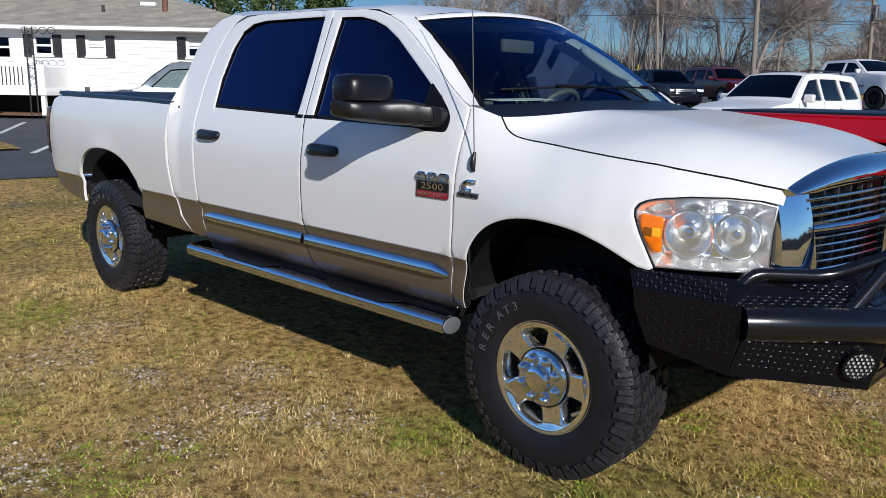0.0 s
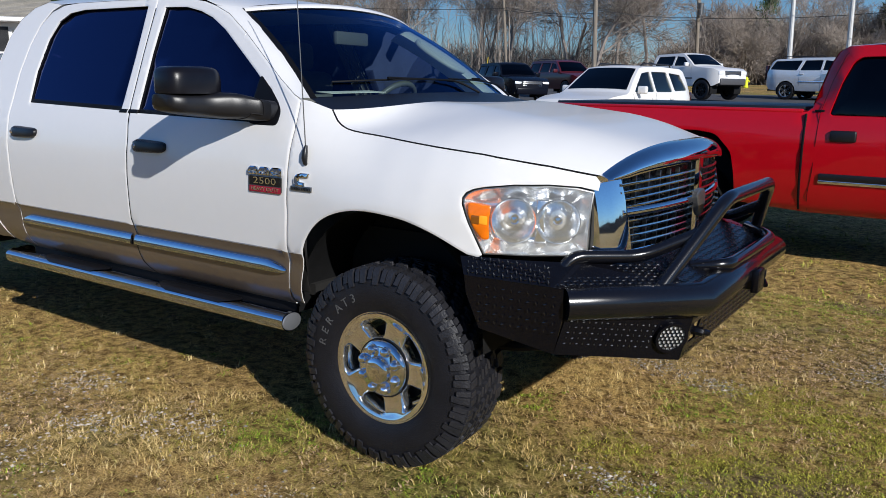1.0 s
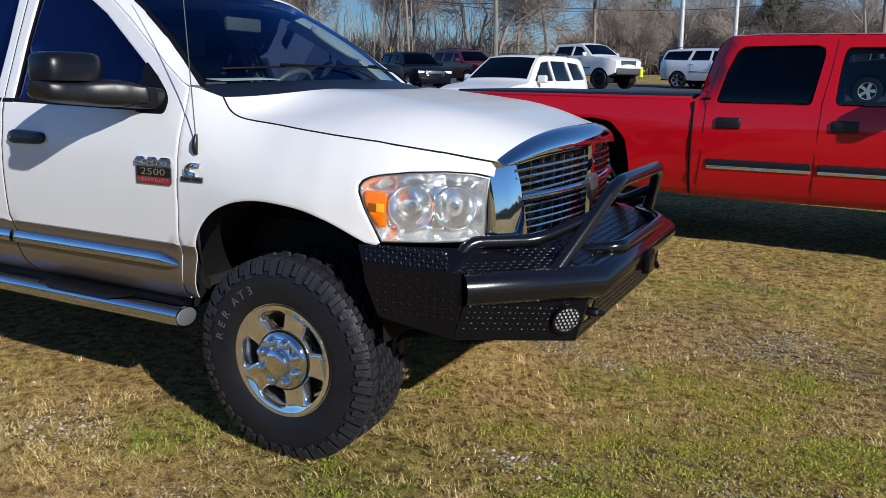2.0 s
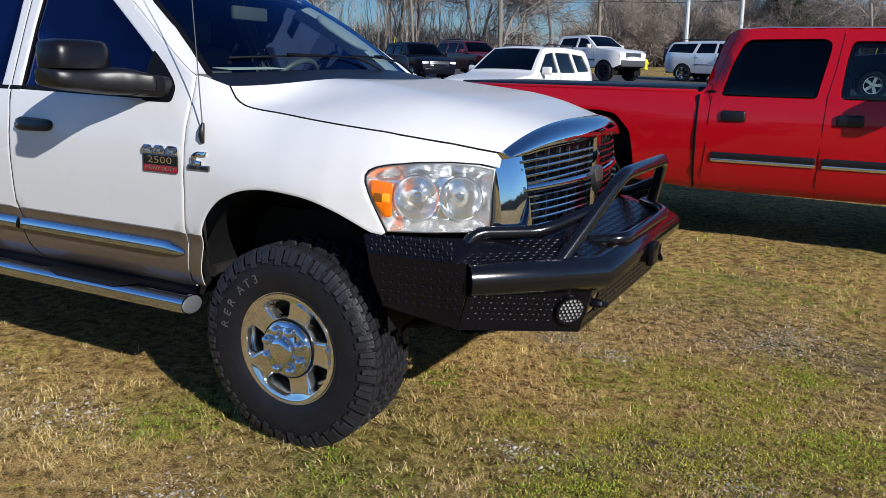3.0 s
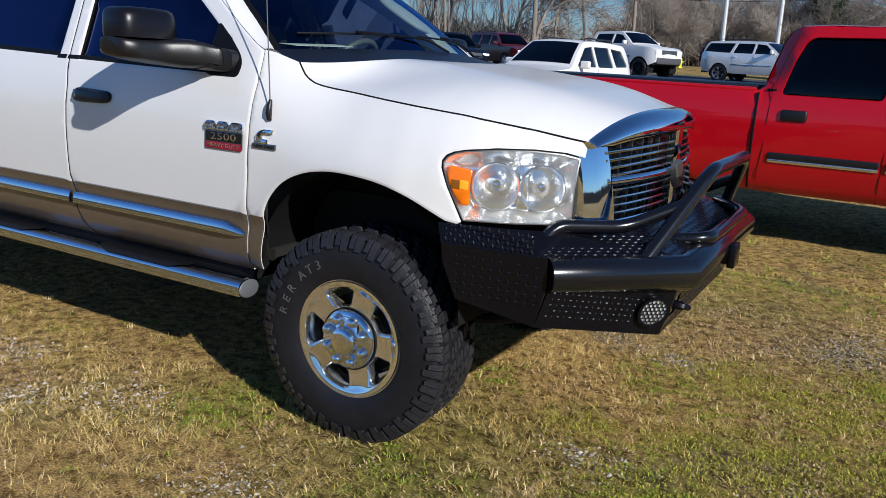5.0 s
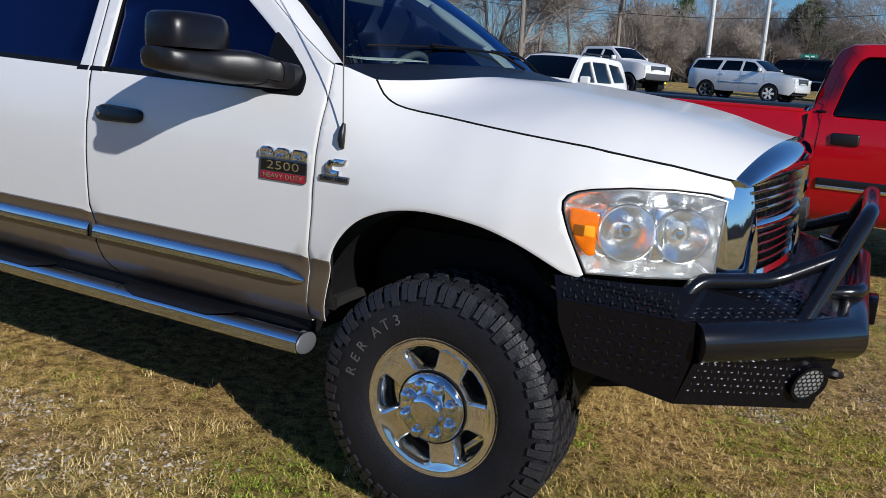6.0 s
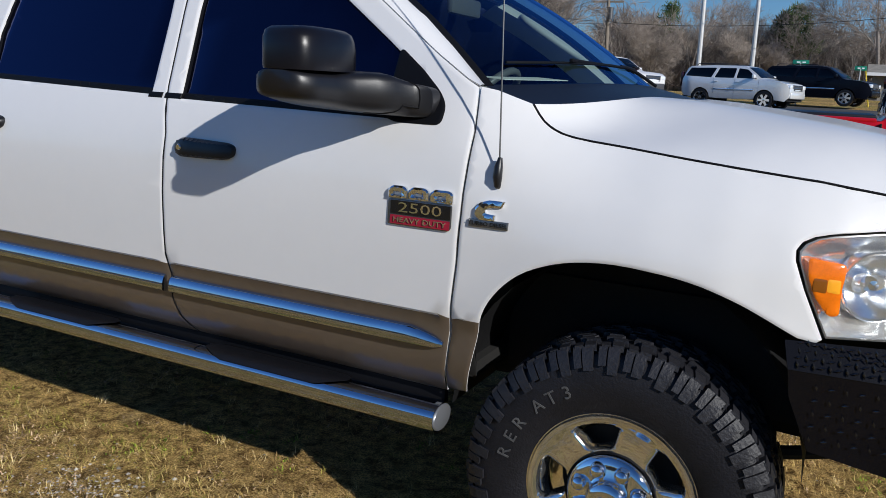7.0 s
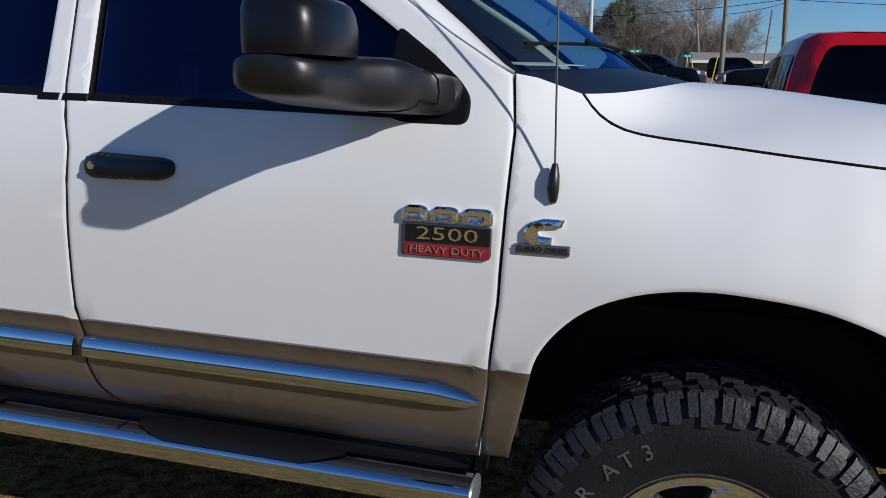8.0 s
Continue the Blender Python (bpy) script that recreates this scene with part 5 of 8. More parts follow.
for s in (1, -1):
    xb, zb = -0.582, 1.122
    bm = bmesh.new()
    panel(bm, soft_poly([(-0.100, -0.032), (0.092, -0.032), (0.100, -0.024), (0.100, 0.040), (-0.100, 0.040)], 0.006, 2), lambda u, v: Vector((u, v, 0.004)), step=0.05, depth=0.0, inward=Vector((0, 0, -1)), round_edge=0.002, flip=False)
    on_flank_bm(bm, xb, zb, s, 0.002)
    badge = part("model_badge", bm, M_badge_grey, truck, "chrome, black and red model badge", smooth=30)
    for name, lo, hi, m in (("badge_field", (-0.090, -0.001), (0.097, 0.037), M_gloss_black), ("badge_stripe", (-0.090, -0.029), (0.097, -0.004), M_badge_red)):
        bm = bmesh.new()
        panel(bm, [(lo[0], lo[1]), (hi[0], lo[1]), (hi[0], hi[1]), (lo[0], hi[1])], lambda u, v: Vector((u, v, 0)), step=0.05, depth=0.0, round_edge=0)
        on_flank_bm(bm, xb, zb, s, 0.008)
        part(name, bm, m, badge)
    for body, size, dz, stretch, m in (("2500", 0.040, 0.018, 1.75, M_chrome), ("HEAVY DUTY", 0.0215, -0.0165, 1.28, M_alloy)):
        bm = text_mesh(body, size, 0.001, stretch)
        on_flank_bm(bm, xb + s * 0.004, zb + dz, s, 0.0100)
        part("badge_lettering", bm, m, badge, "raised metal lettering", smooth=0)
    # three chunky chrome letter shapes over the plate
    for k, (x0, x1) in enumerate(((-0.100, -0.040), (-0.036, 0.028), (0.032, 0.102))):
        bm = bmesh.new()
        out = soft_poly([(x0, 0.043), (x1, 0.043), (x1, 0.072), (x1 - 0.012, 0.078), (x0 + 0.015, 0.078), (x0, 0.066)], 0.006, 2)
        xm = (x0 + x1) / 2
        hole = [(xm - 0.013, 0.052), (xm + 0.013, 0.052), (xm + 0.013, 0.060), (xm - 0.013, 0.060)]
        panel(bm, out, lambda u, v: Vector((u, v, 0.012)), [hole], step=0.03, depth=0.012, inward=Vector((0, 0, -1)), round_edge=0.004, fine=0.012)
        on_flank_bm(bm, xb, zb, s, 0.001)
        part("badge_letter", bm, M_chrome, badge, "chrome letter shape", smooth=30)
    xc, zc = -0.378, 1.148
    bm = bmesh.new()
    arc = [(0.046 + 0.001, 0.040), (0.002, 0.040), (-0.022, 0.032), (-0.036, 0.016), (-0.036, -0.002), (-0.022, -0.014), (0.022, -0.014), (0.022, 0.002), (-0.004, 0.004), (-0.008, 0.012), (0.002, 0.020), (0.040, 0.024)]
    if s == -1:
        arc = [(-x, y) for x, y in arc][::-1]
    panel(bm, arc, lambda u, v: Vector((u, v, 0.010)), step=0.03, depth=0.010, inward=Vector((0, 0, -1)), round_edge=0.003, fine=0.012, flip=False)
    on_flank_bm(bm, xc, zc, s, 0.001)
    eb = part("engine_badge", bm, M_chrome, truck, "chrome engine badge with grey plate", smooth=30)
    bm = bmesh.new()
    panel(bm, [(-0.052, -0.034), (0.060, -0.034), (0.060, -0.014), (-0.052, -0.014)], lambda u, v: Vector((u, v, 0.006)), step=0.03, depth=0.006, inward=Vector((0, 0, -1)), round_edge=0.001)
    on_flank_bm(bm, xc, zc, s, 0.001)
    part("badge_plate", bm, M_badge_grey, eb)
    bm = text_mesh("TURBO DIESEL", 0.0155, 0.0006, 1.12)
    on_flank_bm(bm, xc + s * 0.004, zc - 0.024, s, 0.0085)
    part("badge_lettering", bm, M_gloss_black, eb, "small dark lettering", smooth=0)


# ---------------------------------------------------------------- welded front bumper
def plate(bm, pts, thick):
    """A flat plate from its corner points, thickened along its normal."""
    pts = [Vector(p) for p in pts]
    n = (pts[1] - pts[0]).cross(pts[2] - pts[0]).normalized() * thick
    a, b = [bm.verts.new(p) for p in pts], [bm.verts.new(p - n) for p in pts]
    bm.faces.new(a)
    bm.faces.new(b[::-1])
    for i in range(len(pts)):
        j = (i + 1) % len(pts)
        bm.faces.new((a[j], a[i], b[i], b[j]))


def treads(bm, o, u, v, nu, nv, pitch=0.030, size=0.012, height=0.0028, keep=lambda a, b: True):
    """Raised lozenges of tread plate in alternating directions over the patch o + a u + b v."""
    u, v = Vector(u).normalized(), Vector(v).normalized()
    n = u.cross(v)
    o = Vector(o)
    for i in range(nu):
        for j in range(nv):
            a, b = (i + 0.5) * pitch, (j + 0.5) * pitch
            if not keep(a, b):
                continue
            d = (u + v * 0.25).normalized() if (i + j) % 2 else (v - u * 0.25).normalized()
            e = n.cross(d)
            c = o + u * a + v * b
            q = [bm.verts.new(c + d * size + n * 0.0005), bm.verts.new(c + e * size * 0.36 + n * 0.0005), bm.verts.new(c - d * size + n * 0.0005), bm.verts.new(c - e * size * 0.36 + n * 0.0005)]
            t = bm.verts.new(c + n * height + d * size * 0.4), bm.verts.new(c + n * height - d * size * 0.4)
            for f in ((q[0], q[1], t[0]), (q[1], t[1], t[0]), (q[1], q[2], t[1]), (q[2], q[3], t[1]), (q[3], t[0], t[1]), (q[3], q[0], t[0])):
                bm.faces.new(f)


bumper = None
for s in (1, -1):
    S = lambda x, y, z: Vector((x, -s * y, z))
    order = (lambda p: p) if s == 1 else (lambda p: p[::-1])
    # wing: upright side plate, upper tread strip, sloped top, lower face
    A, B, C, D = S(0.790, 0.922, 0.772), S(1.130, 0.585, 0.770), S(1.078, 0.565, 0.574), S(0.742, 0.912, 0.622)
    plates = ([S(0.455, 0.950, 0.675), D, S(0.78, 0.925, 0.772), S(0.775, 0.925, 0.866), S(0.39, 0.955, 0.868), S(0.40, 0.955, 0.80)],
              [S(0.39, 0.956, 0.867), S(0.74, 0.930, 0.868), S(0.76, 0.80, 0.935), S(0.60, 0.90, 0.940), S(0.375, 0.958, 0.938)],
              [S(0.74, 0.930, 0.868), S(1.10, 0.60, 0.868), S(0.90, 0.55, 0.925), S(0.76, 0.78, 0.937)],
              [D, C, B, A])
    for pts in plates:
        bm = bmesh.new()
        plate(bm, order(pts), 0.006)
        ob = part("bumper_plate", bm, M_bumper, bumper or truck, "black steel bumper plate", smooth=20)
        if bumper is None:
            ob.name = "front_bumper"
            bumper = tagged(ob, "black welded steel ranch bumper")
    bm = bmesh.new()
    k = lambda p, q: (q - p)
    a, b, c = S(0.40, 0.957, 0.874), S(0.735, 0.933, 0.874), S(0.395, 0.957, 0.93)
    if s == 1:
        treads(bm, a, b - a, Vector((0.0, 0.05, 0.9)), 19, 4, 0.0175, 0.0105, 0.0030)
        treads(bm, S(0.440, 0.956, 0.690), S(0.76, 0.928, 0.69) - S(0.440, 0.956, 0.69), Vector((0, 0.005, 1)), 10, 5, 0.032, 0.0085, 0.0012, keep=lambda p, q: p < 0.31 and q > 0.012)
        treads(bm, S(0.745, 0.920, 0.872), S(1.09, 0.61, 0.872) - S(0.745, 0.920, 0.872), S(0.83, 0.66, 0.932) - S(0.92, 0.76, 0.872), 26, 7, 0.0175, 0.0105, 0.0030)
        # lower-face lozenges, in bright steel to paint the glints on them
        worn = bmesh.new()
        treads(worn, D + (C - D) * 0.03 + (A - D) * 0.10, C - D, A - D, 21, 6, 0.0225, 0.0062, 0.0035, keep=lambda p, q: math.hypot(p - 0.405, q - 0.070) > 0.074 and p < 0.46 and q > 0.03)
    else:
        treads(bm, S(0.745, 0.60, 0.93), S(0.9, 0.5, 0.93) - S(0.745, 0.60, 0.93), Vector((0.5, 0.4, -0.2)), 5, 5, 0.03)
    bmesh.ops.recalc_face_normals(bm, faces=bm.faces)
    part("tread_pattern", bm, M_tube, bumper, "raised tread lozenges", smooth=20, kind="stuff")
    if s == 1:
        bmesh.ops.recalc_face_normals(worn, faces=worn.faces)
        part("tread_pattern", worn, M_glint_steel, bumper, "tread lozenges in brighter steel that paints their glints", smooth=20, kind="stuff")
    # fog lamp with hexagonal mesh in the sloped underside
    bm = bmesh.new()
    n = (C - D).cross(B - D).normalized() * s
    c = D.lerp(C, 0.865).lerp(A.lerp(B, 0.865), 0.50) + n * 0.006
    rot = Matrix.Translation(c) @ n.to_track_quat("-Y", "Z").to_matrix().to_4x4()
    lathe(bm, [(0.052, 0.004), (0.052, -0.003), (0.042, -0.005), (0.0001, -0.006)], 32)
    bmesh.ops.transform(bm, matrix=rot, verts=bm.verts)
    fog = part("fog_lamp", bm, M_fog, bumper, "round fog lamp behind hexagonal mesh", smooth=50)
    bm = bmesh.new()
    q = 0.0165
    for i in range(-5, 6):
        for j in range(-5, 6):
            x, z = (i + 0.5 * (j % 2)) * q, j * q * 0.866
            if math.hypot(x, z) > 0.052:
                continue
            outer = [(x + q * 0.58 * math.sin(radians(60 * t)), z + q * 0.58 * math.cos(radians(60 * t))) for t in range(6)]
            inner = [(x + q * 0.41 * math.sin(radians(60 * t)), z + q * 0.41 * math.cos(radians(60 * t))) for t in range(6)]
            vo, vi = [bm.verts.new((a, -0.010, b)) for a, b in outer], [bm.verts.new((a, -0.010, b)) for a, b in inner]
            for t in range(6):
                bm.faces.new((vo[t], vo[(t + 1) % 6], vi[(t + 1) % 6], vi[t]))
    bmesh.ops.transform(bm, matrix=rot, verts=bm.verts)
    ring = bmesh.new()
    lathe(ring, [(0.051, -0.002), (0.051, -0.011), (0.061, -0.011), (0.062, 0.004)], 32)
    bmesh.ops.transform(ring, matrix=rot, verts=ring.verts)
    part("fog_bezel", ring, M_bumper, fog, "black ring", smooth=40)
    part("fog_mesh", bm, M_rubber_seal, fog, "black hexagonal mesh", smooth=0)
    # brush bar
    bm = bmesh.new()
    tube(bm, bent([S(0.70, 0.85, 0.845), S(0.735, 0.80, 0.955), S(0.92, 0.590, 0.945), S(1.098, 0.466, 1.036)], 0.06), 0.024, 12)
    part("brush_bar", bm, M_tube, bumper, "black bent tube", smooth=60)
    bm = bmesh.new()
    tube(bm, bent([S(1.05, 0.485, 0.672), S(1.115, 0.485, 0.672), S(1.135, 0.475, 0.668), S(1.145, 0.450, 0.660)], 0.015), [0.018] * 9 + [0.012] * 5, 8)
    part("tow_hook", bm, M_bumper, bumper, "black steel tow hook")

bm = bmesh.new()
tube(bm, [(0.775, -0.905, 0.808), (1.135, -0.575, 0.815), (1.135, 0.575, 0.815), (0.775, 0.905, 0.808)], 0.058, 24)
part("main_tube", bm, M_tube, bumper, "thick black tube", smooth=60)
bm = bmesh.new()
slots = [[(y - 0.045, 0.632), (y + 0.045, 0.632), (y + 0.040, 0.712), (y - 0.040, 0.712)] for y in (-0.485, 0.485)]
panel(bm, [(-0.563, 0.574), (0.563, 0.574), (0.583, 0.769), (-0.583, 0.769)], lambda u, v: Vector((1.0795 + (v - 0.574) * 0.2667, u, v)), slots, step=0.1, depth=0.008, inward=Vector((-1, 0, 0)), round_edge=0.001)
plate(bm, [(1.11, -0.60, 0.868), (1.11, 0.60, 0.868), (0.90, 0.55, 0.925), (0.90, -0.55, 0.925)], 0.006)
part("centre_plate", bm, M_bumper, bumper, "black steel centre plate", smooth=20)
bm = bmesh.new()
treads(bm, (0.905, -0.54, 0.926), (0, 1, 0), (-0.205, 0, 0.057), 36, 0, 0.03)
treads(bm, (1.10, -0.59, 0.8725), (0, 1, 0), (-0.205, 0, 0.057), 39, 6, 0.03)
treads(bm, (1.082, -0.55, 0.58), (0, 1, 0), (0.052, 0, 0.195), 36, 6, 0.03, keep=lambda p, q: abs(abs(p - 0.55) - 0.485) > 0.06 or not 0.03 < q < 0.15)
bmesh.ops.recalc_face_normals(bm, faces=bm.faces)
part("tread_pattern", bm, M_tube, bumper, "raised tread lozenges", smooth=20, kind="stuff")
bm = bmesh.new()
tube(bm, bent([(1.02, -0.665, 0.85), (1.145, -0.345, 1.150), (1.145, 0.345, 1.150), (1.02, 0.665, 0.85)], 0.07), 0.027, 14)
part("hoop", bm, M_tube, bumper, "black hoop guard", smooth=60)
bm = bmesh.new()
tube(bm, bent([(1.03, -0.35, 0.88), (1.16, -0.30, 0.895), (1.16, 0.42, 0.895), (1.0, 0.62, 0.90)], 0.08), 0.024, 12)
part("lower_bar", bm, M_tube, bumper, "black lower tube", smooth=60)
bm = bmesh.new()
box(bm, (1.09, -0.052, 0.748), (1.215, 0.028, 0.822), 0.008)
box(bm, (1.192, -0.062, 0.738), (1.222, 0.038, 0.832), 0.006)
part("receiver", bm, M_bumper, bumper, "black receiver box")

# cabin
bm = bmesh.new()
rings = []
for v in range(-8, 9):
    a = v / 8
    p = shield_point(a * 0.95, 0.03)
    rings.append([p + Vector((-0.03, 0, -0.03)), Vector((-0.62, p.y, 1.425)), Vector((-0.86, p.y, 1.41)), Vector((-0.95, p.y, 1.34)), Vector((-0.92, p.y, 0.95))])
ring_loft(bm, rings, False)
part("dashboard", bm, M_dash, truck, "grey dashboard", smooth=50)
bm = bmesh.new()
c = Vector((-1.02, 0.40, 1.40))
n = Vector((-0.80, 0, 0.60)).normalized()
rot = n.to_track_quat("Y", "Z").to_matrix()
tube(bm, [c + rot @ Vector((0.19 * math.cos(a), 0, 0.19 * math.sin(a))) for a in [2 * math.pi * i / 28 for i in range(29)]], 0.017, 8, caps=False)
for a in (0, math.pi, -math.pi / 2):
    tube(bm, [c, c + rot @ Vector((0.19 * math.cos(a), 0, 0.19 * math.sin(a)))], 0.014, 6)
lathe_at = bmesh.ops.create_cone(bm, cap_ends=True, segments=20, radius1=0.07, radius2=0.05, depth=0.04)
bmesh.ops.transform(bm, matrix=Matrix.Translation(c) @ n.to_track_quat("Z", "X").to_matrix().to_4x4(), verts=lathe_at["verts"])
part("steering_wheel", bm, M_wheelgrey, truck, "grey steering wheel", smooth=60)
for y in (-0.42, 0.42):
    bm = bmesh.new()
    box(bm, (-1.75, y - 0.27, 0.95), (-1.20, y + 0.27, 1.12), 0.06, 3)
    box(bm, (-1.88, y - 0.26, 1.0), (-1.68, y + 0.26, 1.62), 0.06, 3)
    box(bm, (-1.86, y - 0.14, 1.62), (-1.74, y + 0.14, 1.80), 0.05, 3)
    part("seat", bm, M_interior, truck, "dark seat")
bm = bmesh.new()
box(bm, (-2.75, -0.70, 0.95), (-2.25, 0.70, 1.12), 0.06, 3)
box(bm, (-2.88, -0.70, 1.0), (-2.70, 0.70, 1.65), 0.06, 3)
part("rear_bench", bm, M_interior, truck, "dark rear bench")
bm = bmesh.new()
box(bm, (-0.98, -0.13, 1.745), (-0.95, 0.13, 1.815), 0.012, 2)
part("rear_view_mirror", bm, M_wheelgrey, truck, "interior mirror")
bm = bmesh.new()
box(bm, (-2.93, -0.86, 0.68), (-0.60, 0.86, 0.72))
part("cabin_floor", bm, M_interior, truck)
# pale pillar trim with its grab handle, headliner and door linings
bm = bmesh.new()
rings = []
for i in range(13):
    k = 0.02 + 0.94 * i / 12
    rings.append([shield_point(0.985, k) + Vector((-0.012, 0, -0.012)), shield_point(0.91, k) + Vector((-0.032, 0, -0.020)), shield_point(0.87, k) + Vector((-0.062, 0, -0.040)), shield_point(0.93, k) + Vector((-0.13, 0, -0.075))])
ring_loft(bm, rings, False)
trim_panel = part("pillar_trim", bm, M_trim_light, truck, "pale grey pillar trim", smooth=60)
bm = bmesh.new()
pts = [shield_point(0.90, 0.36) + Vector((-0.04, 0, -0.03)), shield_point(0.80, 0.40) + Vector((-0.06, 0, -0.04)), shield_point(0.76, 0.50) + Vector((-0.07, 0, -0.045)), shield_point(0.76, 0.66) + Vector((-0.07, 0, -0.045)), shield_point(0.80, 0.76) + Vector((-0.06, 0, -0.04)), shield_point(0.90, 0.80) + Vector((-0.04, 0, -0.03))]
tube(bm, bent(pts, 0.05), 0.015, 10)
part("grab_handle", bm, M_trim_light, trim_panel, "pale grey grab handle", smooth=60)
for s in (1, -1):
    bm = bmesh.new()
    panel(bm, [(-0.62, 0.75), (-0.62, 1.37), (-1.50, 1.39), (-1.50, 0.75)], on_side(s, -0.09), step=0.3, depth=0.02, inward=Vector((0, -s, 0)), flip=s > 0)
    part("door_lining", bm, M_trim_light, truck, "pale grey door lining")
bm = bmesh.new()
rings = [[(x, 0.60 * v / 6, z - 0.03 * (v / 6) ** 2) for v in range(-6, 7)] for x, z in ((-1.12, 1.905), (-1.4, 1.94), (-2.0, 1.955), (-2.75, 1.94))]
ring_loft(bm, rings, False)
part("headliner", bm, M_trim_light, truck, "pale headliner", smooth=60)
bm = bmesh.new()
rings = []
for i in range(9):
    y = 0.40 + 0.20 * (i / 4 - 1)
    h = 0.055 * math.cos((i / 4 - 1) * 1.2)
    rings.append([(-0.72, y, 1.40), (-0.76, y, 1.42 + h), (-0.86, y, 1.42 + h), (-0.90, y, 1.38)])
ring_loft(bm, rings, False)
part("instrument_cowl", bm, M_interior, truck, "dark instrument hood", smooth=60)
bm = bmesh.new()
p, q = shield_point(-0.86, 0.06), shield_point(-0.56, 0.05)
plate(bm, [p + Vector((-0.03, 0, -0.012)), q + Vector((-0.03, 0, -0.012)), q + Vector((-0.14, 0, -0.006)), p + Vector((-0.12, 0, -0.006))], 0.002)
part("dash_paper", bm, M_paper, truck, "white paper on the dashboard")


# ---------------------------------------------------------------- simple road wheel for the other vehicles
def build_road_wheel(r, rim_r, width, rim_mat, spokes=6):
    w = new("wheel")
    bm = bmesh.new()
    h = width / 2
    lathe(bm, [(rim_r, h), (r * 0.93, h * 1.02), (r, h * 0.75), (r, -h * 0.75), (r * 0.97, -h * 0.95), (r * 0.88, -h * 1.03), (rim_r * 1.04, -h * 0.95), (rim_r, -h * 0.85)], 40)
    bmesh.ops.recalc_face_normals(bm, faces=bm.faces)
    part("tyre", bm, M_tyre, w, "black tyre")
    bm = bmesh.new()
    lathe(bm, [(rim_r * 1.01, h * 0.6), (rim_r * 0.92, -h * 0.2), (rim_r * 0.95, -h * 0.8), (rim_r * 1.02, -h * 0.92)], 40)
    lathe(bm, [(0.0001, -h * 0.80), (rim_r * 0.20, -h * 0.78), (rim_r * 0.28, -h * 0.6)], 24)
    for i in range(spokes):
        a = 2 * math.pi * i / spokes
        c, d = Vector((math.cos(a), 0, math.sin(a))), Vector((-math.sin(a), 0, math.cos(a)))
        q = [c * rim_r * 0.2 + d * rim_r * 0.16, c * rim_r * 0.95 + d * rim_r * 0.20, c * rim_r * 0.95 - d * rim_r * 0.20, c * rim_r * 0.2 - d * rim_r * 0.16]
        plate(bm, [p + Vector((0, -h * 0.74, 0)) for p in q], -0.03)
    rim = part("rim", bm, rim_mat, w, "spoked rim")
    bm = bmesh.new()
    lathe(bm, [(0.0001, h * 0.1), (rim_r * 0.9, h * 0.1)], 24)
    part("brake_disc", bm, M_under, w)
    return w


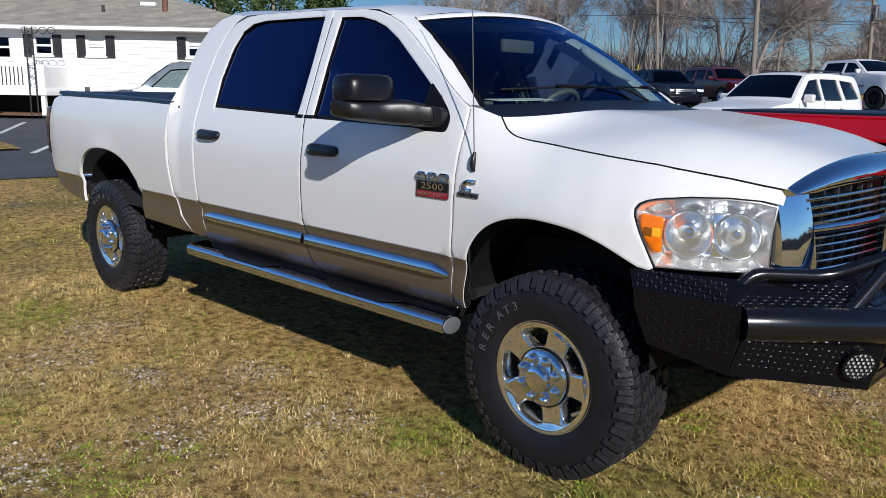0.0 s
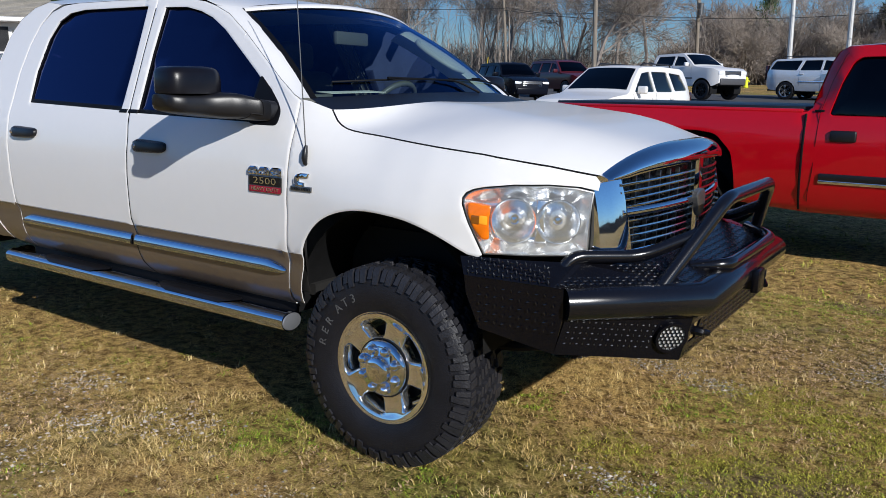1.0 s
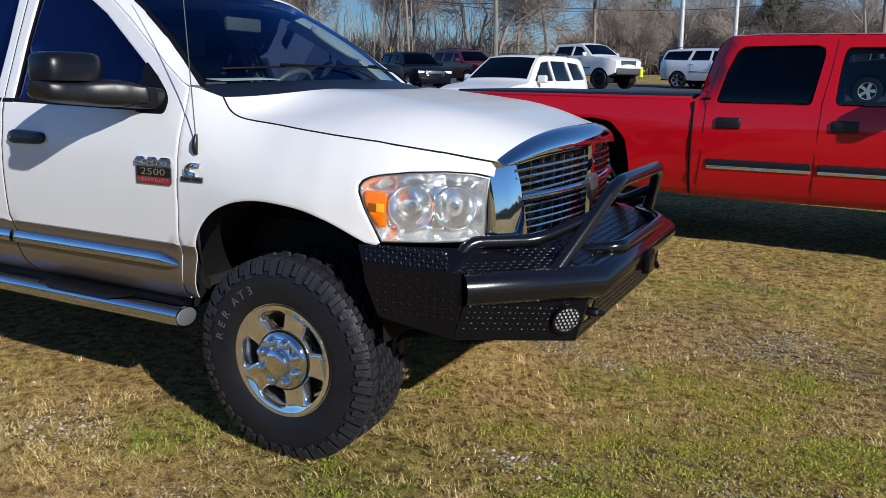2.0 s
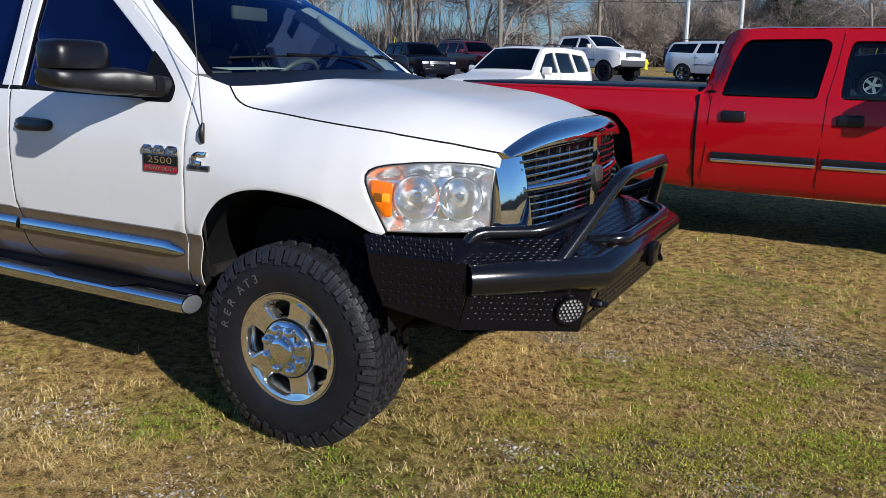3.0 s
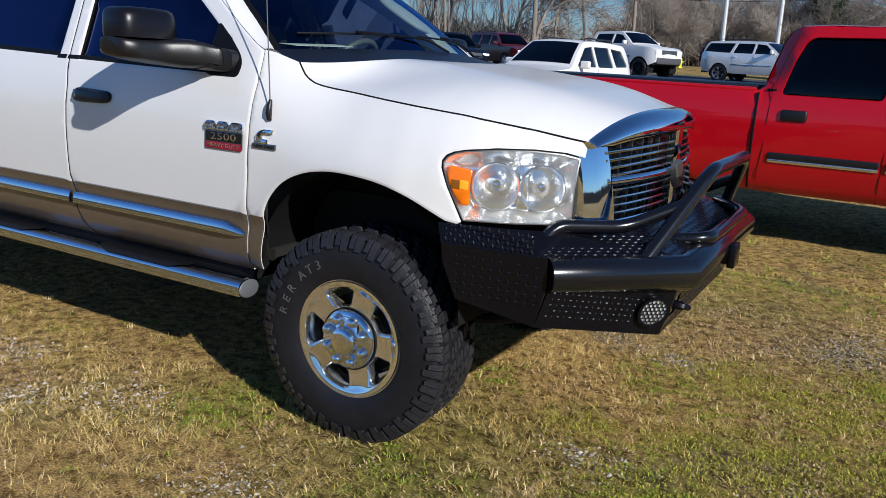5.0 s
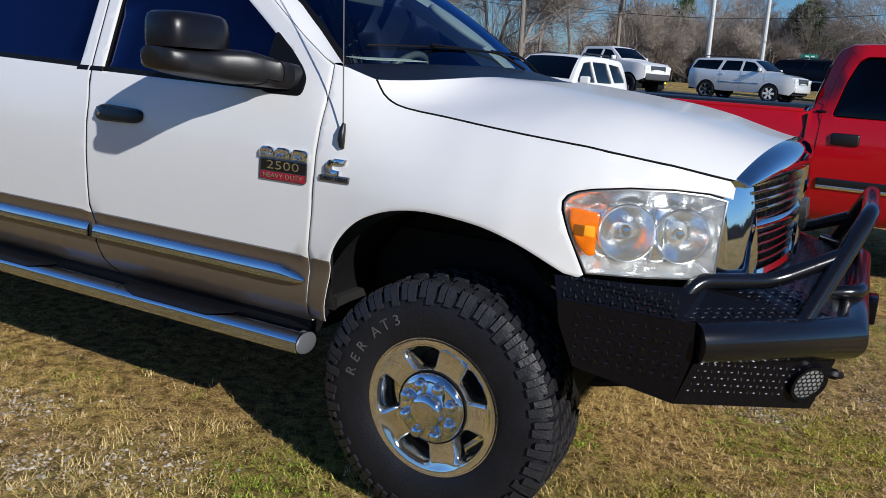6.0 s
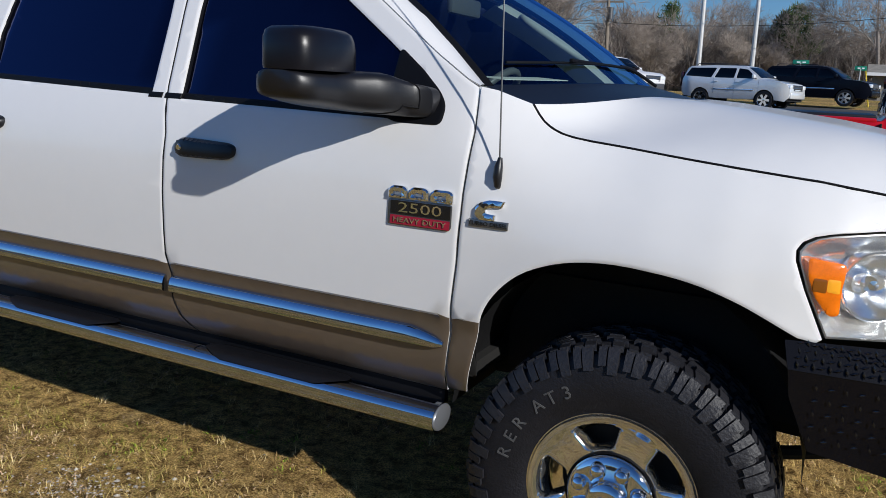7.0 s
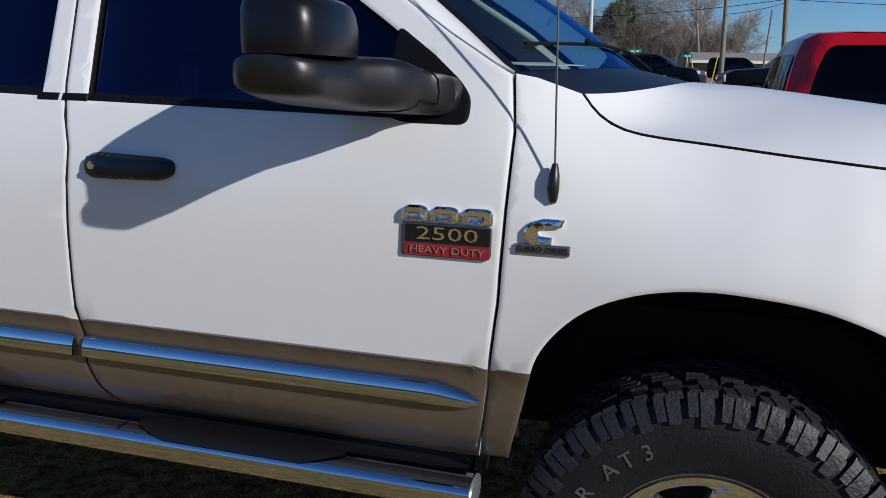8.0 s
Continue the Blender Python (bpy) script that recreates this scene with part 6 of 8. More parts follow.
def vehicle(name, label, category, m, paint, top, bottom, windows, axles, wheel, width, belt, shield, back=None, lamp=None, tail=None, trim=None, lean=0.36, handles=(), seams=(), mirror=None, rack=None, cap=None, side_m=None, section=None, corner=None):
    """A closed body swept over a silhouette: top runs from the tail over the roof to the nose, bottom back along the sills and arches."""
    root = thing(name, label, category, at=m)
    W = width / 2
    prof = [(0.2, 0.90 * W), (0.42, 0.955 * W), (0.62, 0.99 * W), (0.85, W), (belt - 0.12, 0.995 * W), (belt, 0.965 * W)]
    prof = section or prof
    x_lo, x_hi = min(p[0] for p in top), max(p[0] for p in top)

    def hw(x, z):
        w = lerp(z, prof) if z < belt else 0.965 * W - lean * (z - belt)
        if corner and z > belt:
            # rounded rear corner of the cab
            q = min(1, max(0, (corner[0] + 0.35 * (z - belt) + corner[1] - x) / corner[1]))
            w -= 0.8 * corner[1] * (1 - math.sqrt(1 - q * q)) * min(1, (z - belt) / 0.06)
        e = min(x - x_lo, x_hi - x)
        return w * (1 - 0.16 * max(0, 1 - e / 0.55) ** 2.2)

    outline = top + bottom
    body = None
    gm = M_car_dark
    for s in (1, -1):
        surf = lambda u, v, off=0.0: Vector((u, -s * (hw(u, v) + off), v))
        bm = bmesh.new()
        panel(bm, outline, surf, windows, step=0.16, depth=0.03, inward=Vector((0, s, 0)), flip=s < 0, fine=0.09, round_edge=0.01)
        o = part("body_side", bm, paint, root, smooth=40)
        for wdw in windows:
            bm = bmesh.new()
            panel(bm, wdw, lambda u, v: surf(u, v, -0.02), step=0.3, depth=0, inward=Vector((0, s, 0)), flip=s < 0, fine=0.2)
            part("side_window", bm, side_m[windows.index(wdw)] if side_m else gm, root, "clear glass" if side_m and side_m[windows.index(wdw)] is M_carglass else "dark tinted window")
        for x0, x1, z in handles:
            bm = bmesh.new()
            hh = 0.046 if paint is M_red else 0.02
            a, b = surf(x0, z - hh, -0.01), surf(x1, z + hh, 0.026)
            box(bm, (a.x, min(a.y, b.y), a.z), (b.x, max(a.y, b.y), b.z), 0.016 if paint is M_red else 0.008, 3)
            part("door_handle", bm, M_plastic if paint in (M_red,) else paint, root)
        for line in seams:
            bm = bmesh.new()
            for p, q in zip(line, line[1:]):
                n = max(1, int(math.hypot(q[0] - p[0], q[1] - p[1]) / 0.1))
                pts = [surf(p[0] + (q[0] - p[0]) * i / n, p[1] + (q[1] - p[1]) * i / n, 0.0006) for i in range(n + 1)]
                tube(bm, pts, 0.0026, 4)
            part("door_seam", bm, M_rubber_seal, root, "dark door gap")
        if trim:
            for x0, x1, z0, z1, tm in trim:
                bm = bmesh.new()
                panel(bm, soft_poly([(x0, z0), (x1, z0), (x1, z1), (x0, z1)], min(0.012, (z1 - z0) * 0.3), 2), lambda u, v: surf(u, v, 0.012), step=0.2, depth=0.014, inward=Vector((0, s, 0)), flip=s < 0, fine=0.15)
                part("side_trim", bm, tm, root)
        if mirror:
            x, z, mm = mirror
            bm = bmesh.new()
            y = hw(x, z)
            kk = 1.35 if paint is M_red else 1.0
            box(bm, (x - 0.05, min(-s * (y + 0.02), -s * (y + 0.24 * kk)), z), (x + 0.07 * kk, max(-s * (y + 0.02), -s * (y + 0.24 * kk)), z + 0.17 * kk), 0.035, 3)
            part("wing_mirror", bm, mm, root)
        if rack:
            x0, x1, z = rack
            bm = bmesh.new()
            tube(bm, bent([(x0, -s * 0.62 * W, z - 0.04), (x0 + 0.08, -s * 0.62 * W, z + 0.05), (x1 - 0.08, -s * 0.62 * W, z + 0.05), (x1, -s * 0.62 * W, z - 0.04)], 0.06), 0.018, 6)
            part("roof_rail", bm, M_plastic, root)
    # skin over the top path
    def skin(i, v, off=0.0):
        x, z = top[i]
        w = hw(x, z)
        crown = 0.035 * (1 - abs(v) ** 2.5)
        a, b = top[max(i - 1, 0)], top[min(i + 1, len(top) - 1)]
        n = Vector((-(b[1] - a[1]), b[0] - a[0]))
        n = n.normalized() if n.length else Vector((0, 1))
        return Vector((x + n.x * (crown + off), -v * w, z + n.y * (crown + off)))
    vs = [j / 8 for j in range(-8, 9)]
    bm = bmesh.new()
    rings = [[skin(i, v) for v in vs] for i in range(len(top))]
    ring_loft(bm, rings, False)
    bmesh.ops.recalc_face_normals(bm, faces=bm.faces)
    part("body_top", bm, paint, root, smooth=28)
    bm = bmesh.new()
    zb = min(p[1] for p in bottom)
    box(bm, (x_lo + 0.1, -0.86 * W, zb + 0.02), (x_hi - 0.1, 0.86 * W, zb + 0.10))
    part("underbody", bm, M_under, root)
    for nm, rng in (("windscreen", shield), ("rear_window", back)):
        if rng:
            i0, i1 = rng
            bm = bmesh.new()
            rings = []
            for k in range(11):
                t = i0 + (i1 - i0) * (0.06 + 0.88 * k / 10)
                a = min(int(t), i1 - 1)
                rings.append([skin(a, v * 0.91, 0.008).lerp(skin(a + 1, v * 0.91, 0.008), t - a) for v in vs])
            ring_loft(bm, rings, False)
            part(nm, bm, gm, root, "dark glass", smooth=60)
    if lamp:
        x, z0, z1, dx = lamp
        for s in (1, -1):
            bm = bmesh.new()
            y1, y0 = hw(x_hi - 0.05, (z0 + z1) / 2) * 1.0, hw(x_hi - 0.05, (z0 + z1) / 2) * 0.62
            box(bm, (x - dx, min(-s * y0, -s * y1), z0), (x + 0.012, max(-s * y0, -s * y1), z1), 0.02, 2)
            part("headlamp", bm, M_housing, root, "clear headlamp")
        bm = bmesh.new()
        yg = hw(x_hi - 0.05, z0) * 0.58
        box(bm, (x - 0.05, -yg, z0 - 0.10), (x + 0.025, yg, z1 + 0.01), 0.02, 2)
        mesh = part("grille", bm, M_grille, root, "dark grille")
        for k in range(3):
            bm = bmesh.new()
            zz = z0 - 0.07 + (z1 - z0 + 0.05) * k / 2
            box(bm, (x - 0.02, -yg * 0.97, zz - 0.010), (x + 0.034, yg * 0.97, zz + 0.010), 0.004)
            part("grille_bar", bm, M_bar, mesh, "silver grille bar")
        bm = bmesh.new()
        box(bm, (x - 0.10, -hw(x_hi, 0.5) * 0.98, z0 - 0.42), (x + 0.06, hw(x_hi, 0.5) * 0.98, z0 - 0.14), 0.05, 3)
        part("front_bumper", bm, cap or paint, root, "front bumper")
    if tail:
        x, z0, z1 = tail
        for s in (1, -1):
            bm = bmesh.new()
            y = hw(x + 0.05, (z0 + z1) / 2)
            box(bm, (x - 0.015, min(-s * (y - 0.16), -s * (y + 0.012)), z0), (x + 0.11, max(-s * (y - 0.16), -s * (y + 0.012)), z1), 0.02, 2)
            part("tail_lamp", bm, M_tail, root, "red tail lamp")
    for k, (ax, r) in enumerate(axles):
        for s in (1, -1):
            mm = Matrix.Translation((ax, -s * (W * 0.86), r)) @ Matrix.Rotation(0 if s == 1 else math.pi, 4, "Z") @ Matrix.Rotation(0.4 * k, 4, "Y")
            c = copy_thing(wheel, mm)
            c.parent = root
            bm = bmesh.new()
            rings = []
            for a in range(-20, 201, 20):
                c2, d2 = ax + (r * 1.13) * math.cos(radians(a)), r + (r * 1.13) * math.sin(radians(a))
                rings.append([(c2, -s * y, d2) for y in (W * 0.97, W * 0.55)] + [(ax, -s * W * 0.54, r)])
            ring_loft(bm, rings, False)
            part("wheel_well", bm, M_liner, root)
    return root


def arch(cx, r, z0, n=8):
    """Points of a wheel opening, front to rear."""
    a0 = math.asin(max(-1, min(1, (z0 - r * 0.98) / (r * 1.15))))
    return [(cx + r * 1.15 * math.cos(a0 + (math.pi - 2 * a0) * i / n), r * 0.98 + r * 1.15 * math.sin(a0 + (math.pi - 2 * a0) * i / n)) for i in range(n + 1)]


def stand(x, y, yaw, dz=0.0):
    return pose(x, y, ground_z(x, y) + dz, 0, 0, yaw)


wheel_suv = build_road_wheel(0.39, 0.265, 0.27, M_alloy, 6)
wheel_black = build_road_wheel(0.42, 0.27, 0.30, M_gloss_black, 8)
wheel_small = build_road_wheel(0.36, 0.22, 0.24, M_housing, 5)

M_carglass = glass("car_window_glass", (0.45, 0.53, 0.54))

# red crew cab pickup beside the white one
RX, RY, RZ = 0.0, 4.87, 0.07
red_top = [(-1.78, 0.62), (-1.80, 0.80), (-1.80, 1.20), (-1.76, 1.295), (-1.0, 1.30), (0.0, 1.302), (0.625, 1.302), (0.632, 1.305), (0.66, 1.335), (0.70, 1.52), (0.745, 1.70), (0.79, 1.792), (0.87, 1.832), (1.1, 1.845), (2.0, 1.842), (2.45, 1.815), (2.62, 1.775), (2.95, 1.55), (3.22, 1.36), (3.30, 1.32), (3.8, 1.285), (4.25, 1.22), (4.42, 1.12), (4.46, 0.80), (4.42, 0.55)]
red_bot = [(4.1, 0.46)] + arch(3.42, 0.39, 0.46) + [(2.6, 0.45), (0.70, 0.45), (0.55, 0.46)] + soft_poly([(0.10, 0.46), (0.085, 0.74), (0.045, 0.94), (-0.09, 1.085), (-0.25, 1.11), (-0.60, 1.11), (-0.77, 1.07), (-0.88, 0.94), (-0.93, 0.74), (-0.94, 0.47)], 0.04, 2)[2:-2] + [(-1.2, 0.47), (-1.6, 0.52)]
red_rw = soft_poly([(0.805, 1.275), (0.865, 1.54), (0.93, 1.705), (0.985, 1.742), (1.555, 1.752), (1.612, 1.725), (1.612, 1.66), (1.55, 1.275)], 0.035)
red_fw = soft_poly([(1.725, 1.275), (1.738, 1.56), (1.765, 1.735), (2.2, 1.735), (2.40, 1.70), (2.72, 1.47), (2.86, 1.34), (2.86, 1.275)], 0.05)
red = vehicle("pickup_truck", "bright red crew cab pickup with black and silver side trim", "pickup truck", pose(RX, RY, RZ), M_red, red_top, red_bot, [red_rw, red_fw],
              [(3.42, 0.39), (-0.42, 0.39)], wheel_suv, 2.02, 1.29, (16, 18), (8, 10), (4.45, 0.86, 1.06, 0.14), (-1.80, 0.78, 1.22), lean=0.34,
              trim=[(0.622, 0.640, 0.47, 1.285, M_rubber_seal), (0.775, 1.605, 0.745, 0.800, M_plastic), (1.655, 2.70, 0.745, 0.800, M_plastic), (0.775, 1.605, 0.716, 0.743, M_alloy), (1.655, 2.70, 0.716, 0.743, M_alloy)],
              handles=[(0.83, 1.03, 1.11), (1.72, 1.92, 1.11)],
              seams=[[(0.700, 0.46), (0.695, 0.60), (0.72, 0.80), (0.735, 1.29), (0.79, 1.55), (0.86, 1.76), (0.88, 1.78)], [(1.62, 0.46), (1.625, 0.9), (1.635, 1.29), (1.675, 1.55), (1.70, 1.80)], [(2.62, 0.46), (2.72, 0.8), (2.80, 1.25)]],
              corner=(0.64, 0.13), mirror=(2.36, 1.29, M_plastic), side_m=(M_car_dark, M_carglass), section=[(0.2, 0.80), (0.45, 0.885), (0.52, 0.930), (0.62, 0.972), (0.74, 0.996), (0.925, 1.000), (0.95, 1.012), (1.04, 1.013), (1.17, 1.004), (1.29, 0.975)])
for s in (1, -1):
    bm = bmesh.new()
    box(bm, (-1.74, -s * 0.93 - 0.035, 1.285), (0.60, -s * 0.93 + 0.035, 1.322), 0.012, 2)
    part("bed_rail", bm, M_red, red)
bm = bmesh.new()
box(bm, (-1.70, -0.885, 1.300), (0.60, 0.885, 1.342), 0.01, 2)
part("bed_liner", bm, M_plastic, red, "black bed cover")
for s in (1, -1):
    bm = bmesh.new()
    rings = []
    for i in range(13):
        a = math.pi * i / 12
        x, z = -0.42 + 0.56 * math.cos(a), 0.52 + 0.62 * math.sin(a)
        rings.append([(x, -s * 0.95, z), (x, -s * 0.55, z), (-0.42, -s * 0.54, 0.52)])
    ring_loft(bm, rings, False)
    part("wheel_arch_liner", bm, M_liner, red)
for y in (-0.42, 0.42):
    bm = bmesh.new()
    box(bm, (1.62, y - 0.25, 0.95), (1.76, y + 0.25, 1.46), 0.05, 3)
    box(bm, (1.64, y - 0.13, 1.44), (1.74, y + 0.13, 1.63), 0.04, 3)
    part("seat", bm, M_interior, red, "dark front seat")
bm = bmesh.new()
box(bm, (2.55, -0.84, 1.10), (3.05, 0.84, 1.31), 0.05, 3)
part("dashboard", bm, M_interior, red, "dark dashboard")
bm = bmesh.new()
box(bm, (0.690, -0.962, 1.300), (0.765, -0.952, 1.318), 0.003)
part("badge", bm, M_rubber_seal, red, "small dark badge")

# white SUV behind the red pickup, facing the lawn
t4 = [(-2.25, 0.55), (-2.28, 0.85), (-2.25, 1.05), (-2.12, 1.45), (-1.95, 1.70), (-1.80, 1.755), (-0.9, 1.79), (0.0, 1.775), (0.25, 1.74), (0.60, 1.50), (0.98, 1.20), (1.10, 1.15), (1.7, 1.09), (2.1, 1.00), (2.26, 0.86), (2.28, 0.55)]
b4 = [(2.1, 0.36)] + arch(1.40, 0.36, 0.36) + [(0.5, 0.36), (-0.6, 0.36)] + arch(-1.38, 0.36, 0.36) + [(-2.1, 0.42)]
w4 = [soft_poly([(0.72, 1.20), (0.20, 1.62), (-0.18, 1.66), (-0.22, 1.20)], 0.05), soft_poly([(-0.30, 1.20), (-0.27, 1.66), (-1.02, 1.66), (-1.12, 1.20)], 0.05), soft_poly([(-1.24, 1.22), (-1.14, 1.65), (-1.70, 1.61), (-1.92, 1.24)], 0.05)]
vehicle("suv", "white sport utility vehicle with dark windscreen", "car", pose(-5.60, 15.05, 0.25, 0, 0, -98), M_white, t4, b4, w4, [(1.40, 0.36), (-1.38, 0.36)], wheel_small, 1.84, 1.16, (8, 10), (2, 4), (2.27, 0.74, 0.92, 0.2), (-2.27, 0.9, 1.2), mirror=(0.62, 1.16, M_white), handles=[(-0.20, -0.02, 1.04), (-1.1, -0.92, 1.04)], rack=(-1.5, 0.0, 1.80), side_m=(M_carglass, M_carglass, M_carglass),
        seams=[[(-0.26, 0.4), (-0.26, 1.18)], [(0.78, 0.45), (0.80, 1.15)]])

M_bumper_grey = mat("dark_grey_bumper", (0.07, 0.07, 0.075), 0.4)
# white pickup on tall black wheels
tg = [(-3.05, 0.75), (-3.08, 1.0), (-3.05, 1.42), (-1.2, 1.42), (-1.13, 1.45), (-1.03, 1.86), (-0.93, 1.95), (0.35, 1.98), (0.55, 1.94), (0.95, 1.68), (1.25, 1.45), (1.4, 1.40), (2.3, 1.33), (2.52, 1.22), (2.56, 0.95), (2.54, 0.72)]
bg = [(2.3, 0.60)] + arch(1.75, 0.44, 0.60) + [(0.9, 0.58), (-0.9, 0.58)] + arch(-1.85, 0.44, 0.60) + [(-2.8, 0.66)]
wg = [soft_poly([(1.05, 1.45), (0.58, 1.82), (0.18, 1.86), (0.14, 1.45)], 0.05), soft_poly([(0.04, 1.45), (0.08, 1.86), (-0.86, 1.84), (-0.98, 1.45)], 0.05)]
vehicle("pickup_truck", "white lifted pickup on black wheels, dusty flanks", "pickup truck", stand(-9.70, 32.90, -24, 0.05), M_white, tg, bg, wg, [(1.75, 0.44), (-1.85, 0.44)], wheel_black, 2.0, 1.43, (8, 10), (4, 5), (2.55, 1.06, 1.22, 0.2), (-3.07, 1.0, 1.35), mirror=(0.95, 1.42, M_white), trim=[(-0.9, 1.25, 0.90, 0.96, M_badge_grey)], handles=[(0.10, 0.28, 1.25), (-0.88, -0.7, 1.25)], cap=M_bumper_grey,
        seams=[[(0.09, 0.6), (0.09, 1.43)], [(1.2, 0.75), (1.15, 1.40)]])

# pearl SUV and black SUV on the far lot
ty = [(-2.42, 0.60), (-2.47, 0.80), (-2.44, 1.15), (-2.36, 1.33), (-2.24, 1.66), (-2.08, 1.77), (-1.0, 1.825), (0.3, 1.815), (0.55, 1.77), (0.95, 1.52), (1.28, 1.28), (1.42, 1.235), (2.10, 1.18), (2.38, 1.10), (2.52, 0.90), (2.54, 0.72), (2.50, 0.52)]
by = [(2.35, 0.36)] + arch(1.49, 0.39, 0.40) + [(0.7, 0.38), (-0.7, 0.38)] + arch(-1.46, 0.39, 0.40) + [(-2.3, 0.45)]
wy = [soft_poly([(1.10, 1.28), (0.62, 1.66), (0.19, 1.71), (0.16, 1.28)], 0.05), soft_poly([(0.06, 1.28), (0.09, 1.71), (-0.70, 1.71), (-0.86, 1.28)], 0.05), soft_poly([(-1.00, 1.28), (-0.84, 1.71), (-2.08, 1.69), (-2.31, 1.33)], 0.05)]
kw = dict(trim=[(-0.85, 1.0, 0.76, 0.82, M_chrome)], mirror=(1.0, 1.29, M_silver), handles=[(0.18, 0.38, 1.12), (-0.85, -0.65, 1.12)], rack=(-1.9, 0.1, 1.845), seams=[[(0.12, 0.4), (0.12, 1.28)], [(-0.84, 0.6), (-0.86, 1.28)], [(1.22, 0.55), (1.20, 1.24)]])
vehicle("suv", "pearl white sport utility vehicle with chrome trim", "car", stand(-4.30, 35.9, -17), M_silver, ty, by, wy, [(1.49, 0.39), (-1.46, 0.39)], wheel_suv, 2.0, 1.28, (8, 10), (2, 4), (2.53, 0.90, 1.06, 0.22), (-2.54, 0.85, 1.5), **kw)
kw["mirror"] = (1.0, 1.29, M_navy)
vehicle("suv", "black sport utility vehicle on the far lot", "car", stand(-1.30, 40.6, -14, 0.1), M_navy, ty, by, wy, [(1.49, 0.39), (-1.46, 0.39)], wheel_suv, 2.0, 1.28, (8, 10), (2, 4), (2.53, 0.90, 1.06, 0.22), (-2.54, 0.85, 1.5), **kw)

# small dark SUV and dark red SUV
tb = [(-2.15, 0.55), (-2.18, 0.80), (-2.15, 1.05), (-2.02, 1.52), (-1.90, 1.62), (-0.9, 1.65), (0.05, 1.64), (0.25, 1.58), (0.62, 1.30), (0.82, 1.10), (0.95, 1.06), (1.85, 0.98), (2.10, 0.88), (2.14, 0.55)]
bb = [(1.98, 0.34)] + arch(1.28, 0.36, 0.36) + [(0.5, 0.35), (-0.5, 0.35)] + arch(-1.30, 0.36, 0.36) + [(-2.0, 0.42)]
wb = [soft_poly([(0.64, 1.10), (0.24, 1.48), (-0.10, 1.52), (-0.12, 1.10)], 0.04), soft_poly([(-0.20, 1.10), (-0.18, 1.52), (-0.92, 1.53), (-0.98, 1.10)], 0.04), soft_poly([(-1.08, 1.10), (-1.02, 1.53), (-1.80, 1.51), (-1.96, 1.14)], 0.04)]
vehicle("suv", "black compact sport utility vehicle by the drive", "car", stand(-15.6, 27.5, -36), M_navy, tb, bb, wb, [(1.28, 0.36), (-1.30, 0.36)], wheel_small, 1.76, 1.08, (7, 9), (2, 4), (2.12, 0.76, 0.86, 0.10), (-2.16, 0.8, 1.1), mirror=(0.6, 1.08, M_navy))
vehicle("suv", "dark red sport utility vehicle with a yellow window tag", "car", stand(-15.0, 31.6, -30, 0.1), M_maroon, tb, bb, wb, [(1.28, 0.36), (-1.30, 0.36)], wheel_small, 1.76, 1.08, (7, 9), (2, 4), (2.12, 0.72, 0.88, 0.16), (-2.16, 0.8, 1.1), mirror=(0.6, 1.08, M_maroon), rack=(-1.6, 0.0, 1.66))

# dark pickup beyond the white one's bed, dark cars in the distance
td = [(-2.9, 0.70), (-2.92, 0.95), (-2.90, 1.20), (-1.0, 1.20), (-0.93, 1.24), (-0.80, 1.68), (-0.68, 1.78), (0.45, 1.80), (0.65, 1.76), (1.05, 1.48), (1.32, 1.22), (1.46, 1.18), (2.3, 1.10), (2.50, 1.00), (2.54, 0.78), (2.52, 0.58)]
bd = [(2.3, 0.46)] + arch(1.72, 0.38, 0.44) + [(0.9, 0.42), (-0.9, 0.42)] + arch(-1.75, 0.38, 0.44) + [(-2.7, 0.5)]
wd = [soft_poly([(1.10, 1.24), (0.66, 1.63), (0.22, 1.67), (0.18, 1.24)], 0.05), soft_poly([(0.08, 1.24), (0.12, 1.67), (-0.66, 1.65), (-0.78, 1.24)], 0.05)]
vehicle("pickup_truck", "slate blue pickup with clear windows near the house", "pickup truck", stand(-15.6, 6.2, -117, -0.10), M_slate, td, bd, wd, [(1.72, 0.38), (-1.75, 0.38)], wheel_small, 1.95, 1.22, (8, 10), (4, 5), (2.52, 0.8, 1.0, 0.2), (-2.9, 0.85, 1.15), side_m=(M_carglass,) * 3)
vehicle("pickup_truck", "dark blue pickup parked beyond the red one", "pickup truck", stand(3.6, 21.6, -176, 0.38), M_navy, td, bd, wd, [(1.72, 0.38), (-1.75, 0.38)], wheel_small, 1.95, 1.22, (8, 10), (4, 5), (2.52, 0.8, 1.0, 0.2), (-2.9, 0.85, 1.15), mirror=(0.95, 1.22, M_navy))
vehicle("suv", "dark car far along the road", "car", stand(4.0, 54.0, -5, 0.2), M_navy, tb, bb, wb, [(1.28, 0.36), (-1.30, 0.36)], wheel_small, 1.76, 1.08, (7, 9), (2, 4), (2.12, 0.72, 0.88, 0.16), (-2.16, 0.8, 1.1))
for w in (wheel_suv, wheel_black, wheel_small):
    for o in (*w.children_recursive, w):
        bpy.data.objects.remove(o)


